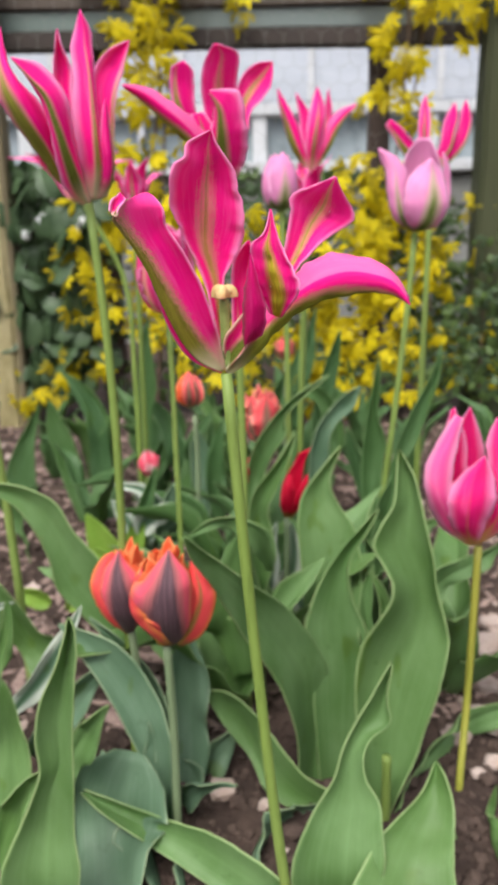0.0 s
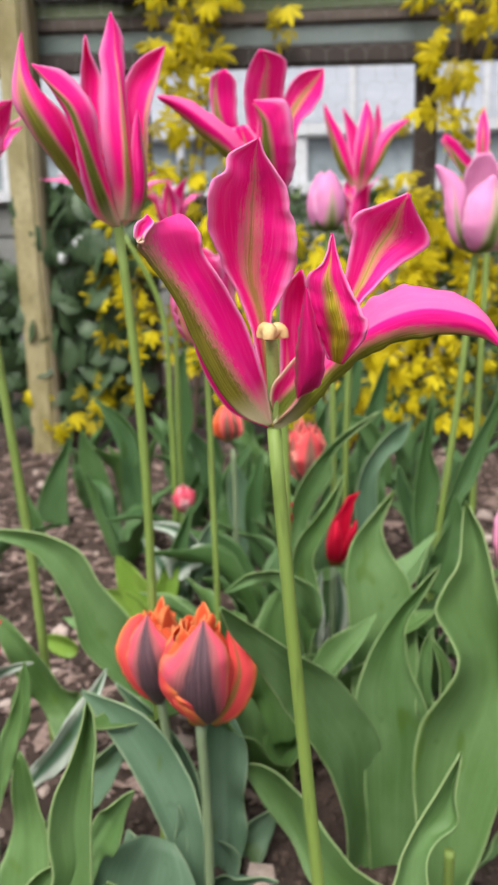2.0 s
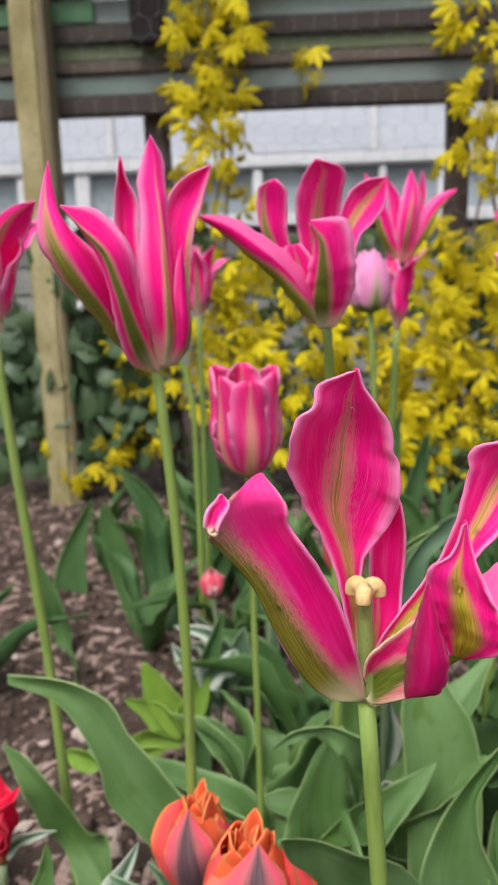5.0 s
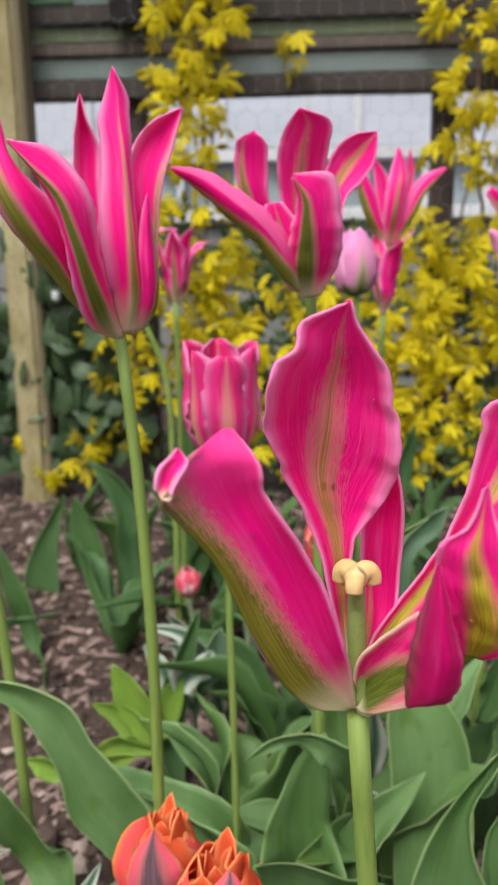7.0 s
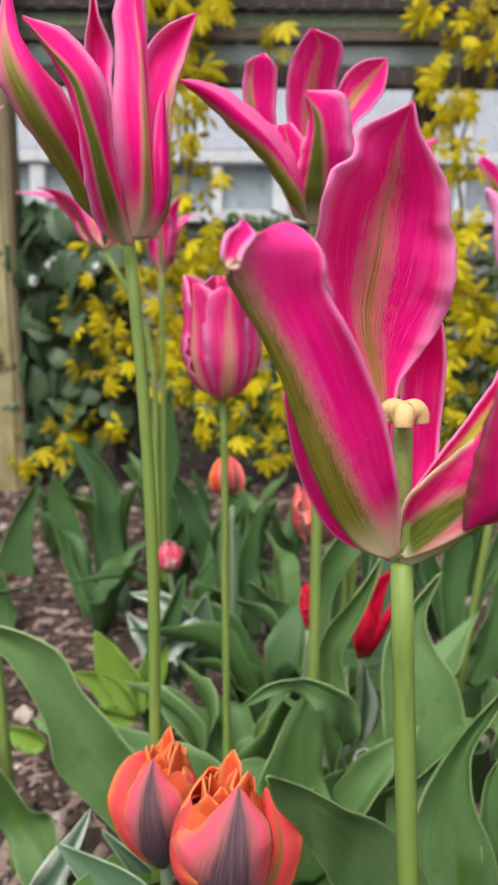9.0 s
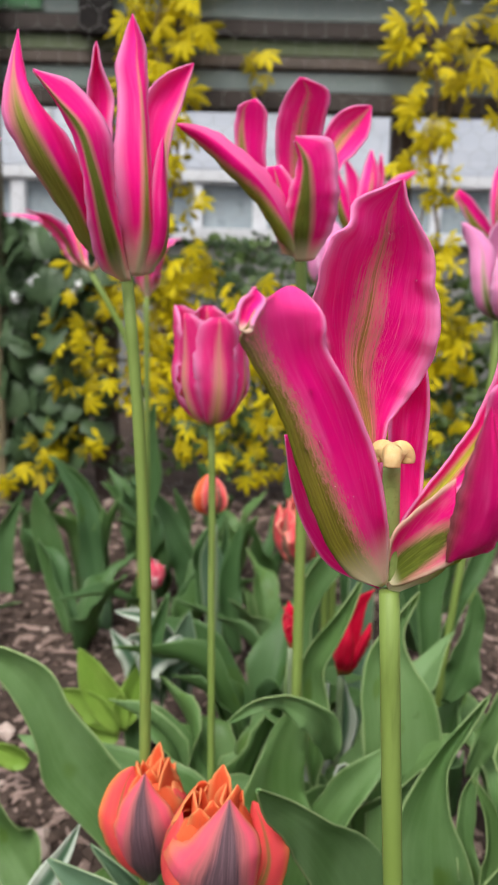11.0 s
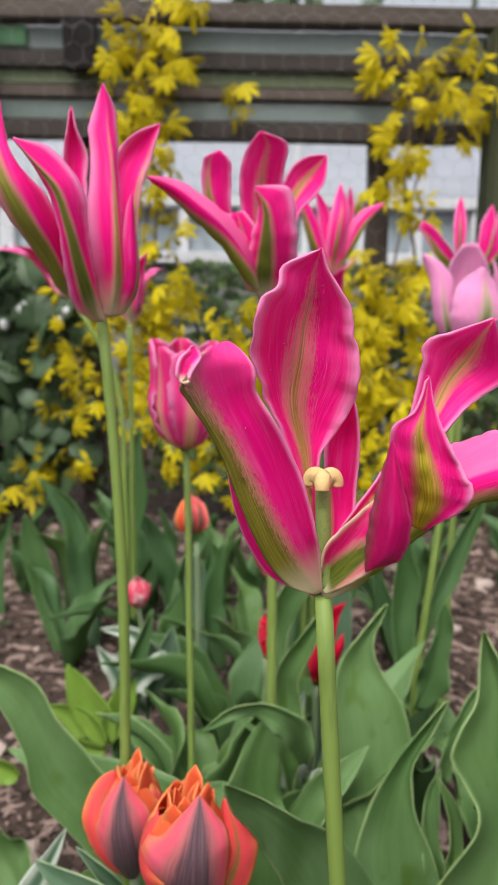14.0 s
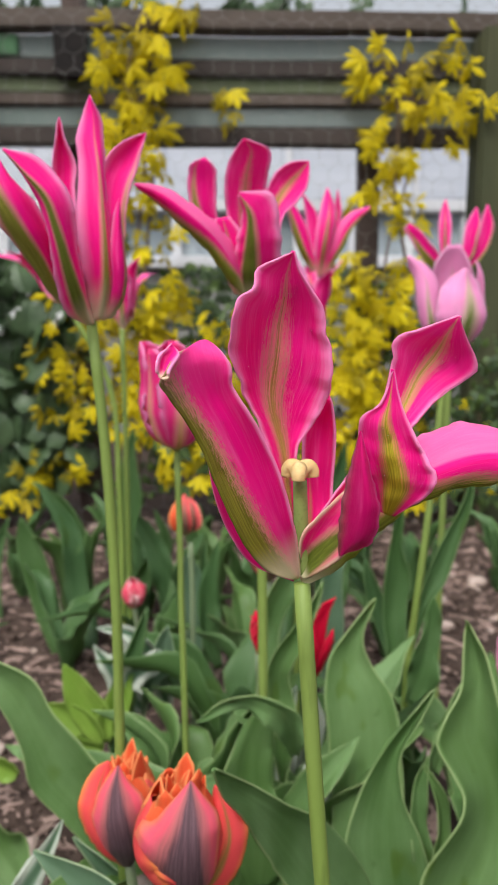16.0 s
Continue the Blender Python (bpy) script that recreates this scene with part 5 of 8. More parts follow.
loft("petal", third, [(-0.0115, 0.5030, 0.4047), (-0.0067, 0.5030, 0.4312), (-0.0070, 0.5060, 0.4516), (-0.0033, 0.5080, 0.4637), (0.0056, 0.5070, 0.4712), (0.0157, 0.5070, 0.4725)], [(-0.0085, 0.5030, 0.4061), (-0.0035, 0.5060, 0.4312), (-0.0019, 0.5090, 0.4489), (0.0038, 0.5110, 0.4585), (0.0108, 0.5100, 0.4665), (0.0160, 0.5070, 0.4720)], [(-0.0054, 0.5030, 0.4075), (-0.0003, 0.5030, 0.4310), (0.0031, 0.5060, 0.4456), (0.0107, 0.5080, 0.4527), (0.0157, 0.5070, 0.4610), (0.0163, 0.5070, 0.4714)], m_petal_flag, rows=34, half=8, ripple=0.02, lump=0.05)
loft("petal", third, [(-0.0177, 0.5000, 0.4019), (-0.0238, 0.4930, 0.4168), (-0.0227, 0.4860, 0.4309), (-0.0198, 0.4830, 0.4431), (-0.0214, 0.4760, 0.4499)], [(-0.0152, 0.5000, 0.4012), (-0.0151, 0.4870, 0.4180), (-0.0145, 0.4800, 0.4318), (-0.0159, 0.4770, 0.4433), (-0.0211, 0.4760, 0.4507)], [(-0.0085, 0.5000, 0.4023), (-0.0003, 0.4940, 0.4191), (-0.0003, 0.4870, 0.4359), (-0.0051, 0.4840, 0.4528), (-0.0208, 0.4760, 0.4520)], m_petal_hood, crease=0.5, rows=36, half=8, ripple=0.02, lump=0.04)
loft("petal", third, [(-0.0238, 0.5020, 0.4050), (-0.0314, 0.4920, 0.4228), (-0.0345, 0.4900, 0.4356), (-0.0329, 0.4900, 0.4412)], [(-0.0195, 0.5020, 0.4037), (-0.0243, 0.4920, 0.4226), (-0.0272, 0.4900, 0.4354), (-0.0292, 0.4900, 0.4418)], [(-0.0152, 0.5020, 0.4024), (-0.0172, 0.4920, 0.4224), (-0.0198, 0.4900, 0.4352), (-0.0256, 0.4900, 0.4424)], m_petal_soft, rows=24, half=6, lump=0.05)

fourth = thing("tulip", 0.140, 0.820, 0.012, "slender pink tulip with flared pointed petals", "tulip")
tube("stem", fourth, [(0.0516, 0.8200, 0.0020), (0.0546, 0.8200, 0.1870), (0.0568, 0.8200, 0.2559), (0.0602, 0.8200, 0.3541), (0.0594, 0.8200, 0.4366)], 0.0026, 0.0023, m_stem)
loft("petal", fourth, [(0.0605, 0.8230, 0.4410), (0.0541, 0.8350, 0.4737), (0.0512, 0.8350, 0.4943), (0.0488, 0.8320, 0.5086)], [(0.0638, 0.8230, 0.4410), (0.0601, 0.8350, 0.4736), (0.0573, 0.8350, 0.4929), (0.0493, 0.8320, 0.5086)], [(0.0671, 0.8230, 0.4409), (0.0662, 0.8350, 0.4734), (0.0633, 0.8350, 0.4915), (0.0499, 0.8320, 0.5086)], m_petal_pale, rows=24, half=6, lump=0.05, ripple=0.015)
loft("petal", fourth, [(0.0671, 0.8230, 0.4409), (0.0745, 0.8350, 0.4732), (0.0786, 0.8350, 0.4963), (0.0813, 0.8320, 0.5114)], [(0.0704, 0.8230, 0.4408), (0.0786, 0.8350, 0.4731), (0.0824, 0.8350, 0.4949), (0.0819, 0.8320, 0.5114)], [(0.0737, 0.8230, 0.4407), (0.0827, 0.8350, 0.4730), (0.0863, 0.8350, 0.4935), (0.0824, 0.8320, 0.5113)], m_petal_soft, rows=24, half=6, lump=0.05, ripple=0.015)
loft("petal", fourth, [(0.0587, 0.8200, 0.4330), (0.0445, 0.8120, 0.4531), (0.0351, 0.8080, 0.4780), (0.0308, 0.8070, 0.4953), (0.0297, 0.8040, 0.5080)], [(0.0614, 0.8200, 0.4337), (0.0501, 0.8080, 0.4538), (0.0421, 0.8040, 0.4773), (0.0357, 0.8030, 0.4933), (0.0302, 0.8040, 0.5080)], [(0.0642, 0.8200, 0.4344), (0.0564, 0.8130, 0.4555), (0.0496, 0.8090, 0.4778), (0.0409, 0.8080, 0.4928), (0.0307, 0.8040, 0.5080)], m_petal_outer, rows=24, half=6, lump=0.05, ripple=0.015)
loft("petal", fourth, [(0.0602, 0.8180, 0.4328), (0.0575, 0.8070, 0.4599), (0.0598, 0.8050, 0.4820), (0.0644, 0.8110, 0.5001), (0.0685, 0.8100, 0.5101)], [(0.0635, 0.8180, 0.4327), (0.0648, 0.8020, 0.4591), (0.0679, 0.8000, 0.4811), (0.0695, 0.8060, 0.4979), (0.0690, 0.8100, 0.5101)], [(0.0668, 0.8180, 0.4326), (0.0730, 0.8070, 0.4595), (0.0768, 0.8050, 0.4816), (0.0756, 0.8110, 0.4974), (0.0695, 0.8100, 0.5101)], m_petal_keel, rows=24, half=6, lump=0.05, ripple=0.015)
loft("petal", fourth, [(0.0658, 0.8200, 0.4328), (0.0714, 0.8120, 0.4551), (0.0787, 0.8080, 0.4770), (0.0906, 0.8070, 0.4890), (0.1063, 0.8030, 0.4934)], [(0.0680, 0.8200, 0.4336), (0.0774, 0.8080, 0.4558), (0.0849, 0.8040, 0.4751), (0.0951, 0.8030, 0.4865), (0.1065, 0.8030, 0.4924)], [(0.0702, 0.8200, 0.4343), (0.0838, 0.8080, 0.4569), (0.0916, 0.8040, 0.4737), (0.1002, 0.8030, 0.4847), (0.1068, 0.8030, 0.4914)], m_petal_arm, rows=24, half=6, lump=0.05, ripple=0.015)

lilac = thing("tulip", 0.119, 0.670, 0.008, "lilac-pink closed tulip with a green flamed base", "tulip")
tube("stem", lilac, [(0.1106, 0.6650, -0.0024), (0.1173, 0.6650, 0.1274), (0.1272, 0.6650, 0.2228), (0.1350, 0.6650, 0.3117), (0.1390, 0.6650, 0.3714)], 0.0030, 0.0026, m_stem)
loft("petal", lilac, [(0.1364, 0.6620, 0.3720), (0.1277, 0.6520, 0.3822), (0.1246, 0.6480, 0.3947), (0.1276, 0.6510, 0.4113), (0.1368, 0.6560, 0.4218), (0.1458, 0.6500, 0.4279)], [(0.1386, 0.6620, 0.3720), (0.1396, 0.6440, 0.3797), (0.1411, 0.6400, 0.3929), (0.1418, 0.6430, 0.4094), (0.1442, 0.6480, 0.4209), (0.1464, 0.6500, 0.4281)], [(0.1408, 0.6620, 0.3719), (0.1553, 0.6520, 0.3775), (0.1612, 0.6480, 0.3919), (0.1598, 0.6510, 0.4086), (0.1553, 0.6560, 0.4214), (0.1470, 0.6500, 0.4283)], m_lilac_green, rows=24, half=6, lump=0.05, ripple=0.015)
loft("petal", lilac, [(0.1339, 0.6630, 0.3729), (0.1201, 0.6580, 0.3825), (0.1129, 0.6560, 0.4037), (0.1114, 0.6580, 0.4204), (0.1077, 0.6610, 0.4290), (0.1051, 0.6570, 0.4368)], [(0.1361, 0.6630, 0.3729), (0.1250, 0.6520, 0.3844), (0.1201, 0.6500, 0.4042), (0.1187, 0.6520, 0.4197), (0.1135, 0.6550, 0.4293), (0.1059, 0.6570, 0.4372)], [(0.1384, 0.6630, 0.3728), (0.1323, 0.6580, 0.3865), (0.1297, 0.6560, 0.4054), (0.1283, 0.6580, 0.4201), (0.1215, 0.6610, 0.4308), (0.1068, 0.6570, 0.4376)], m_lilac, rows=24, half=6, lump=0.05, ripple=0.015)
loft("petal", lilac, [(0.1349, 0.6680, 0.3760), (0.1298, 0.6800, 0.3961), (0.1294, 0.6800, 0.4177), (0.1324, 0.6760, 0.4342), (0.1402, 0.6760, 0.4465)], [(0.1393, 0.6680, 0.3759), (0.1472, 0.6840, 0.3959), (0.1474, 0.6840, 0.4176), (0.1461, 0.6800, 0.4343), (0.1453, 0.6760, 0.4469)], [(0.1438, 0.6680, 0.3758), (0.1628, 0.6800, 0.3954), (0.1635, 0.6800, 0.4169), (0.1580, 0.6760, 0.4336), (0.1503, 0.6760, 0.4472)], m_lilac, rows=24, half=6, lump=0.05, ripple=0.015)
loft("petal", lilac, [(0.1436, 0.6670, 0.3745), (0.1596, 0.6720, 0.3929), (0.1607, 0.6720, 0.4143), (0.1617, 0.6700, 0.4267), (0.1599, 0.6700, 0.4350)], [(0.1454, 0.6670, 0.3740), (0.1636, 0.6720, 0.3918), (0.1645, 0.6720, 0.4131), (0.1639, 0.6700, 0.4256), (0.1608, 0.6700, 0.4346)], [(0.1473, 0.6670, 0.3736), (0.1677, 0.6720, 0.3906), (0.1683, 0.6720, 0.4120), (0.1662, 0.6700, 0.4245), (0.1617, 0.6700, 0.4342)], m_lilac, rows=24, half=6, lump=0.05, ripple=0.015)
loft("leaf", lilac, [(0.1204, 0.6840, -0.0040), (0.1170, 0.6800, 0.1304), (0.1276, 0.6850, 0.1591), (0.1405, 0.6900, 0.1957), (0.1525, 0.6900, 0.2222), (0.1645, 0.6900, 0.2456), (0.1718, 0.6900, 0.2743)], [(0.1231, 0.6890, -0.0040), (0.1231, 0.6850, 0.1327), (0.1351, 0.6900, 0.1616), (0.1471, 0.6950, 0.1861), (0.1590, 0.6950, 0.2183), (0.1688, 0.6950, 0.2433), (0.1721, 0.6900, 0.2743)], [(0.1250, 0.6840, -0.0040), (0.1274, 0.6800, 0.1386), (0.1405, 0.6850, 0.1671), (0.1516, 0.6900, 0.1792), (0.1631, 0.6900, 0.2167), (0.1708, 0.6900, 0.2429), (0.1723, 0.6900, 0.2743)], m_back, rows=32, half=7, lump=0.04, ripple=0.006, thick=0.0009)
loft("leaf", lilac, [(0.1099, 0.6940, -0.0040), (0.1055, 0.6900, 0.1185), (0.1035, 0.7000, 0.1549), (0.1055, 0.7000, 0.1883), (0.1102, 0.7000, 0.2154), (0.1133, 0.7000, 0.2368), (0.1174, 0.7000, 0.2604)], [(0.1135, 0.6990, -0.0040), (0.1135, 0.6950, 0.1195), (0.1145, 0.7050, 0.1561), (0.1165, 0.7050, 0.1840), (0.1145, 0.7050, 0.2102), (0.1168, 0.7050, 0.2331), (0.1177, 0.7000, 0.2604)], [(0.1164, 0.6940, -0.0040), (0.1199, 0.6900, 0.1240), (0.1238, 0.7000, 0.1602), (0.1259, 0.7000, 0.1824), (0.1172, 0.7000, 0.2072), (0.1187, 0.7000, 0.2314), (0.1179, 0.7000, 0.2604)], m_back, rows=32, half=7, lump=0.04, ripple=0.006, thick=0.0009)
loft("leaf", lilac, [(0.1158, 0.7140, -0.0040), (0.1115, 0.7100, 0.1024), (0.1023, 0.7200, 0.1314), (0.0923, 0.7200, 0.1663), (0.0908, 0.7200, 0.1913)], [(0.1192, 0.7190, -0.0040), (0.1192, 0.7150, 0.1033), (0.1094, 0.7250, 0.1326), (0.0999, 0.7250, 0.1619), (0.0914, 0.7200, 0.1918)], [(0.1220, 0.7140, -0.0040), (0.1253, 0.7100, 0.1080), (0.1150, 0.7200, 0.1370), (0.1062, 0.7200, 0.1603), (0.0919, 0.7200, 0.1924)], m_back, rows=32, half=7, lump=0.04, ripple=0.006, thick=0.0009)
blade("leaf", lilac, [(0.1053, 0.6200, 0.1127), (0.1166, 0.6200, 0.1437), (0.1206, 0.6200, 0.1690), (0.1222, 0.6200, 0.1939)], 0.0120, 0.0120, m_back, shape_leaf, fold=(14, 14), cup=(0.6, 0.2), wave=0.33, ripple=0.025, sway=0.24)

fifth = thing("tulip", 0.177, 0.780, 0.011, "pink tulip with pointed open petals", "tulip")
tube("stem", fifth, [(0.1740, 0.7800, 0.0009), (0.1746, 0.7800, 0.1480), (0.1761, 0.7800, 0.3236), (0.1767, 0.7800, 0.4377)], 0.0032, 0.0028, m_stem)
loft("petal", fifth, [(0.1696, 0.7800, 0.4298), (0.1490, 0.7700, 0.4414), (0.1347, 0.7650, 0.4602), (0.1290, 0.7630, 0.4695), (0.1323, 0.7630, 0.4732)], [(0.1722, 0.7800, 0.4297), (0.1552, 0.7700, 0.4449), (0.1422, 0.7650, 0.4601), (0.1345, 0.7630, 0.4694), (0.1328, 0.7630, 0.4732)], [(0.1748, 0.7800, 0.4296), (0.1614, 0.7700, 0.4484), (0.1497, 0.7650, 0.4599), (0.1399, 0.7630, 0.4693), (0.1333, 0.7630, 0.4731)], m_petal_outer, rows=24, half=6, lump=0.05, ripple=0.015)
loft("petal", fifth, [(0.1712, 0.7800, 0.4297), (0.1621, 0.7720, 0.4534), (0.1607, 0.7720, 0.4724), (0.1635, 0.7760, 0.4871), (0.1676, 0.7780, 0.4958)], [(0.1743, 0.7800, 0.4297), (0.1669, 0.7720, 0.4533), (0.1665, 0.7720, 0.4723), (0.1673, 0.7760, 0.4859), (0.1678, 0.7780, 0.4958)], [(0.1774, 0.7800, 0.4296), (0.1717, 0.7720, 0.4532), (0.1723, 0.7720, 0.4722), (0.1712, 0.7760, 0.4846), (0.1681, 0.7780, 0.4958)], m_petal_soft, rows=24, half=6, lump=0.05, ripple=0.015)
loft("petal", fifth, [(0.1732, 0.7800, 0.4297), (0.1828, 0.7760, 0.4534), (0.1854, 0.7760, 0.4724), (0.1904, 0.7780, 0.4821), (0.1956, 0.7800, 0.4894)], [(0.1766, 0.7800, 0.4296), (0.1886, 0.7760, 0.4509), (0.1912, 0.7760, 0.4676), (0.1948, 0.7780, 0.4796), (0.1961, 0.7800, 0.4891)], [(0.1799, 0.7800, 0.4295), (0.1943, 0.7760, 0.4483), (0.1970, 0.7760, 0.4627), (0.1993, 0.7780, 0.4772), (0.1966, 0.7800, 0.4889)], m_petal_edge, rows=24, half=6, lump=0.05, ripple=0.015)
loft("petal", fifth, [(0.1774, 0.7800, 0.4296), (0.1938, 0.7880, 0.4497), (0.2025, 0.7900, 0.4692), (0.2048, 0.7900, 0.4837), (0.2088, 0.7900, 0.4931)], [(0.1799, 0.7800, 0.4295), (0.1979, 0.7880, 0.4459), (0.2077, 0.7900, 0.4643), (0.2101, 0.7900, 0.4799), (0.2093, 0.7900, 0.4929)], [(0.1825, 0.7800, 0.4295), (0.2020, 0.7880, 0.4421), (0.2129, 0.7900, 0.4593), (0.2155, 0.7900, 0.4762), (0.2099, 0.7900, 0.4926)], m_petal_edge, rows=24, half=6, lump=0.05, ripple=0.015)

pale = thing("tulip", 0.030, 0.750, 0.010, "closed pale pink tulip in bud", "tulip")
tube("stem", pale, [(0.0374, 0.7500, 0.0000), (0.0369, 0.7500, 0.1288), (0.0362, 0.7500, 0.2173), (0.0339, 0.7500, 0.3277), (0.0301, 0.7500, 0.4012)], 0.003, 0.0026, m_stem)
cup_flower(pale, (0.03, 0.75, 0.3932), 0.050, 0.017, 5, [m_lilac], close=0.5)

sixth = thing("tulip", 0.058, 0.800, 0.011, "small hot pink tulip with narrow petals", "tulip")
tube("stem", sixth, [(0.0499, 0.8000, 0.0014), (0.0526, 0.8000, 0.2218), (0.0546, 0.8000, 0.3037), (0.0581, 0.8000, 0.3764)], 0.003, 0.0026, m_stem)
lily_flower(sixth, (0.0581, 0.8, 0.3764), 0.066, 0.022, 9)

seventh = thing("tulip", -0.130, 0.910, 0.015, "pink and green tulip with twisted petals", "tulip")
tube("stem", seventh, [(-0.1310, 0.9100, 0.0046), (-0.1310, 0.9100, 0.0804), (-0.1309, 0.9100, 0.1738), (-0.1304, 0.9100, 0.3087), (-0.1307, 0.9100, 0.3850)], 0.0032, 0.0028, m_stem)
lily_flower(seventh, (-0.1301, 0.91, 0.3827), 0.072, 0.028, 12)

eighth = thing("tulip", -0.180, 0.880, 0.014, "pink tulip with spreading pointed petals", "tulip")
tube("stem", eighth, [(-0.1347, 0.8800, 0.0037), (-0.1348, 0.8800, 0.0900), (-0.1351, 0.8800, 0.2074), (-0.1437, 0.8800, 0.3360), (-0.1798, 0.8800, 0.4063)], 0.0032, 0.0028, m_stem)
lily_flower(eighth, (-0.1798, 0.88, 0.4063), 0.050, 0.055, 20)

rose = thing("tulip", -0.056, 0.530, 0.004, "closed rose-pink tulip with striped petals", "tulip")
tube("stem", rose, [(-0.0533, 0.5300, -0.0063), (-0.0546, 0.5300, 0.1861), (-0.0552, 0.5300, 0.2310), (-0.0553, 0.5300, 0.2771), (-0.0562, 0.5300, 0.3176)], 0.0021, 0.0019, m_stem)
cup_flower(rose, (-0.0562, 0.53, 0.3176), 0.060, 0.0205, 7, [m_petal_rose], close=1.0, ruffle=2.2, width=0.76, shape=shape_blunt, belly=((0.10, 0.62), (0.36, 1.0), (0.70, 0.98)))

ninth = thing("tulip", -0.211, 0.570, 0.005, "pink tulip with long spreading petals", "tulip")
tube("stem", ninth, [(-0.1884, 0.5700, -0.0051), (-0.1955, 0.5700, 0.1911), (-0.2012, 0.5700, 0.2694), (-0.2061, 0.5700, 0.3353), (-0.2108, 0.5700, 0.3977)], 0.0036, 0.003, m_stem)
blade("petal", ninth, [(-0.2108, 0.5700, 0.3977), (-0.2108, 0.5650, 0.4293), (-0.1990, 0.5600, 0.4523), (-0.1857, 0.5560, 0.4648), (-0.1722, 0.5530, 0.4711)], 0.0062, 0.0172, m_petal, shape_petal, fold=(0, -50), cup=(0.6, 0.2), wave=0.2, ripple=0.05, rows=30, half=8)
lily_flower(ninth, (-0.2108, 0.57, 0.3977), 0.070, 0.030, 23)

full = thing("tulip", 0.148, 0.470, 0.002, "full rose-pink tulip with a yellow base", "tulip")
tube("stem", full, [(0.1381, 0.4482, -0.0085), (0.1391, 0.4508, 0.0040), (0.1465, 0.4700, 0.0510), (0.1474, 0.4700, 0.1164), (0.1476, 0.4700, 0.1706)], 0.0026, 0.0026, m_stem_y)
loft("petal", full, [(0.1387, 0.4680, 0.1728), (0.1175, 0.4600, 0.1920), (0.1069, 0.4540, 0.2151), (0.1067, 0.4560, 0.2292), (0.1155, 0.4620, 0.2456), (0.1246, 0.4600, 0.2622)], [(0.1411, 0.4680, 0.1737), (0.1224, 0.4520, 0.1968), (0.1136, 0.4460, 0.2177), (0.1141, 0.4480, 0.2333), (0.1203, 0.4540, 0.2486), (0.1276, 0.4600, 0.2612)], [(0.1434, 0.4680, 0.1747), (0.1305, 0.4560, 0.1971), (0.1234, 0.4500, 0.2162), (0.1244, 0.4520, 0.2338), (0.1283, 0.4580, 0.2483), (0.1306, 0.4600, 0.2603)], m_rose_pale, rows=34, half=8, lump=0.05, ripple=0.015)
loft("petal", full, [(0.1396, 0.4670, 0.1728), (0.1227, 0.4530, 0.1965), (0.1191, 0.4490, 0.2129), (0.1265, 0.4530, 0.2243), (0.1415, 0.4500, 0.2384)], [(0.1427, 0.4670, 0.1727), (0.1323, 0.4460, 0.1971), (0.1327, 0.4420, 0.2151), (0.1357, 0.4460, 0.2273), (0.1419, 0.4500, 0.2384)], [(0.1459, 0.4670, 0.1727), (0.1460, 0.4530, 0.1923), (0.1505, 0.4490, 0.2123), (0.1491, 0.4530, 0.2257), (0.1422, 0.4500, 0.2384)], m_rose, rows=34, half=8, lump=0.05, ripple=0.015)
loft("petal", full, [(0.1417, 0.4720, 0.1731), (0.1301, 0.4820, 0.1934), (0.1269, 0.4820, 0.2209), (0.1291, 0.4780, 0.2449), (0.1378, 0.4740, 0.2635)], [(0.1435, 0.4720, 0.1730), (0.1427, 0.4820, 0.1931), (0.1403, 0.4820, 0.2207), (0.1382, 0.4780, 0.2448), (0.1382, 0.4740, 0.2635)], [(0.1454, 0.4720, 0.1730), (0.1553, 0.4820, 0.1929), (0.1536, 0.4820, 0.2205), (0.1473, 0.4780, 0.2446), (0.1385, 0.4740, 0.2635)], m_rose, rows=34, half=8, lump=0.05, ripple=0.015)
loft("petal", full, [(0.1448, 0.4700, 0.1730), (0.1489, 0.4620, 0.2003), (0.1460, 0.4580, 0.2279), (0.1460, 0.4620, 0.2469), (0.1515, 0.4620, 0.2595)], [(0.1467, 0.4700, 0.1724), (0.1549, 0.4560, 0.1976), (0.1536, 0.4520, 0.2241), (0.1527, 0.4560, 0.2439), (0.1522, 0.4620, 0.2594)], [(0.1486, 0.4700, 0.1718), (0.1665, 0.4660, 0.1888), (0.1669, 0.4620, 0.2151), (0.1649, 0.4660, 0.2363), (0.1529, 0.4620, 0.2594)], m_rose, rows=34, half=8, lump=0.05, ripple=0.015)
loft("petal", full, [(0.1406, 0.4710, 0.1743), (0.1261, 0.4740, 0.1963), (0.1188, 0.4720, 0.2241), (0.1209, 0.4700, 0.2471), (0.1242, 0.4680, 0.2629)], [(0.1421, 0.4710, 0.1743), (0.1335, 0.4740, 0.1962), (0.1285, 0.4720, 0.2240), (0.1281, 0.4700, 0.2461), (0.1256, 0.4680, 0.2639)], [(0.1436, 0.4710, 0.1742), (0.1409, 0.4740, 0.1961), (0.1381, 0.4720, 0.2238), (0.1353, 0.4700, 0.2450), (0.1269, 0.4680, 0.2650)], m_rose, rows=34, half=8, lump=0.05, ripple=0.015)


# ---------------------------------------------------------------- the orange double tulips and small buds

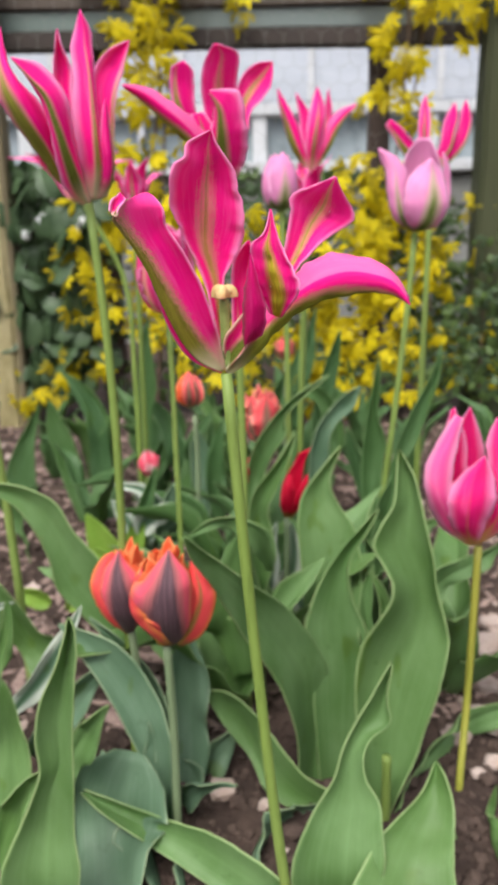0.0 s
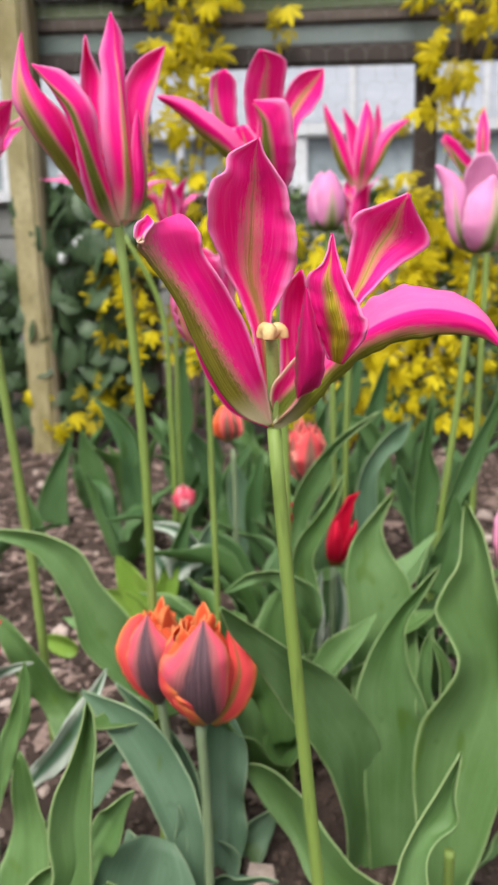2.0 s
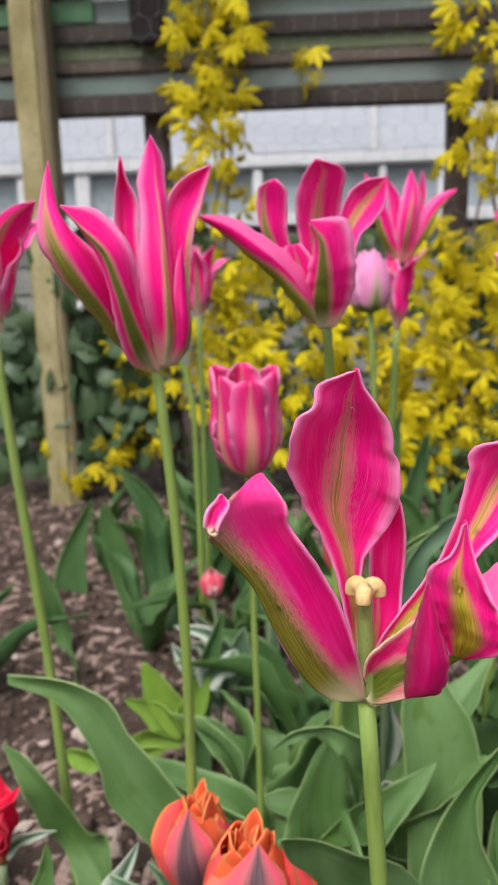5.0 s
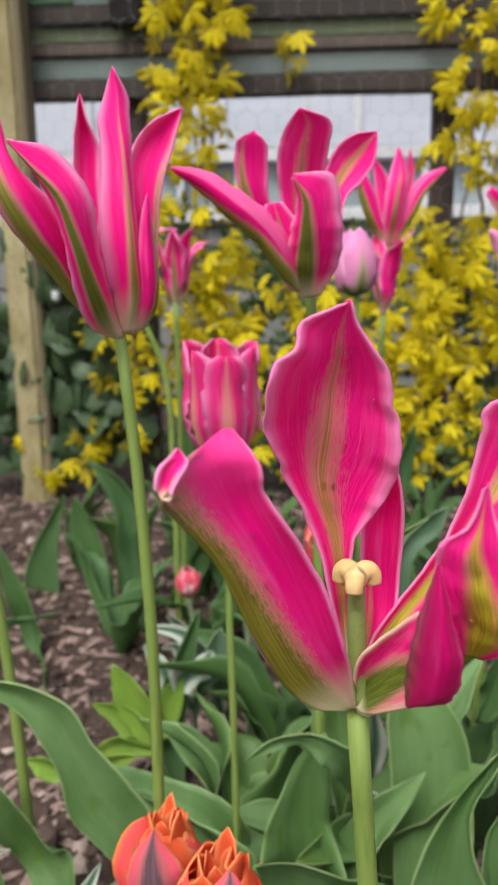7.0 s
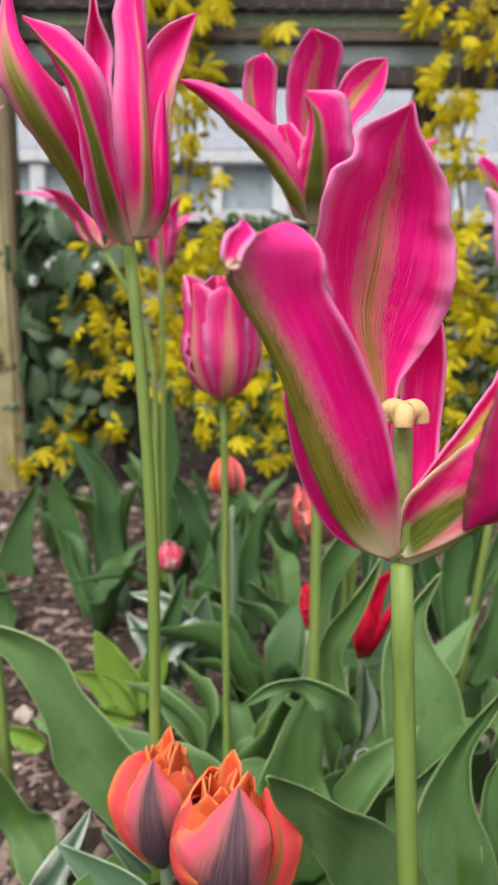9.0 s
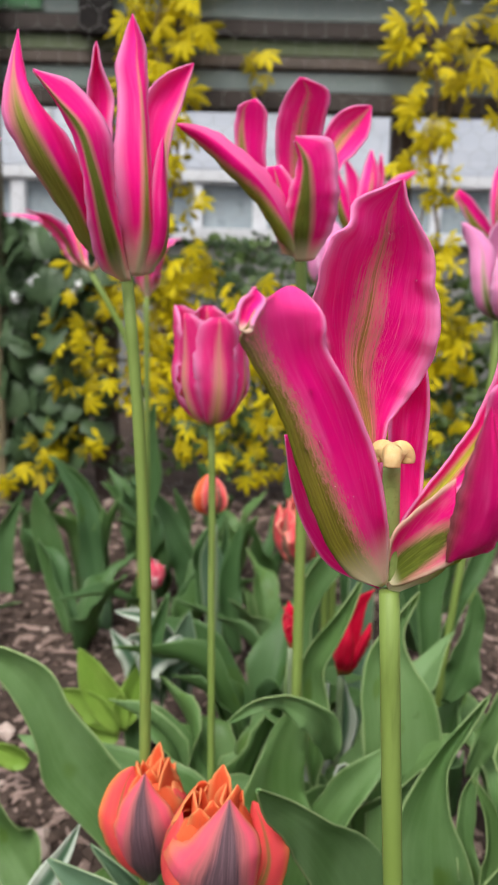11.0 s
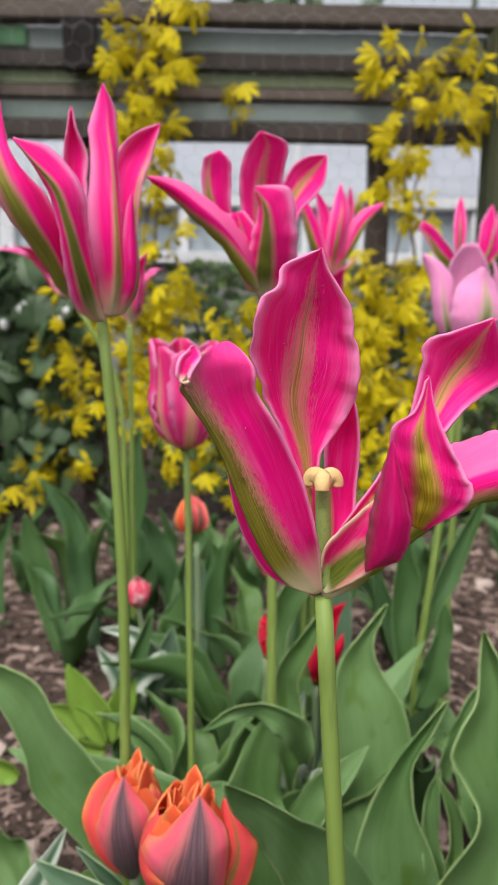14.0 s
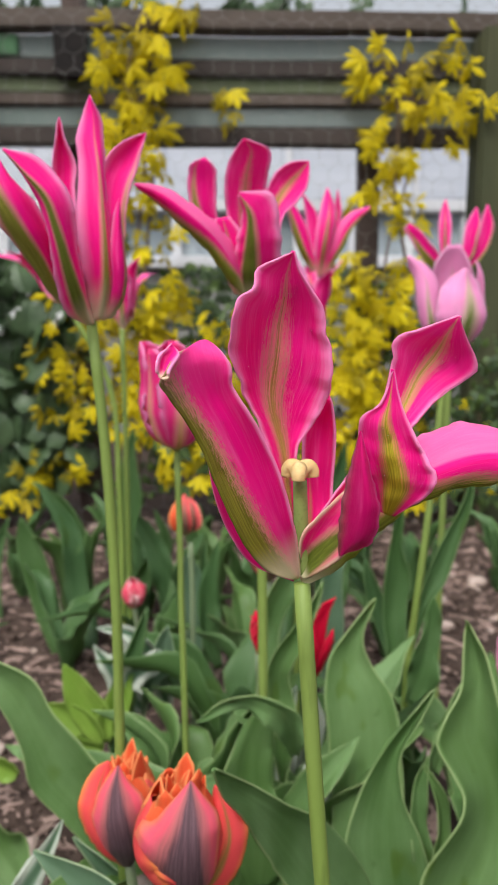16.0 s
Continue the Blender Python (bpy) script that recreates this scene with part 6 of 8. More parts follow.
orange = thing("tulip", -0.051, 0.390, 0.000, "double orange tulip with purple-flamed outer petals", "tulip", "pair of orange tulips")
tube("stem", orange, [(-0.0497, 0.3900, -0.0100), (-0.0496, 0.3900, 0.0095), (-0.0489, 0.3900, 0.0583), (-0.0491, 0.3900, 0.1083), (-0.0506, 0.3900, 0.1477)], 0.0027, 0.0025, m_stem_g)
cup_flower(orange, (-0.0506, 0.39, 0.1477), 0.0515, 0.0189, 1, [m_orange_side, m_orange_side, m_orange_side, m_orange_in, m_orange_in, m_orange_in], outer=0.94, ruffle=1.2, close=0.62, shape=shape_round, width=1.15, belly=((0.16, 0.40), (0.45, 1.0), (0.78, 0.95)), start=-1.0)
double_crown(orange, (-0.0506, 0.39, 0.1617), 0.0440, 0.0178, 4, m_orange_in, 9)
blade("petal", orange, [(-0.0482, 0.3860, 0.1492), (-0.0456, 0.3675, 0.1748), (-0.0451, 0.3640, 0.1944), (-0.0449, 0.3685, 0.2055), (-0.0448, 0.3730, 0.2125)], 0.0309, 0.0147, m_orange, shape_petal, outline=((0, 0.36, 0.61), (0.05, 0.71, 0.89), (0.15, 0.9, 0.96), (0.25, 0.95, 0.98), (0.45, 1.0, 0.96), (0.6, 0.88, 1.0), (0.75, 0.61, 1.0), (0.84, 0.44, 0.89), (0.92, 0.24, 0.46), (1, 0.02, 0.04)), cup=(-1.5, -1.0), fold=(-4, -4), wave=0.08, ripple=0.03, rows=34, half=10)
blade("petal", orange, [(-0.0443, 0.3890, 0.1476), (-0.0335, 0.3840, 0.1660), (-0.0295, 0.3850, 0.1800), (-0.0318, 0.3900, 0.1896), (-0.0357, 0.3950, 0.1963)], 0.0150, 0.0100, m_orange_side, shape_cup, cup=(-0.6, -1.4), wave=0.08, ripple=0.05, rows=30, half=8)
loft("leaf", orange, [(-0.0614, 0.4090, -0.0040), (-0.0642, 0.4050, 0.0309), (-0.0757, 0.4100, 0.0653), (-0.0914, 0.4200, 0.0919), (-0.1086, 0.4300, 0.1152), (-0.1255, 0.4400, 0.1343)], [(-0.0591, 0.4140, -0.0040), (-0.0591, 0.4100, 0.0284), (-0.0659, 0.4150, 0.0652), (-0.0783, 0.4250, 0.0902), (-0.0987, 0.4350, 0.1167), (-0.1251, 0.4400, 0.1349)], [(-0.0561, 0.4090, -0.0040), (-0.0525, 0.4050, 0.0349), (-0.0544, 0.4100, 0.0729), (-0.0632, 0.4200, 0.0956), (-0.0864, 0.4300, 0.1245), (-0.1247, 0.4400, 0.1354)], m_glaucous, rows=50, half=9, lump=0.03, ripple=0.006, thick=0.0009)
loft("leaf", orange, [(-0.0620, 0.4240, -0.0040), (-0.0646, 0.4200, 0.0255), (-0.0662, 0.4300, 0.0573), (-0.0765, 0.4400, 0.0855), (-0.0915, 0.4450, 0.1114), (-0.1080, 0.4500, 0.1342)], [(-0.0599, 0.4290, -0.0040), (-0.0599, 0.4250, 0.0211), (-0.0611, 0.4350, 0.0534), (-0.0709, 0.4450, 0.0840), (-0.0881, 0.4500, 0.1103), (-0.1078, 0.4500, 0.1344)], [(-0.0571, 0.4240, -0.0040), (-0.0537, 0.4200, 0.0255), (-0.0545, 0.4300, 0.0573), (-0.0636, 0.4400, 0.0894), (-0.0827, 0.4450, 0.1153), (-0.1076, 0.4500, 0.1346)], m_glaucous, rows=50, half=9, lump=0.03, ripple=0.006, thick=0.0009)
blade("leaf", orange, [(-0.0496, 0.4492, 0.0040), (-0.0492, 0.4700, 0.0362), (-0.0498, 0.4750, 0.0735), (-0.0460, 0.4800, 0.1101)], 0.0207, 0.0207, m_glaucous, shape_leaf, fold=(14, 14), cup=(0.6, 0.2), wave=0.33, ripple=0.025, sway=0.24)
blade("leaf", orange, [(-0.0533, 0.4053, 0.0040), (-0.0574, 0.4300, 0.0065), (-0.0428, 0.4200, 0.0277), (-0.0130, 0.4000, 0.0448)], 0.0082, 0.0082, m_glaucous, shape_leaf, wave=0.5, drops=15, fold=(14, 14), cup=(0.6, 0.2), ripple=0.025, sway=0.24)
blade("leaf", orange, [(-0.0538, 0.4303, 0.0040), (-0.0448, 0.4635, 0.0040), (-0.0286, 0.4700, 0.0197), (-0.0122, 0.4700, 0.0356)], 0.0161, 0.0161, m_glaucous, shape_leaf, drops=40, fold=(14, 14), cup=(0.6, 0.2), wave=0.33, ripple=0.025, sway=0.24)
blade("leaf", orange, [(-0.0709, 0.4150, 0.0216), (-0.0698, 0.4150, 0.0428), (-0.0664, 0.4150, 0.0676), (-0.0679, 0.4150, 0.0798)], 0.0042, 0.0042, m_glaucous, shape_leaf, fold=(14, 14), cup=(0.6, 0.2), wave=0.33, ripple=0.025, sway=0.24)

orange_behind = thing("tulip", -0.077, 0.430, 0.001, "half-open double orange tulip with purple flames", "tulip", "pair of orange tulips")
tube("stem", orange_behind, [(-0.0736, 0.4300, -0.0091), (-0.0735, 0.4300, 0.0090), (-0.0730, 0.4300, 0.0609), (-0.0744, 0.4300, 0.1021), (-0.0774, 0.4300, 0.1370)], 0.0027, 0.0025, m_stem_g)
cup_flower(orange_behind, (-0.0774, 0.43, 0.137), 0.0478, 0.0166, 1, [m_orange_side, m_orange_side, m_orange_side, m_orange_in, m_orange_in, m_orange_in], outer=0.94, ruffle=1.2, close=0.62, shape=shape_round, width=1.15, belly=((0.16, 0.40), (0.45, 1.0), (0.78, 0.95)), start=-2.4)
double_crown(orange_behind, (-0.0774, 0.43, 0.1510), 0.0400, 0.0158, 4, m_orange_in, 9)
blade("petal", orange_behind, [(-0.0777, 0.4240, 0.1366), (-0.0780, 0.4085, 0.1587), (-0.0792, 0.4050, 0.1755), (-0.0795, 0.4080, 0.1859), (-0.0784, 0.4120, 0.1962)], 0.0154, 0.0183, m_orange, shape_petal, outline=((0, 0.38, 0.29), (0.12, 0.73, 0.58), (0.35, 0.96, 0.94), (0.6, 1.0, 1.0), (0.8, 0.69, 0.71), (0.92, 0.27, 0.26), (1, 0.02, 0.02)), cup=(-1.5, -1.0), wave=0.08, ripple=0.03, rows=34, half=10)
blade("petal", orange_behind, [(-0.0781, 0.4260, 0.1354), (-0.0858, 0.4180, 0.1550), (-0.0901, 0.4190, 0.1697), (-0.0885, 0.4240, 0.1806), (-0.0851, 0.4280, 0.1888)], 0.0110, 0.0123, m_orange_side, shape_cup, cup=(-1.2, -0.8), wave=0.08, ripple=0.05, rows=30, half=8)
blade("leaf", orange_behind, [(-0.0638, 0.2751, 0.0040), (-0.0780, 0.3470, 0.0040), (-0.0887, 0.3900, 0.0267), (-0.0793, 0.4100, 0.0633)], 0.0326, 0.0326, m_glaucous, shape_blunt, fold=(14, 14), cup=(0.6, 0.2), wave=0.33, ripple=0.025, sway=0.24)
blade("leaf", orange_behind, [(-0.0100, 0.3692, 0.0040), (0.0040, 0.4042, 0.0040), (0.0229, 0.4236, 0.0040), (0.0457, 0.4283, 0.0040)], 0.0167, 0.0167, m_glaucous, shape_leaf, fold=(14, 14), cup=(0.6, 0.2), wave=0.33, ripple=0.025, sway=0.24)
blade("leaf", orange_behind, [(-0.0550, 0.3541, 0.0040), (-0.0731, 0.4057, 0.0040), (-0.0926, 0.4400, 0.0100), (-0.1063, 0.4500, 0.0338)], 0.0287, 0.0287, m_glaucous, shape_leaf, fold=(14, 14), cup=(0.6, 0.2), wave=0.33, ripple=0.025, sway=0.24)
blade("leaf", orange_behind, [(-0.0421, 0.3539, 0.0040), (-0.0474, 0.3782, 0.0040), (-0.0595, 0.3961, 0.0040), (-0.0832, 0.4257, 0.0040)], 0.0106, 0.0106, m_glaucous, shape_leaf, fold=(14, 14), cup=(0.6, 0.2), wave=0.33, ripple=0.025, sway=0.24)

coral_bud = thing("tulip", -0.057, 0.750, 0.010, "coral tulip bud flushed with grey-purple", "tulip")
tube("stem", coral_bud, [(-0.0573, 0.7500, 0.0000), (-0.0568, 0.7500, 0.0997), (-0.0563, 0.7500, 0.1485), (-0.0574, 0.7500, 0.1988)], 0.0026, 0.0024, m_stem_g)
loft("petal", coral_bud, [(-0.0644, 0.7500, 0.2065), (-0.0742, 0.7420, 0.2156), (-0.0747, 0.7410, 0.2283), (-0.0700, 0.7450, 0.2373), (-0.0648, 0.7490, 0.2419)], [(-0.0630, 0.7500, 0.2065), (-0.0691, 0.7420, 0.2169), (-0.0691, 0.7410, 0.2302), (-0.0665, 0.7450, 0.2378), (-0.0637, 0.7490, 0.2419)], [(-0.0617, 0.7500, 0.2064), (-0.0639, 0.7420, 0.2182), (-0.0634, 0.7410, 0.2320), (-0.0630, 0.7450, 0.2383), (-0.0626, 0.7490, 0.2419)], m_orange_in, rows=24, half=6, lump=0.05, ripple=0.015)
loft("petal", coral_bud, [(-0.0606, 0.7500, 0.2064), (-0.0609, 0.7440, 0.2177), (-0.0609, 0.7430, 0.2316), (-0.0599, 0.7460, 0.2364), (-0.0579, 0.7500, 0.2405)], [(-0.0584, 0.7500, 0.2072), (-0.0545, 0.7440, 0.2162), (-0.0543, 0.7430, 0.2296), (-0.0554, 0.7460, 0.2355), (-0.0571, 0.7500, 0.2400)], [(-0.0562, 0.7500, 0.2080), (-0.0480, 0.7440, 0.2148), (-0.0476, 0.7430, 0.2276), (-0.0508, 0.7460, 0.2346), (-0.0563, 0.7500, 0.2394)], m_coral, rows=24, half=6, lump=0.05, ripple=0.015)
loft("petal", coral_bud, [(-0.0638, 0.7490, 0.2061), (-0.0680, 0.7400, 0.2186), (-0.0675, 0.7390, 0.2324), (-0.0651, 0.7450, 0.2394), (-0.0619, 0.7480, 0.2442)], [(-0.0616, 0.7490, 0.2061), (-0.0611, 0.7370, 0.2192), (-0.0614, 0.7360, 0.2329), (-0.0616, 0.7420, 0.2399), (-0.0617, 0.7480, 0.2442)], [(-0.0594, 0.7490, 0.2061), (-0.0547, 0.7400, 0.2185), (-0.0558, 0.7390, 0.2323), (-0.0586, 0.7450, 0.2393), (-0.0614, 0.7480, 0.2442)], m_coral, rows=24, half=6, lump=0.05, ripple=0.015)
loft("petal", coral_bud, [(-0.0662, 0.7520, 0.2077), (-0.0722, 0.7620, 0.2168), (-0.0704, 0.7600, 0.2312), (-0.0640, 0.7520, 0.2414)], [(-0.0618, 0.7520, 0.2077), (-0.0628, 0.7620, 0.2167), (-0.0625, 0.7600, 0.2311), (-0.0629, 0.7520, 0.2413)], [(-0.0574, 0.7520, 0.2076), (-0.0535, 0.7620, 0.2166), (-0.0545, 0.7600, 0.2309), (-0.0618, 0.7520, 0.2413)], m_orange_in, rows=24, half=6, lump=0.05, ripple=0.015)

coral = thing("tulip", 0.010, 0.720, 0.009, "ragged coral tulip, half open", "tulip")
tube("stem", coral, [(0.0130, 0.7200, -0.0009), (0.0125, 0.7200, 0.0731), (0.0119, 0.7200, 0.1212), (0.0098, 0.7200, 0.1735)], 0.0026, 0.0024, m_stem_g)
cup_flower(coral, (0.0098, 0.72, 0.1735), 0.052, 0.02, 5, [m_coral], close=0.8, shape=shape_petal, ruffle=3.0, width=1.0, belly=((0.12, 0.5), (0.42, 0.95), (0.72, 0.95)))
double_crown(coral, (0.0098, 0.72, 0.1815), 0.0480, 0.0180, 3, m_coral, 7)

pale_bud = thing("tulip", -0.117, 0.830, 0.012, "small pale pink tulip bud", "tulip")
tube("stem", pale_bud, [(-0.1104, 0.8300, 0.0023), (-0.1112, 0.8300, 0.0370), (-0.1128, 0.8300, 0.0717), (-0.1174, 0.8300, 0.1091)], 0.0026, 0.0024, m_stem_g)
cup_flower(pale_bud, (-0.1174, 0.83, 0.1091), 0.03, 0.0125, 8, [m_bud], close=0.45, shape=shape_petal, ruffle=3.0, width=1.0, belly=((0.12, 0.5), (0.42, 0.95), (0.72, 0.95)))
blade("leaf", pale_bud, [(-0.0783, 0.7200, 0.0557), (-0.0856, 0.7100, 0.1036), (-0.1042, 0.7000, 0.1364), (-0.1342, 0.7000, 0.1431)], 0.0117, 0.0117, m_varieg, shape_leaf, fold=(14, 14), cup=(0.6, 0.2), wave=0.33, ripple=0.025, sway=0.24)
blade("leaf", pale_bud, [(-0.0956, 0.7000, 0.0683), (-0.1150, 0.7000, 0.0915), (-0.1270, 0.7000, 0.1124), (-0.1371, 0.7000, 0.1278)], 0.0109, 0.0109, m_varieg, shape_leaf, fold=(14, 14), cup=(0.6, 0.2), wave=0.33, ripple=0.025, sway=0.24)
blade("leaf", pale_bud, [(-0.1091, 0.6800, 0.0984), (-0.1038, 0.6800, 0.1087), (-0.0906, 0.6800, 0.1190), (-0.0811, 0.6900, 0.1275)], 0.0123, 0.0123, m_varieg, shape_leaf, fold=(14, 14), cup=(0.6, 0.2), wave=0.33, ripple=0.025, sway=0.24)
blade("leaf", pale_bud, [(-0.1047, 0.8200, 0.0130), (-0.1089, 0.8200, 0.0616), (-0.1251, 0.8100, 0.0925), (-0.1342, 0.8000, 0.1059)], 0.0126, 0.0126, m_varieg, shape_leaf, fold=(14, 14), cup=(0.6, 0.2), wave=0.33, ripple=0.025, sway=0.24)
blade("leaf", pale_bud, [(-0.1152, 0.8000, 0.0151), (-0.1182, 0.8000, 0.0560), (-0.1293, 0.7900, 0.0799), (-0.1388, 0.7900, 0.0768)], 0.0105, 0.0105, m_varieg, shape_leaf, fold=(14, 14), cup=(0.6, 0.2), wave=0.33, ripple=0.025, sway=0.24)

red_tulip = thing("tulip", 0.027, 0.585, 0.005, "small ragged red tulip with white-edged leaves", "tulip")
tube("stem", red_tulip, [(0.0237, 0.5850, -0.0047), (0.0251, 0.5850, 0.0675), (0.0267, 0.5850, 0.1085), (0.0269, 0.5850, 0.1492)], 0.0026, 0.0024, m_stem_g)
loft("petal", red_tulip, [(0.0252, 0.5850, 0.1497), (0.0219, 0.5900, 0.1626), (0.0254, 0.5900, 0.1809), (0.0318, 0.5880, 0.1927), (0.0367, 0.5860, 0.2031)], [(0.0284, 0.5850, 0.1501), (0.0296, 0.5900, 0.1625), (0.0325, 0.5900, 0.1796), (0.0367, 0.5880, 0.1938), (0.0413, 0.5860, 0.2053)], [(0.0317, 0.5850, 0.1505), (0.0372, 0.5900, 0.1624), (0.0397, 0.5900, 0.1784), (0.0416, 0.5880, 0.1949), (0.0460, 0.5860, 0.2074)], m_red, rows=24, half=6, lump=0.1, ripple=0.04)
loft("petal", red_tulip, [(0.0243, 0.5840, 0.1510), (0.0214, 0.5780, 0.1647), (0.0240, 0.5780, 0.1782), (0.0283, 0.5800, 0.1873)], [(0.0269, 0.5840, 0.1510), (0.0266, 0.5750, 0.1647), (0.0283, 0.5750, 0.1781), (0.0292, 0.5800, 0.1873)], [(0.0295, 0.5840, 0.1509), (0.0321, 0.5780, 0.1624), (0.0329, 0.5780, 0.1759), (0.0300, 0.5800, 0.1873)], m_red, rows=24, half=6, lump=0.1, ripple=0.03)
loft("petal", red_tulip, [(0.0286, 0.5850, 0.1496), (0.0322, 0.5800, 0.1639), (0.0368, 0.5800, 0.1774), (0.0423, 0.5800, 0.1872)], [(0.0308, 0.5850, 0.1501), (0.0360, 0.5770, 0.1672), (0.0402, 0.5770, 0.1795), (0.0429, 0.5800, 0.1876)], [(0.0330, 0.5850, 0.1505), (0.0403, 0.5800, 0.1683), (0.0440, 0.5800, 0.1795), (0.0435, 0.5800, 0.1880)], m_red, rows=24, half=6, lump=0.1, ripple=0.03)
blade("leaf", red_tulip, [(0.0232, 0.6000, 0.0437), (0.0282, 0.6000, 0.0757), (0.0331, 0.6000, 0.1120), (0.0313, 0.6000, 0.1399)], 0.0095, 0.0095, m_varieg, shape_leaf, fold=(14, 14), cup=(0.6, 0.2), wave=0.33, ripple=0.025, sway=0.24)
blade("leaf", red_tulip, [(0.0482, 0.5500, 0.0604), (0.0347, 0.5500, 0.0952), (0.0237, 0.5500, 0.1075), (0.0188, 0.5400, 0.1005)], 0.0079, 0.0079, m_varieg, shape_leaf, fold=(14, 14), cup=(0.6, 0.2), wave=0.33, ripple=0.025, sway=0.24)
blade("leaf", red_tulip, [(0.0130, 0.5800, 0.0600), (0.0125, 0.5800, 0.1010), (0.0146, 0.5800, 0.1308), (0.0184, 0.5800, 0.1478)], 0.0082, 0.0082, m_varieg, shape_leaf, fold=(14, 14), cup=(0.6, 0.2), wave=0.33, ripple=0.025, sway=0.24)

coral_far = thing("tulip", 0.043, 0.950, 0.016, "small coral tulip among the leaves", "tulip")
tube("stem", coral_far, [(0.0417, 0.9500, 0.0057), (0.0419, 0.9500, 0.1026), (0.0422, 0.9500, 0.1621), (0.0425, 0.9500, 0.2197)], 0.0026, 0.0024, m_stem_g)
cup_flower(coral_far, (0.0425, 0.95, 0.2197), 0.03, 0.013, 9, [m_coral], close=0.45, shape=shape_petal, ruffle=3.0, width=1.0, belly=((0.12, 0.5), (0.42, 0.95), (0.72, 0.95)))

red_small = thing("tulip", -0.008, 0.560, 0.005, "small red tulip low among the leaves", "tulip")
tube("stem", red_small, [(-0.0029, 0.5600, -0.0054), (-0.0058, 0.5600, 0.1293), (-0.0068, 0.5600, 0.1522), (-0.0080, 0.5600, 0.1804)], 0.0026, 0.0024, m_stem_g)
lily_flower(red_small, (-0.008, 0.56, 0.1804), 0.026, 0.0054, 9, m_red, lean=(0.0, 0), width=0.42)

red_edge = thing("tulip", -0.189, 0.460, 0.002, "red tulip with white-edged leaves", "tulip")
tube("stem", red_edge, [(-0.1949, 0.4600, -0.0083), (-0.1924, 0.4600, 0.0742), (-0.1910, 0.4600, 0.0977), (-0.1894, 0.4600, 0.1225)], 0.0026, 0.0024, m_stem_g)
lily_flower(red_edge, (-0.1894, 0.46, 0.1225), 0.045, 0.0117, 8, m_red, lean=(0.0, 0), width=0.42)
blade("leaf", red_edge, [(-0.1734, 0.4600, 0.0510), (-0.1467, 0.4600, 0.0836), (-0.1280, 0.4600, 0.1110), (-0.1147, 0.4600, 0.1373)], 0.0089, 0.0089, m_varieg, shape_leaf, fold=(14, 14), cup=(0.6, 0.2), wave=0.33, ripple=0.025, sway=0.24)
blade("leaf", red_edge, [(-0.1754, 0.4400, 0.0933), (-0.1636, 0.4400, 0.1158), (-0.1568, 0.4400, 0.1375), (-0.1563, 0.4400, 0.1534)], 0.0069, 0.0069, m_leaf, shape_leaf, fold=(14, 14), cup=(0.6, 0.2), wave=0.33, ripple=0.025, sway=0.24)
blade("leaf", red_edge, [(-0.1986, 0.4700, 0.1123), (-0.1833, 0.4700, 0.1280), (-0.1691, 0.4700, 0.1340), (-0.1623, 0.4700, 0.1350)], 0.0040, 0.0040, m_varieg, shape_leaf, fold=(14, 14), cup=(0.6, 0.2), wave=0.33, ripple=0.025, sway=0.24)


# ---------------------------------------------------------------- broad leaves in the foreground

clump_right = thing("tulip_plant", 0.090, 0.435, 0.001, "tulip plant with broad leaves and a cut stem", "tulip")
loft("leaf", clump_right, [(0.0738, 0.4240, -0.0040), (0.0662, 0.4200, 0.0178), (0.0665, 0.4260, 0.0407), (0.0637, 0.4310, 0.0761), (0.0639, 0.4340, 0.1009), (0.0689, 0.4340, 0.1233), (0.0830, 0.4300, 0.1474), (0.0857, 0.4310, 0.1582), (0.0811, 0.4380, 0.1716), (0.0743, 0.4420, 0.1846), (0.0798, 0.4460, 0.1954), (0.0874, 0.4490, 0.2070), (0.0892, 0.4530, 0.2244), (0.0902, 0.4550, 0.2415)], [(0.0801, 0.4340, -0.0040), (0.0801, 0.4300, 0.0088), (0.0841, 0.4370, 0.0316), (0.0875, 0.4430, 0.0633), (0.0942, 0.4480, 0.0954), (0.1025, 0.4510, 0.1167), (0.1072, 0.4530, 0.1345), (0.1062, 0.4540, 0.1471), (0.1012, 0.4550, 0.1669), (0.0957, 0.4560, 0.1818), (0.0964, 0.4570, 0.1949), (0.0983, 0.4580, 0.2104), (0.0948, 0.4590, 0.2275), (0.0905, 0.4550, 0.2421)], [(0.0845, 0.4240, -0.0040), (0.0898, 0.4200, 0.0179), (0.1004, 0.4260, 0.0368), (0.1092, 0.4320, 0.0598), (0.1204, 0.4370, 0.0949), (0.1234, 0.4410, 0.1188), (0.1197, 0.4430, 0.1363), (0.1152, 0.4440, 0.1504), (0.1116, 0.4450, 0.1751), (0.1071, 0.4460, 0.1924), (0.1035, 0.4480, 0.2089), (0.0993, 0.4510, 0.2250), (0.0945, 0.4530, 0.2346), (0.0908, 0.4550, 0.2418)], m_leaf, rows=50, half=9, lump=0.03, ripple=0.006, thick=0.0009)
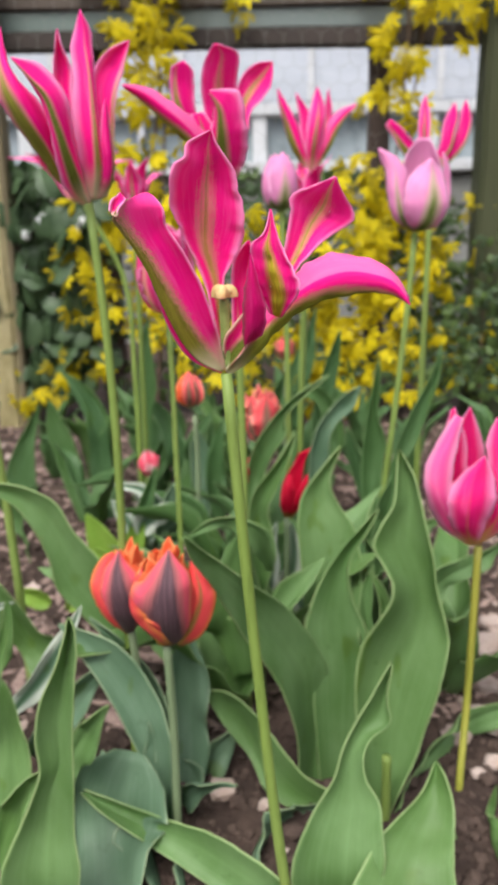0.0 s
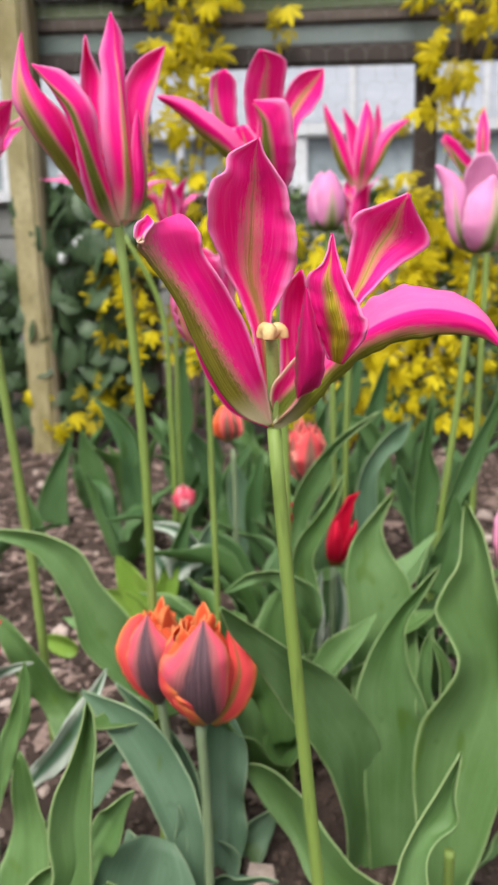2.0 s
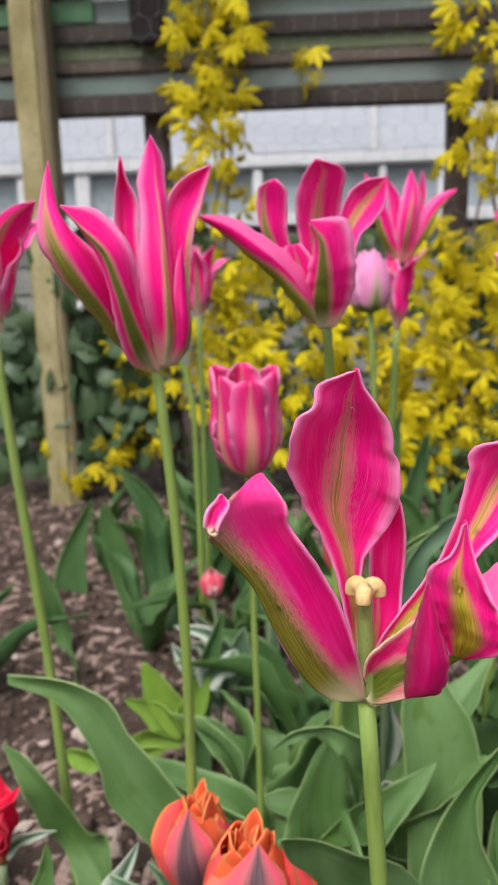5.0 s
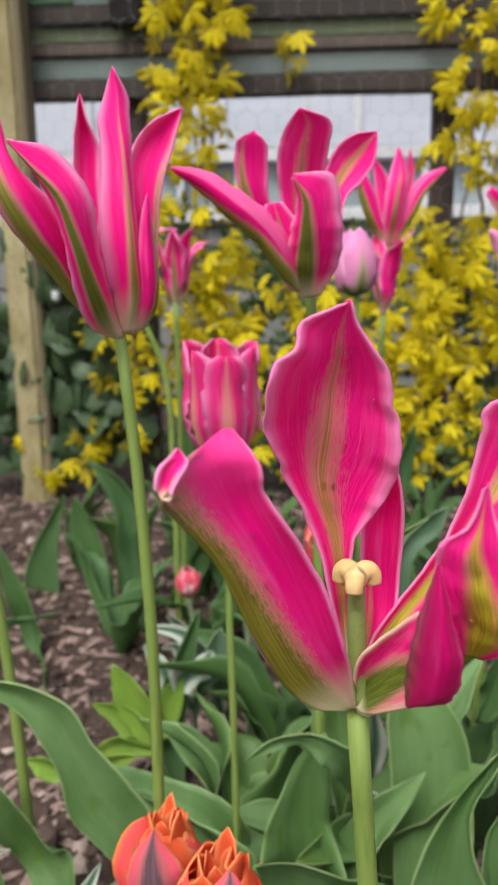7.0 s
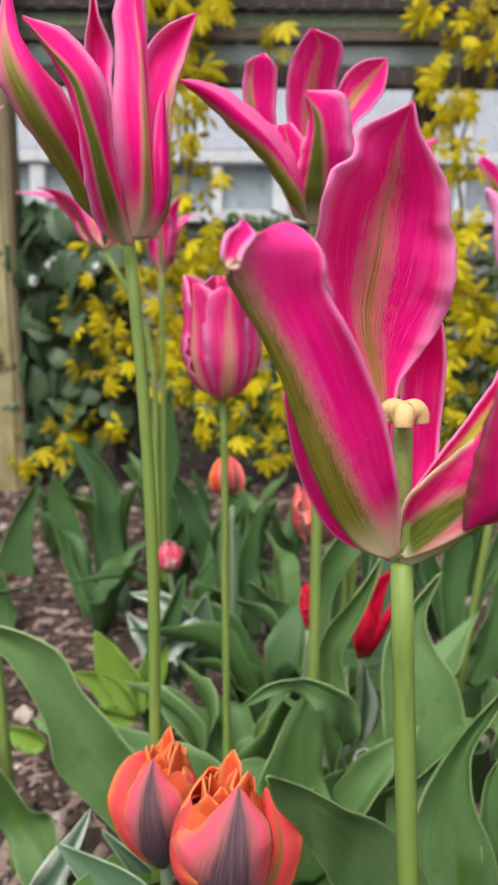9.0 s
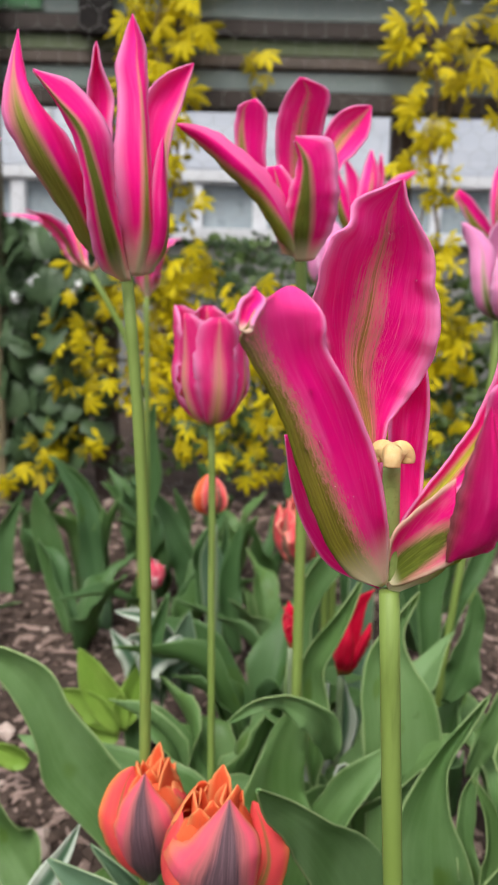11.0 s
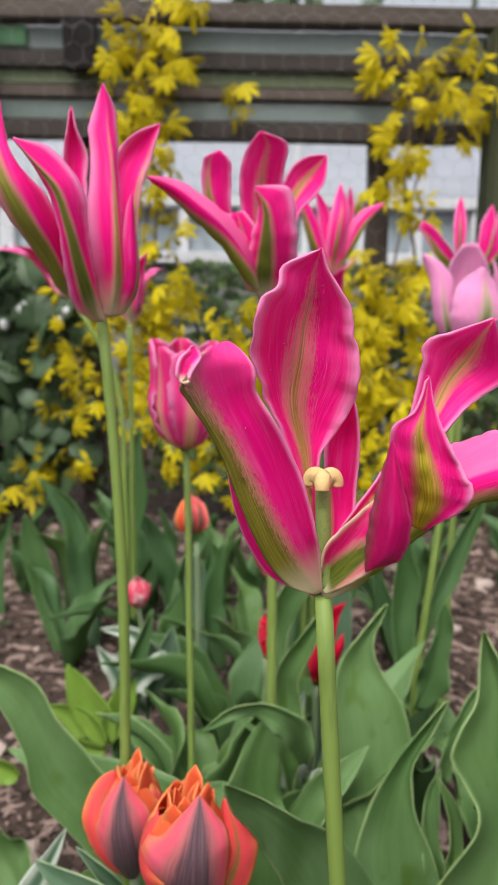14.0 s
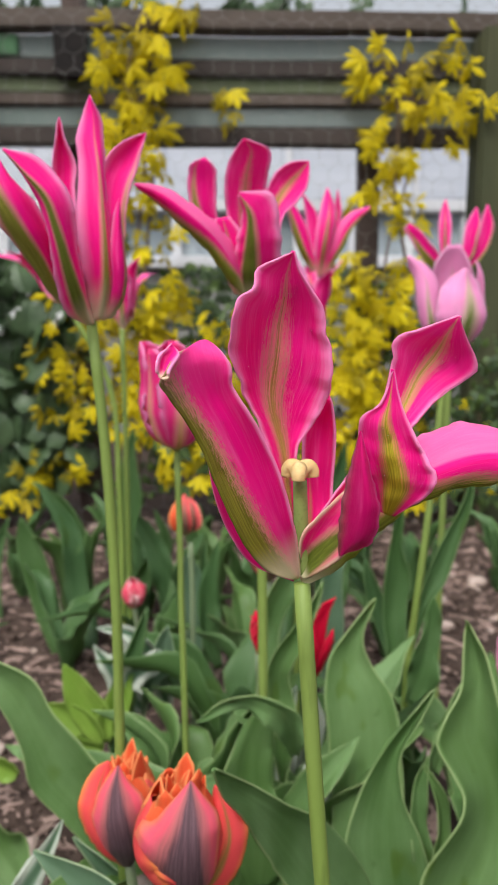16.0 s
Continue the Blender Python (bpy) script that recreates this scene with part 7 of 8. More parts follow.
loft("leaf", clump_right, [(0.0434, 0.4550, -0.0007), (0.0400, 0.4600, 0.0508), (0.0382, 0.4630, 0.0857), (0.0334, 0.4650, 0.1165), (0.0429, 0.4680, 0.1459), (0.0562, 0.4710, 0.1672), (0.0703, 0.4750, 0.1823), (0.0830, 0.4770, 0.1962)], [(0.0581, 0.4600, -0.0040), (0.0570, 0.4650, 0.0470), (0.0574, 0.4680, 0.0824), (0.0535, 0.4700, 0.1135), (0.0562, 0.4730, 0.1413), (0.0618, 0.4760, 0.1611), (0.0743, 0.4800, 0.1783), (0.0830, 0.4770, 0.1962)], [(0.0720, 0.4550, -0.0006), (0.0732, 0.4600, 0.0507), (0.0787, 0.4630, 0.0896), (0.0748, 0.4650, 0.1123), (0.0641, 0.4680, 0.1381), (0.0626, 0.4710, 0.1596), (0.0739, 0.4750, 0.1785), (0.0834, 0.4770, 0.1959)], m_leaf, rows=50, half=9, lump=0.03, ripple=0.006, thick=0.0009)
blade("leaf", clump_right, [(0.0851, 0.4700, 0.0743), (0.0764, 0.4750, 0.1107), (0.0758, 0.4800, 0.1378), (0.0808, 0.4800, 0.1544)], 0.0077, 0.0077, m_leaf, shape_leaf, fold=(30, 30), cup=(0.6, 0.2), wave=0.33, ripple=0.025, sway=0.24)
blade("leaf", clump_right, [(0.0812, 0.4650, 0.0862), (0.0871, 0.4700, 0.1132), (0.0854, 0.4750, 0.1359), (0.0782, 0.4800, 0.1503)], 0.0057, 0.0057, m_leaf, shape_leaf, fold=(30, 30), cup=(0.6, 0.2), wave=0.33, ripple=0.025, sway=0.24)
tube("stem", clump_right, [(0.0823, 0.4180, -0.0095), (0.0822, 0.4180, 0.0121), (0.0820, 0.4180, 0.0336), (0.0818, 0.4180, 0.0504)], 0.003, 0.003, m_stem)

clump_mid = thing("tulip_plant", 0.040, 0.450, 0.001, "tulip plant with one broad arching leaf", "tulip")
loft("leaf", clump_mid, [(0.0282, 0.4470, -0.0024), (0.0276, 0.4420, 0.0398), (0.0211, 0.4320, 0.0754), (0.0091, 0.4240, 0.1076), (-0.0037, 0.4130, 0.1346), (-0.0154, 0.4000, 0.1628), (-0.0245, 0.3850, 0.1886), (-0.0316, 0.3720, 0.2058), (-0.0356, 0.3620, 0.2234)], [(0.0363, 0.4570, -0.0040), (0.0353, 0.4570, 0.0278), (0.0331, 0.4550, 0.0586), (0.0291, 0.4520, 0.0910), (0.0165, 0.4420, 0.1186), (-0.0002, 0.4250, 0.1523), (-0.0137, 0.4050, 0.1784), (-0.0284, 0.3850, 0.2017), (-0.0356, 0.3620, 0.2237)], [(0.0436, 0.4560, -0.0040), (0.0412, 0.4620, 0.0238), (0.0431, 0.4660, 0.0505), (0.0487, 0.4680, 0.0824), (0.0384, 0.4600, 0.1096), (0.0181, 0.4410, 0.1453), (-0.0001, 0.4160, 0.1703), (-0.0230, 0.3890, 0.2007), (-0.0351, 0.3620, 0.2237)], m_leaf, rows=50, half=9, lump=0.03, ripple=0.006, thick=0.0009)
loft("leaf", clump_mid, [(0.0494, 0.5340, -0.0040), (0.0368, 0.5300, 0.0650), (0.0373, 0.5400, 0.0958), (0.0354, 0.5450, 0.1336), (0.0336, 0.5500, 0.1621), (0.0379, 0.5550, 0.1796), (0.0481, 0.5570, 0.1938), (0.0614, 0.5590, 0.2100), (0.0669, 0.5590, 0.2162)], [(0.0597, 0.5390, -0.0040), (0.0597, 0.5350, 0.0734), (0.0604, 0.5450, 0.1021), (0.0583, 0.5500, 0.1356), (0.0549, 0.5550, 0.1577), (0.0527, 0.5600, 0.1722), (0.0544, 0.5620, 0.1861), (0.0609, 0.5640, 0.2008), (0.0673, 0.5590, 0.2160)], [(0.0693, 0.5340, -0.0040), (0.0811, 0.5300, 0.0875), (0.0819, 0.5400, 0.1135), (0.0799, 0.5450, 0.1420), (0.0750, 0.5500, 0.1574), (0.0665, 0.5550, 0.1685), (0.0596, 0.5570, 0.1817), (0.0592, 0.5590, 0.1948), (0.0677, 0.5590, 0.2158)], m_leaf, rows=50, half=9, lump=0.03, ripple=0.006, thick=0.0009)

clump_back = thing("tulip_plant", 0.010, 0.580, 0.005, "tulip plant with wavy upright leaves", "tulip")
loft("leaf", clump_back, [(-0.0032, 0.5940, -0.0040), (-0.0074, 0.5900, 0.1466), (-0.0049, 0.6000, 0.1709), (-0.0025, 0.6000, 0.1939), (0.0108, 0.6000, 0.2209), (0.0281, 0.6000, 0.2406), (0.0451, 0.6000, 0.2534), (0.0623, 0.6000, 0.2640)], [(0.0003, 0.5990, -0.0040), (0.0003, 0.5950, 0.1492), (0.0018, 0.6050, 0.1737), (0.0068, 0.6050, 0.1946), (0.0192, 0.6050, 0.2172), (0.0275, 0.6050, 0.2339), (0.0427, 0.6050, 0.2481), (0.0625, 0.6000, 0.2637)], [(0.0038, 0.5940, -0.0040), (0.0080, 0.5900, 0.1558), (0.0084, 0.6000, 0.1800), (0.0159, 0.6000, 0.1983), (0.0272, 0.6000, 0.2162), (0.0264, 0.6000, 0.2296), (0.0396, 0.6000, 0.2448), (0.0627, 0.6000, 0.2635)], m_leaf, rows=50, half=9, lump=0.03, ripple=0.006, thick=0.0009)
loft("leaf", clump_back, [(0.0055, 0.5440, -0.0040), (0.0045, 0.5400, 0.1050), (-0.0032, 0.5450, 0.1427), (-0.0038, 0.5500, 0.1624), (0.0001, 0.5500, 0.1818), (0.0135, 0.5500, 0.2007), (0.0235, 0.5500, 0.2152), (0.0318, 0.5500, 0.2307)], [(0.0062, 0.5490, -0.0040), (0.0062, 0.5450, 0.1024), (0.0064, 0.5500, 0.1382), (0.0050, 0.5550, 0.1549), (0.0051, 0.5550, 0.1735), (0.0160, 0.5550, 0.1927), (0.0245, 0.5550, 0.2085), (0.0321, 0.5500, 0.2305)], [(0.0069, 0.5440, -0.0040), (0.0078, 0.5400, 0.1050), (0.0159, 0.5450, 0.1381), (0.0137, 0.5500, 0.1514), (0.0101, 0.5500, 0.1688), (0.0183, 0.5500, 0.1880), (0.0251, 0.5500, 0.2048), (0.0325, 0.5500, 0.2303)], m_leaf, rows=50, half=9, lump=0.03, ripple=0.006, thick=0.0009)
blade("leaf", clump_back, [(0.0121, 0.5200, 0.1333), (-0.0038, 0.5000, 0.1746), (-0.0194, 0.5000, 0.1803), (-0.0464, 0.4900, 0.1722)], 0.0090, 0.0090, m_leaf, shape_leaf, turn=(10, 10), fold=(14, 14), cup=(0.6, 0.2), wave=0.33, ripple=0.025, sway=0.24)
blade("leaf", clump_back, [(-0.0104, 0.5200, 0.0447), (-0.0137, 0.5200, 0.0925), (-0.0148, 0.5200, 0.1382), (-0.0039, 0.5200, 0.1690)], 0.0228, 0.0228, m_leaf, shape_leaf, fold=(14, 14), cup=(0.6, 0.2), wave=0.33, ripple=0.025, sway=0.24)

clump_left = thing("tulip_plant", -0.070, 0.500, 0.003, "tulip plant with a long leaf arching over the soil", "tulip")
loft("leaf", clump_left, [(-0.0976, 0.5040, -0.0040), (-0.1014, 0.5000, 0.0439), (-0.1068, 0.5000, 0.0860), (-0.1247, 0.5000, 0.1096), (-0.1412, 0.5000, 0.1308), (-0.1447, 0.5000, 0.1535), (-0.1538, 0.5000, 0.1757), (-0.1653, 0.5000, 0.1937), (-0.1939, 0.5000, 0.2057)], [(-0.0944, 0.5090, -0.0040), (-0.0944, 0.5050, 0.0405), (-0.0985, 0.5050, 0.0862), (-0.1107, 0.5050, 0.1164), (-0.1270, 0.5050, 0.1396), (-0.1367, 0.5050, 0.1613), (-0.1470, 0.5050, 0.1836), (-0.1627, 0.5050, 0.1981), (-0.1936, 0.5000, 0.2086)], [(-0.0904, 0.5040, -0.0040), (-0.0855, 0.5000, 0.0439), (-0.0882, 0.5000, 0.0924), (-0.0947, 0.5000, 0.1284), (-0.1103, 0.5000, 0.1532), (-0.1258, 0.5000, 0.1735), (-0.1373, 0.5000, 0.1953), (-0.1568, 0.5000, 0.2061), (-0.1933, 0.5000, 0.2115)], m_leaf, rows=50, half=9, lump=0.03, ripple=0.006, thick=0.0009)
blade("leaf", clump_left, [(-0.1355, 0.5245, 0.0040), (-0.1806, 0.5600, 0.0537), (-0.1999, 0.5500, 0.1041), (-0.2233, 0.5500, 0.1332)], 0.0177, 0.0177, m_leaf, shape_leaf, fold=(14, 14), cup=(0.6, 0.2), wave=0.33, ripple=0.025, sway=0.24)
loft("leaf", clump_left, [(-0.1170, 0.6840, -0.0040), (-0.1224, 0.6800, 0.0949), (-0.1113, 0.6800, 0.1203), (-0.1004, 0.6800, 0.1453), (-0.0904, 0.6800, 0.1666)], [(-0.1125, 0.6890, -0.0040), (-0.1125, 0.6850, 0.0918), (-0.1046, 0.6850, 0.1183), (-0.0969, 0.6850, 0.1436), (-0.0899, 0.6800, 0.1666)], [(-0.1073, 0.6840, -0.0040), (-0.1010, 0.6800, 0.0928), (-0.0964, 0.6800, 0.1201), (-0.0920, 0.6800, 0.1452), (-0.0893, 0.6800, 0.1666)], m_back, rows=32, half=7, lump=0.04, ripple=0.006, thick=0.0009)
loft("leaf", clump_left, [(-0.0932, 0.6940, -0.0040), (-0.0950, 0.6900, 0.0961), (-0.0903, 0.6900, 0.1162), (-0.0841, 0.6900, 0.1332), (-0.0754, 0.6900, 0.1472)], [(-0.0917, 0.6990, -0.0040), (-0.0917, 0.6950, 0.0926), (-0.0807, 0.6950, 0.1128), (-0.0778, 0.6950, 0.1285), (-0.0749, 0.6900, 0.1474)], [(-0.0896, 0.6940, -0.0040), (-0.0870, 0.6900, 0.0931), (-0.0699, 0.6900, 0.1130), (-0.0704, 0.6900, 0.1273), (-0.0743, 0.6900, 0.1477)], m_glaucous, rows=32, half=7, lump=0.04, ripple=0.006, thick=0.0009)

clump_near = thing("tulip_plant", -0.100, 0.360, 0.000, "tulip plant with tall folded leaves", "tulip")
loft("leaf", clump_near, [(-0.1241, 0.3290, -0.0040), (-0.1344, 0.3250, 0.0514), (-0.1225, 0.3300, 0.0793), (-0.1151, 0.3300, 0.0953), (-0.1100, 0.3300, 0.1110), (-0.1106, 0.3300, 0.1293), (-0.1071, 0.3300, 0.1487), (-0.0961, 0.3300, 0.1732), (-0.0912, 0.3300, 0.1872), (-0.0892, 0.3300, 0.1968)], [(-0.1156, 0.3370, -0.0040), (-0.1156, 0.3330, 0.0430), (-0.1124, 0.3380, 0.0716), (-0.1088, 0.3380, 0.0913), (-0.1016, 0.3380, 0.1104), (-0.1012, 0.3380, 0.1291), (-0.0979, 0.3380, 0.1503), (-0.0936, 0.3380, 0.1723), (-0.0915, 0.3380, 0.1838), (-0.0890, 0.3300, 0.1968)], [(-0.1057, 0.3290, -0.0040), (-0.0936, 0.3250, 0.0518), (-0.0957, 0.3300, 0.0768), (-0.0936, 0.3300, 0.1048), (-0.0931, 0.3300, 0.1294), (-0.0910, 0.3300, 0.1472), (-0.0887, 0.3300, 0.1646), (-0.0867, 0.3300, 0.1802), (-0.0868, 0.3300, 0.1900), (-0.0885, 0.3300, 0.1968)], m_leaf, crease=0.5, rows=50, half=9, lump=0.03, ripple=0.006, thick=0.0009)
blade("leaf", clump_near, [(-0.1380, 0.3406, 0.0040), (-0.1544, 0.4073, 0.0040), (-0.1590, 0.4300, 0.0454), (-0.1644, 0.4400, 0.0954)], 0.0203, 0.0203, m_leaf, shape_leaf, fold=(14, 14), cup=(0.6, 0.2), wave=0.33, ripple=0.025, sway=0.24)
blade("leaf", clump_near, [(-0.1183, 0.3900, 0.0435), (-0.1111, 0.3900, 0.0712), (-0.0977, 0.3900, 0.0940), (-0.0850, 0.3850, 0.1123)], 0.0102, 0.0102, m_leaf, shape_leaf, fold=(14, 14), cup=(0.6, 0.2), wave=0.33, ripple=0.025, sway=0.24)
blade("leaf", clump_near, [(-0.1529, 0.4500, 0.0301), (-0.1307, 0.4500, 0.0650), (-0.1103, 0.4500, 0.0860), (-0.0904, 0.4500, 0.1046)], 0.0112, 0.0112, m_glaucous, shape_leaf, drops=25, fold=(14, 14), cup=(0.6, 0.2), wave=0.33, ripple=0.025, sway=0.24)
blade("leaf", clump_near, [(-0.1575, 0.3718, 0.0040), (-0.1463, 0.3800, 0.0406), (-0.1305, 0.3800, 0.0677), (-0.1038, 0.3700, 0.0864)], 0.0099, 0.0099, m_leaf, shape_leaf, wave=0.5, fold=(30, 30), cup=(0.6, 0.2), ripple=0.025, sway=0.24)
blade("leaf", clump_near, [(-0.1733, 0.4200, 0.0699), (-0.1637, 0.4200, 0.1100), (-0.1544, 0.4200, 0.1331), (-0.1506, 0.4200, 0.1539)], 0.0062, 0.0062, m_leaf, shape_leaf, fold=(14, 14), cup=(0.6, 0.2), wave=0.33, ripple=0.025, sway=0.24)

clump_front = thing("tulip_plant", 0.040, 0.360, 0.000, "tulip plant with a curled pointed leaf", "tulip")
loft("leaf", clump_front, [(0.0310, 0.3390, -0.0040), (0.0170, 0.3350, 0.0419), (0.0259, 0.3450, 0.0628), (0.0319, 0.3500, 0.0709), (0.0420, 0.3550, 0.0865), (0.0463, 0.3580, 0.1005), (0.0534, 0.3610, 0.1145), (0.0618, 0.3640, 0.1284), (0.0700, 0.3660, 0.1429), (0.0732, 0.3680, 0.1488)], [(0.0425, 0.3440, -0.0040), (0.0425, 0.3400, 0.0367), (0.0461, 0.3500, 0.0581), (0.0489, 0.3550, 0.0663), (0.0504, 0.3600, 0.0805), (0.0516, 0.3630, 0.0948), (0.0580, 0.3660, 0.1073), (0.0667, 0.3690, 0.1166), (0.0711, 0.3710, 0.1315), (0.0732, 0.3680, 0.1485)], [(0.0532, 0.3390, -0.0040), (0.0663, 0.3350, 0.0423), (0.0661, 0.3450, 0.0631), (0.0659, 0.3500, 0.0711), (0.0588, 0.3550, 0.0832), (0.0575, 0.3580, 0.0973), (0.0628, 0.3610, 0.1063), (0.0721, 0.3640, 0.1122), (0.0706, 0.3660, 0.1269), (0.0735, 0.3680, 0.1479)], m_leaf, rows=50, half=9, lump=0.03, ripple=0.006, thick=0.0009)
loft("leaf", clump_front, [(0.0582, 0.3240, -0.0040), (0.0407, 0.3200, 0.0232), (0.0541, 0.3350, 0.0442), (0.0684, 0.3500, 0.0538), (0.0825, 0.3600, 0.0597), (0.0940, 0.3700, 0.0643), (0.1025, 0.3800, 0.0755)], [(0.0726, 0.3290, -0.0040), (0.0726, 0.3250, 0.0172), (0.0800, 0.3400, 0.0389), (0.0890, 0.3550, 0.0480), (0.0969, 0.3650, 0.0561), (0.1016, 0.3750, 0.0639), (0.1029, 0.3800, 0.0757)], [(0.0860, 0.3240, -0.0040), (0.1023, 0.3200, 0.0221), (0.1036, 0.3350, 0.0433), (0.1071, 0.3500, 0.0513), (0.1086, 0.3600, 0.0611), (0.1064, 0.3700, 0.0716), (0.1032, 0.3800, 0.0759)], m_leaf, rows=50, half=9, lump=0.03, ripple=0.006, thick=0.0009)
blade("leaf", clump_front, [(0.0926, 0.3674, 0.0040), (0.1064, 0.3841, 0.0040), (0.1189, 0.3928, 0.0040), (0.1242, 0.4067, 0.0040)], 0.0105, 0.0105, m_leaf, shape_leaf, fold=(14, 14), cup=(0.6, 0.2), wave=0.33, ripple=0.025, sway=0.24)

clump_side = thing("tulip_plant", 0.130, 0.500, 0.003, "tulip plant with leaves lying over the soil", "tulip")
blade("leaf", clump_side, [(0.0894, 0.4222, 0.0040), (0.1215, 0.4749, 0.0040), (0.1583, 0.5000, 0.0161), (0.1871, 0.5000, 0.0277), (0.2131, 0.5000, 0.0176)], 0.0169, 0.0169, m_leaf, shape_leaf, fold=(14, 14), cup=(0.6, 0.2), wave=0.33, ripple=0.025, sway=0.24)
blade("leaf", clump_side, [(0.1353, 0.3362, 0.0040), (0.1455, 0.3834, 0.0040), (0.1508, 0.4200, 0.0048), (0.1538, 0.4200, 0.0264)], 0.0077, 0.0077, m_leaf, shape_leaf, wave=0.4, fold=(14, 14), cup=(0.6, 0.2), ripple=0.025, sway=0.24)
blade("leaf", clump_side, [(0.1308, 0.5600, 0.0736), (0.1476, 0.5600, 0.1030), (0.1692, 0.5600, 0.1172), (0.2026, 0.5700, 0.1316)], 0.0112, 0.0112, m_leaf, shape_leaf, fold=(14, 14), cup=(0.6, 0.2), wave=0.33, ripple=0.025, sway=0.24)
blade("leaf", clump_side, [(0.1201, 0.6000, 0.0688), (0.1374, 0.6000, 0.1204), (0.1487, 0.6100, 0.1315), (0.1628, 0.6100, 0.1364)], 0.0120, 0.0120, m_leaf, shape_leaf, fold=(14, 14), cup=(0.6, 0.2), wave=0.33, ripple=0.025, sway=0.24)


# ---------------------------------------------------------------- leaves further back

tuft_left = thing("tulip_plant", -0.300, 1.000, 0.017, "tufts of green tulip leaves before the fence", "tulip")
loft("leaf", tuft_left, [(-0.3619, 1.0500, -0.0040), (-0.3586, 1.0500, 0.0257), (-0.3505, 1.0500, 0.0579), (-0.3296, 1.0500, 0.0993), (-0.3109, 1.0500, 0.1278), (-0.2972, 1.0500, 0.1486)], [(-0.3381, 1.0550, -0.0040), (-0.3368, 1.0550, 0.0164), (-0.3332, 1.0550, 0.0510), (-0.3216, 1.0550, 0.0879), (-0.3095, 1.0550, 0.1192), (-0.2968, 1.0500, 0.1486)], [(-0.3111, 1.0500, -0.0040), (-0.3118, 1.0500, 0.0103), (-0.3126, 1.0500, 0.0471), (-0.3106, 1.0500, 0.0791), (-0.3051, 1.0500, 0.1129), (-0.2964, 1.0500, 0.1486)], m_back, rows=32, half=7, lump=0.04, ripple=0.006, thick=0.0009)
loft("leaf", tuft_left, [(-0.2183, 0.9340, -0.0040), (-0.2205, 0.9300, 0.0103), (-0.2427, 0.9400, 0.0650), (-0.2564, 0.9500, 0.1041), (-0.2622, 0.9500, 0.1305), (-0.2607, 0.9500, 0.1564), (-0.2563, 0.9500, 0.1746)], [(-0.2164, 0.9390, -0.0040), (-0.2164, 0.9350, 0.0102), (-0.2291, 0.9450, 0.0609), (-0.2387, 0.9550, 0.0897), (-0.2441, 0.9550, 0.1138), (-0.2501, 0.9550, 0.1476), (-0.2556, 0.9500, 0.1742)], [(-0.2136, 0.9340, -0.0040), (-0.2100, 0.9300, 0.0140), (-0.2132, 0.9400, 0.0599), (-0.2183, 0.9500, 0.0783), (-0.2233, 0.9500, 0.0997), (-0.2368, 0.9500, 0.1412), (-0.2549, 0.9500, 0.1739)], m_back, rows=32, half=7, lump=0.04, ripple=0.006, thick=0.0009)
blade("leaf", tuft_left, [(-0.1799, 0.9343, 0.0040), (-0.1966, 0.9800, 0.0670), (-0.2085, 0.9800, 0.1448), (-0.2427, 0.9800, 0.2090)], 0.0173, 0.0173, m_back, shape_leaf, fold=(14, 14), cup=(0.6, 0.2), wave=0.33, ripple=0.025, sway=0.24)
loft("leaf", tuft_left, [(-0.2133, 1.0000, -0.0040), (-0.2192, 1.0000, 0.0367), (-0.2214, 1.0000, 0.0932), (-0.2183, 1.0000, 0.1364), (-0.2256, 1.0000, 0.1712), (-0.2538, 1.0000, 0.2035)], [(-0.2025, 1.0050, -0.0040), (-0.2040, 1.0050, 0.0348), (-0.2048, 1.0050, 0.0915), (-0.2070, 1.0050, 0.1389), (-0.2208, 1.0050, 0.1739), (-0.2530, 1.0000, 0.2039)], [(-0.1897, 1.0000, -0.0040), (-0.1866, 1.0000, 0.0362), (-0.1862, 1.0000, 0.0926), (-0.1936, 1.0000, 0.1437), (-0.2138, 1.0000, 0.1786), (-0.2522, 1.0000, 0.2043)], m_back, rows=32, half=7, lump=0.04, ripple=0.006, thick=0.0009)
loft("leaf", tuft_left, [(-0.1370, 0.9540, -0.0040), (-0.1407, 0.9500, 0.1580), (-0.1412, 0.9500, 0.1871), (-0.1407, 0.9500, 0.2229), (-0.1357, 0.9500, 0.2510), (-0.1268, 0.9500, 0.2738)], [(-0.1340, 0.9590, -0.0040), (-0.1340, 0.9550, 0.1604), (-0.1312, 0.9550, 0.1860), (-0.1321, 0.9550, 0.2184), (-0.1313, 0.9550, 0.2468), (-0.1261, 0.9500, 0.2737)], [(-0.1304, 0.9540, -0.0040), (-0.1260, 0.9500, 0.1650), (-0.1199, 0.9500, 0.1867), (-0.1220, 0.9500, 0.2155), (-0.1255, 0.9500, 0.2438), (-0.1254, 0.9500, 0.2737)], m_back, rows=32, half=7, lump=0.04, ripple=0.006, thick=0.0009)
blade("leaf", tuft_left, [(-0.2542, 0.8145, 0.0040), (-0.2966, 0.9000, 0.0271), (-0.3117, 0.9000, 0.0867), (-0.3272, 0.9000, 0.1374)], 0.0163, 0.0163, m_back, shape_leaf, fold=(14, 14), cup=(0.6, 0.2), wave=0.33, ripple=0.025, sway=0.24)

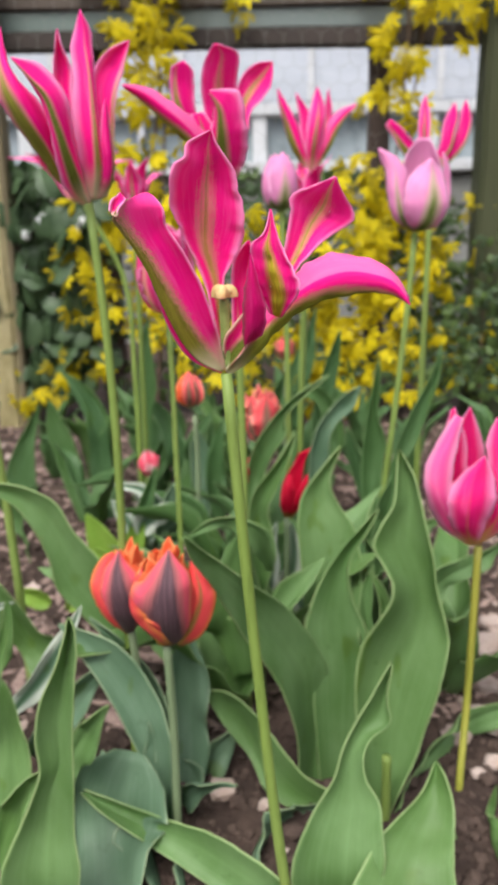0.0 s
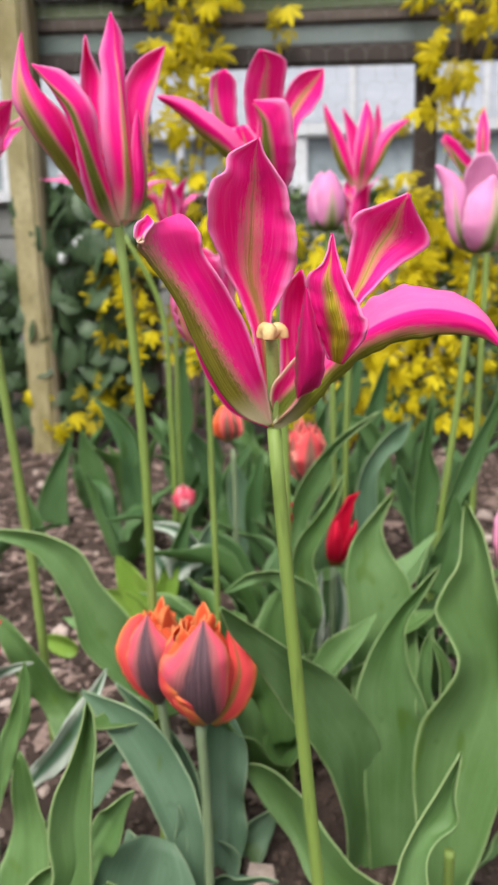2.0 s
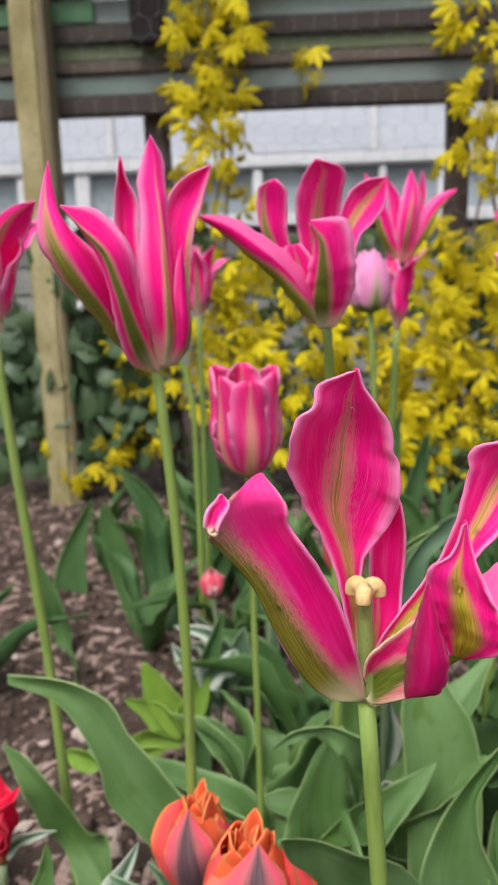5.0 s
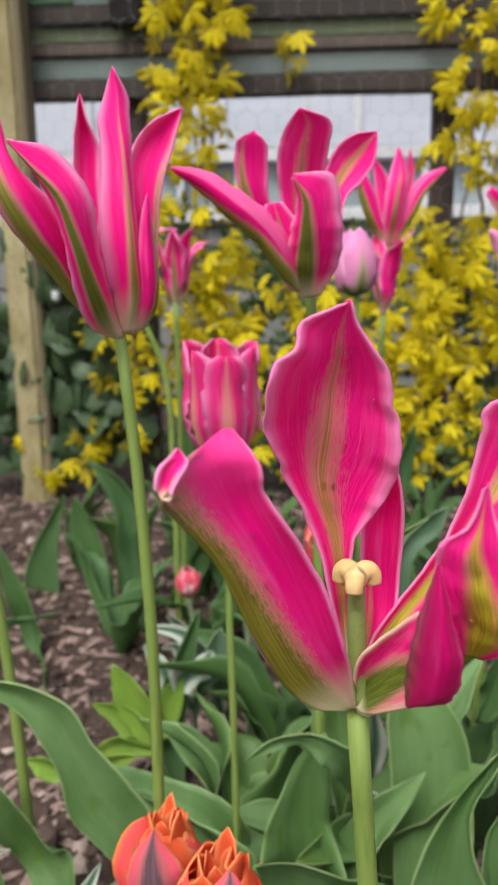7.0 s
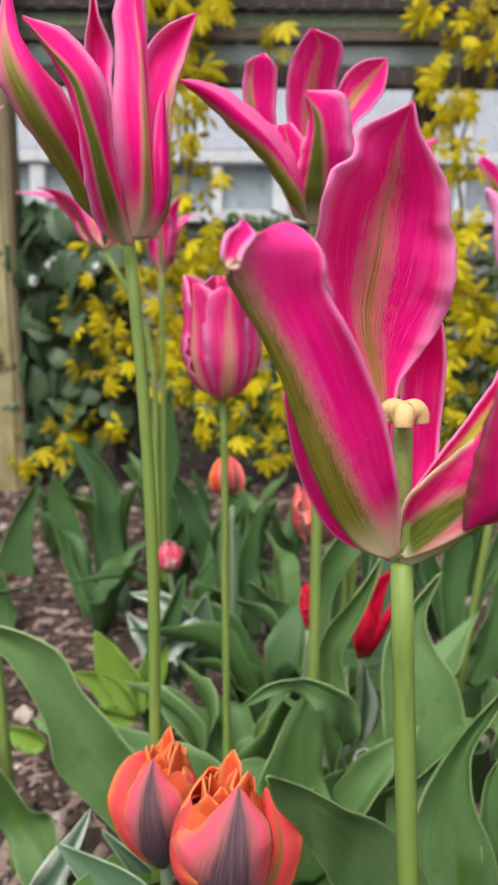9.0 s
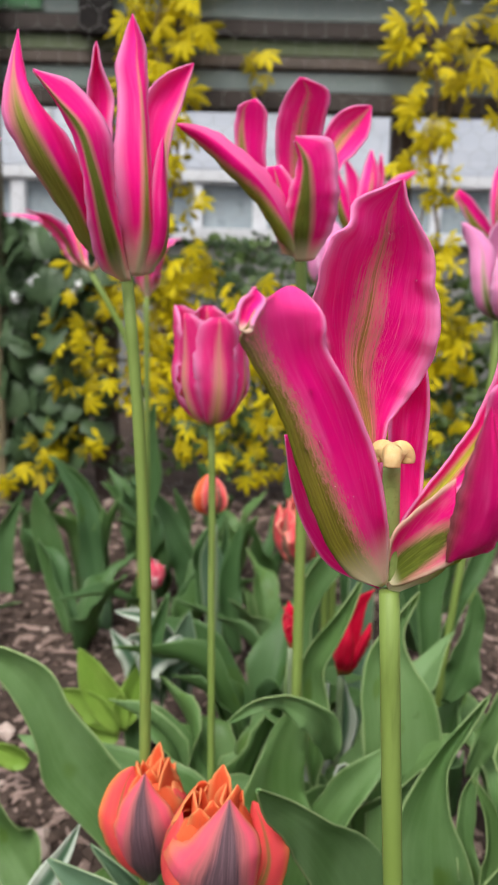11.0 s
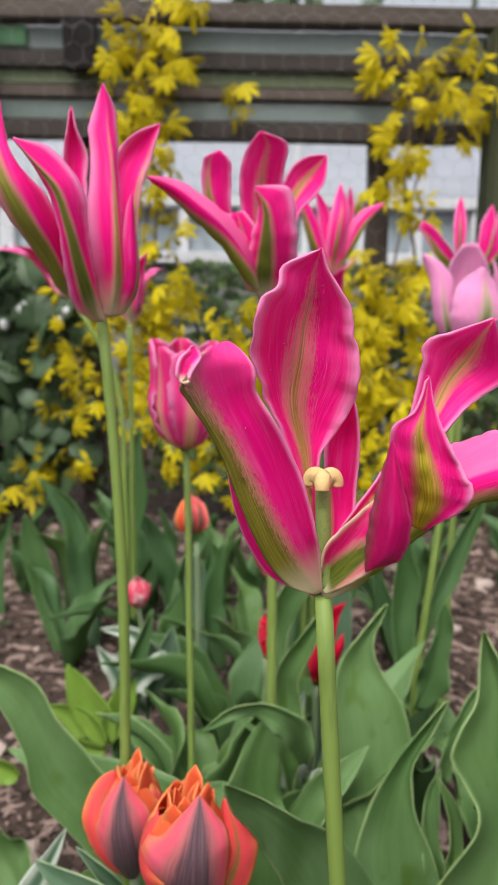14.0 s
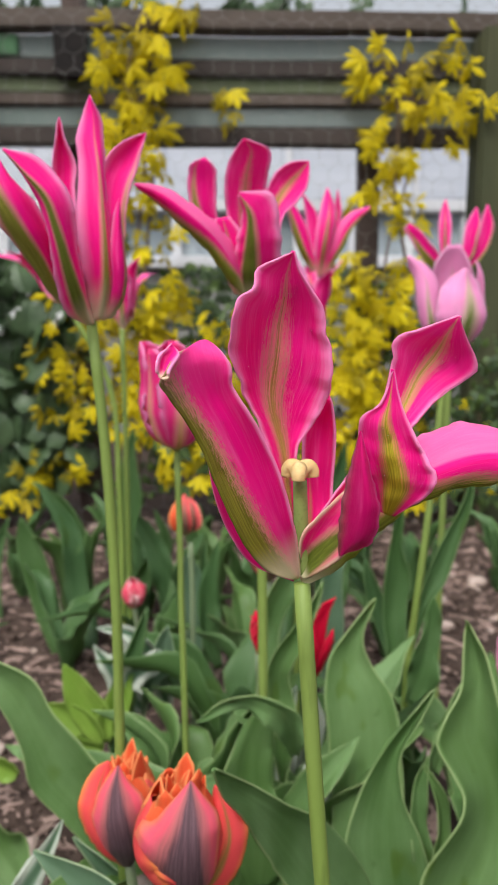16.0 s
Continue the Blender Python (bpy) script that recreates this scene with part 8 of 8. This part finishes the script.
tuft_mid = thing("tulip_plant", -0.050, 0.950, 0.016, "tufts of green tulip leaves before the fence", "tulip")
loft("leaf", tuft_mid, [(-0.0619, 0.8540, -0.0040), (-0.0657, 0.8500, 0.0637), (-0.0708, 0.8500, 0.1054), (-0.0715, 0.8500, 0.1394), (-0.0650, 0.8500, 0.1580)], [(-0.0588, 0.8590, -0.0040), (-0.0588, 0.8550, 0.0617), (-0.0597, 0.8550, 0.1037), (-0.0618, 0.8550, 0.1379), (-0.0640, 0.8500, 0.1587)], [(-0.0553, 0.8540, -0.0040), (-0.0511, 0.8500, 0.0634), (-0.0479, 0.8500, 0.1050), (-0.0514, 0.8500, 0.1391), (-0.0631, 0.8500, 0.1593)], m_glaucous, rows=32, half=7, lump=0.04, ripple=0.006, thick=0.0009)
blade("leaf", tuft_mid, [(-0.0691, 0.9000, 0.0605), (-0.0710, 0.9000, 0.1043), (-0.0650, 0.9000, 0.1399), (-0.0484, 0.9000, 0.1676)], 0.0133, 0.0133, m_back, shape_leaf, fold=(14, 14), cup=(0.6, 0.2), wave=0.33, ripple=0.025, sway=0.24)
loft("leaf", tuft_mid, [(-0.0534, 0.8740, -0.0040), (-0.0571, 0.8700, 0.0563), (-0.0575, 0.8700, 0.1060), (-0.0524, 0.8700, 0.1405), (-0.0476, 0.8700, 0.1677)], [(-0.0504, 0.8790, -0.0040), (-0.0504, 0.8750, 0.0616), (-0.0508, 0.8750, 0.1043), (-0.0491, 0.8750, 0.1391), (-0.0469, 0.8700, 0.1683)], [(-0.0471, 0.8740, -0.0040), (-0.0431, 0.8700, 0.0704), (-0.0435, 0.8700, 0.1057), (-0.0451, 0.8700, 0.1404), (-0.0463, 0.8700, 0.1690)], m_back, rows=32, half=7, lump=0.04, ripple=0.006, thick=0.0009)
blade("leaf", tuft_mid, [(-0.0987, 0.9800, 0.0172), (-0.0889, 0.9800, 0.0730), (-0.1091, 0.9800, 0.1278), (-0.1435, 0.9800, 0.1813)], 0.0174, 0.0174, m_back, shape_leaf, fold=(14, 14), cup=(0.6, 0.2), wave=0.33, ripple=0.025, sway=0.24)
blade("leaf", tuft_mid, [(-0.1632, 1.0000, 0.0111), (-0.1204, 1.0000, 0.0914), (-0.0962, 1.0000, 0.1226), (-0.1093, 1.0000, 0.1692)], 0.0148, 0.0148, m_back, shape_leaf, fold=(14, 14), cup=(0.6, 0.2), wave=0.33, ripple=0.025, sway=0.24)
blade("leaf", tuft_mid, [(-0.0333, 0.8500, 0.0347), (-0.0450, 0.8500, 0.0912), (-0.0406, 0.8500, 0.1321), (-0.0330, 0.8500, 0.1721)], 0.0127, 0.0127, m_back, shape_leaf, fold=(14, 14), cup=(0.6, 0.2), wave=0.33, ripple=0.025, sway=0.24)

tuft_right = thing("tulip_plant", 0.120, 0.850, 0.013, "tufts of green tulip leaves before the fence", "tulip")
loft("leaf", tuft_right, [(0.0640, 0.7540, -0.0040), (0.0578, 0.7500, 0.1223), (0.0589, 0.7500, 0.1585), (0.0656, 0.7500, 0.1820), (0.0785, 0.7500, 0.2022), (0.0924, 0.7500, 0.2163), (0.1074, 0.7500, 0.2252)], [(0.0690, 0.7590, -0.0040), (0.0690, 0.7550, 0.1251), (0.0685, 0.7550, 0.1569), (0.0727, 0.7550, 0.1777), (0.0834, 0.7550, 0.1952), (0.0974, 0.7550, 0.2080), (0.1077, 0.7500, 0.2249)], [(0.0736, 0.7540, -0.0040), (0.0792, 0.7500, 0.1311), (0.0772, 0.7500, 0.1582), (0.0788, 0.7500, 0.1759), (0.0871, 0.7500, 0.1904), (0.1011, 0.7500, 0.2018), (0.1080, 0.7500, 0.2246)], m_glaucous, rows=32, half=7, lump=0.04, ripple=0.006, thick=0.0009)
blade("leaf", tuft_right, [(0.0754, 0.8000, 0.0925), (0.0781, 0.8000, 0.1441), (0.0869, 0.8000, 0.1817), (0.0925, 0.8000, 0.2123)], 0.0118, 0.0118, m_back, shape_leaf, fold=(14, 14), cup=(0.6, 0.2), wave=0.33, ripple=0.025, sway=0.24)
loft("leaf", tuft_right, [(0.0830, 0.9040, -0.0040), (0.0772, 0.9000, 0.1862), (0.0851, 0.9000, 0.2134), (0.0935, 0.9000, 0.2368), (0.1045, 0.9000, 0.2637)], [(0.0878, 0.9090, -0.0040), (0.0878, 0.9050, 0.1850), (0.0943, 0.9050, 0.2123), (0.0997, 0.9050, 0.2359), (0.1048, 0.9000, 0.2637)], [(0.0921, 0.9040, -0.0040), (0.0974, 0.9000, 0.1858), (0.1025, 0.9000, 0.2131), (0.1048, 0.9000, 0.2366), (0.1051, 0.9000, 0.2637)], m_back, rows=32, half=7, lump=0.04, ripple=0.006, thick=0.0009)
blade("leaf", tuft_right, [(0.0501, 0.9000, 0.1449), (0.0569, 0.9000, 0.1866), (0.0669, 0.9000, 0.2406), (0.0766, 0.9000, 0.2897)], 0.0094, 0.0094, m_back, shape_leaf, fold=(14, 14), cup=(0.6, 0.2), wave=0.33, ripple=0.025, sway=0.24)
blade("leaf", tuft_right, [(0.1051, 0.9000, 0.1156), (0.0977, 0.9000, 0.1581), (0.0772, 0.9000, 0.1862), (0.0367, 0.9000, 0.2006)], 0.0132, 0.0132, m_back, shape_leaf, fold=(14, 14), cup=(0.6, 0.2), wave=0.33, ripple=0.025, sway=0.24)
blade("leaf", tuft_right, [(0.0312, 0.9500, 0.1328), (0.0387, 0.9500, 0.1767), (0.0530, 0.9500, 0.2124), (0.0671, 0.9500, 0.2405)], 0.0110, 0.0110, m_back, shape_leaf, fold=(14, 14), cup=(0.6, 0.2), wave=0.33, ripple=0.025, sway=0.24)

weed_a = thing("weed", -0.170, 0.740, 0.010, "young light green weed growing in the soil", "weed")
blade("leaf", weed_a, [(-0.1267, 0.6800, 0.0524), (-0.1351, 0.6800, 0.0769), (-0.1466, 0.6800, 0.0987), (-0.1579, 0.6800, 0.1211)], 0.0165, 0.0165, m_weed, shape_leaf, wave=0.08, sway=0.04, ripple=0.0, fold=(10, 10), cup=(0.6, 0.2))
blade("leaf", weed_a, [(-0.1298, 0.6800, 0.0525), (-0.1407, 0.6800, 0.0673), (-0.1538, 0.6800, 0.0781), (-0.1749, 0.6800, 0.0870)], 0.0130, 0.0130, m_weed, shape_leaf, wave=0.08, sway=0.04, ripple=0.0, fold=(10, 10), cup=(0.6, 0.2))
blade("leaf", weed_a, [(-0.1275, 0.6800, 0.0573), (-0.1180, 0.6800, 0.0815), (-0.1124, 0.6800, 0.0959), (-0.1040, 0.6800, 0.1149)], 0.0126, 0.0126, m_weed, shape_leaf, wave=0.08, sway=0.04, ripple=0.0, fold=(10, 10), cup=(0.6, 0.2))
blade("leaf", weed_a, [(-0.1286, 0.6800, 0.0475), (-0.1456, 0.6800, 0.0527), (-0.1637, 0.6800, 0.0481), (-0.1821, 0.6800, 0.0361)], 0.0112, 0.0112, m_weed, shape_leaf, wave=0.08, sway=0.04, ripple=0.0, fold=(10, 10), cup=(0.6, 0.2))

weed_b = thing("weed", -0.220, 0.660, 0.007, "small light green weed in the soil", "weed")
blade("leaf", weed_b, [(-0.1931, 0.6600, 0.0385), (-0.2032, 0.6600, 0.0445), (-0.2161, 0.6600, 0.0494), (-0.2240, 0.6600, 0.0507)], 0.0117, 0.0117, m_weed, shape_leaf, wave=0.08, sway=0.04, ripple=0.0, fold=(14, 14), cup=(0.6, 0.2))
blade("leaf", weed_b, [(-0.1775, 0.6600, 0.0324), (-0.1660, 0.6600, 0.0439), (-0.1521, 0.6600, 0.0523), (-0.1386, 0.6600, 0.0550)], 0.0106, 0.0106, m_weed, shape_leaf, wave=0.08, sway=0.04, ripple=0.0, fold=(14, 14), cup=(0.6, 0.2))


wildflower = thing("white_blossom", -0.38, 1.40, 0.03, "small fluffy white blossoms among the dark creeper", "flower")
ball("blossom", wildflower, (-0.3677, 1.405, 0.4013), (0.0075, 0.006, 0.0085), m_blossom, 0.8)
ball("blossom", wildflower, (-0.3041, 1.405, 0.3906), (0.0075, 0.006, 0.0085), m_blossom, 0.8)
ball("blossom", wildflower, (-0.3601, 1.405, 0.4087), (0.0075, 0.006, 0.0085), m_blossom, 0.8)
ball("blossom", wildflower, (-0.3105, 1.405, 0.3983), (0.0075, 0.006, 0.0085), m_blossom, 0.8)
ball("blossom", wildflower, (-0.2934, 1.405, 0.4018), (0.0075, 0.006, 0.0085), m_blossom, 0.8)
ball("blossom", wildflower, (-0.3944, 1.405, 0.3798), (0.0075, 0.006, 0.0085), m_blossom, 0.8)
tube("stem", wildflower, [(-0.3528, 1.4100, 0.1642), (-0.3331, 1.4100, 0.2859), (-0.3353, 1.4100, 0.3883)], 0.0015, 0.001, m_stem)


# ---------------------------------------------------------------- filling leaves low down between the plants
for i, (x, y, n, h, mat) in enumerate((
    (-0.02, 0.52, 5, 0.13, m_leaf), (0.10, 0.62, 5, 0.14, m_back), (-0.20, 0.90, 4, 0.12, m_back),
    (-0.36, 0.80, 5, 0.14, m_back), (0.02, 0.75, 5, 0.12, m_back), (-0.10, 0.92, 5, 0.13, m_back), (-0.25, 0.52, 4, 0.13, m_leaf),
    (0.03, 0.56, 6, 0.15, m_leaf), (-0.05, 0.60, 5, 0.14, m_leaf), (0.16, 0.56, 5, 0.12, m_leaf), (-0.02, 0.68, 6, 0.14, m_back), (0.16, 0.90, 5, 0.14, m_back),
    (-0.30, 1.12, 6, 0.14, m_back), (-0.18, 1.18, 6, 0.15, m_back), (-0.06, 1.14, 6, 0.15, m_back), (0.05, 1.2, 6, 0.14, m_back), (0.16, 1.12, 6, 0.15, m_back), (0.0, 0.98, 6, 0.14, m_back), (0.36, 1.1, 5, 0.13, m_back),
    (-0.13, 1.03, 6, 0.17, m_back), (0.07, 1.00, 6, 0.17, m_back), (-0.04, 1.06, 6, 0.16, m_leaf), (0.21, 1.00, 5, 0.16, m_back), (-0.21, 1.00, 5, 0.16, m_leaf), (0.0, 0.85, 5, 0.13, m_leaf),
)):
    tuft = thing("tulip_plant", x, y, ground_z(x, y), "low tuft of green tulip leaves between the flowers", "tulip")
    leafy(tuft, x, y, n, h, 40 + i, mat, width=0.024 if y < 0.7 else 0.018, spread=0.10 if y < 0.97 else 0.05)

for x, y, r in ((0.205, 0.62, 0.014), (0.19, 0.56, 0.010), (0.235, 0.60, 0.009), (0.15, 0.50, 0.009), (-0.13, 0.80, 0.010), (0.17, 0.47, 0.007), (0.30, 0.70, 0.012),
                (0.175, 0.53, 0.006), (0.21, 0.54, 0.008), (0.225, 0.66, 0.010), (0.185, 0.60, 0.006), (0.24, 0.56, 0.007), (0.20, 0.49, 0.006), (0.155, 0.46, 0.005), (0.26, 0.64, 0.008), (0.19, 0.665, 0.007), (0.165, 0.575, 0.005), (0.22, 0.585, 0.005), (0.18, 0.505, 0.004)):
    tagged(ball("stone", None, (x, y, ground_z(x, y) + r * 0.35), (r * 1.25, r, r * 0.7), m_stone, 0.4), "pale pinkish rough stone lying on the soil", "stone", "stones in the bed")

hedge = thing("hedge", 0.0, 7.0, 0.0, "distant dark green garden hedge", "hedge", kind="structure")
rng_h = np.random.RandomState(2)
v0, f0 = lobed_leaf(50, 3, 0.16, 0.6, 0.3)
hv, hf = [], []
for i in range(4600):
    x = rng_h.uniform(-4.5, 4.5)
    top = 3.02 + 0.20 * noise.noise(Vector((x * 1.7, 0, 0))) + 0.14 * noise.noise(Vector((x * 6, 3, 0))) - (0.2 if x > 1.25 else 0)
    m = Matrix.Translation((x, rng_h.uniform(6.7, 7.4), rng_h.uniform(0.0, top))) @ spin(rng_h, 1.2)
    hv.append(np.c_[v0, np.ones(len(v0))] @ np.array(m).T[:, :3])
    hf.extend([tuple(a + i * len(v0) for a in q) for q in f0])
mesh_object("foliage", np.concatenate(hv), hf, m_ivy, hedge, kind="stuff")
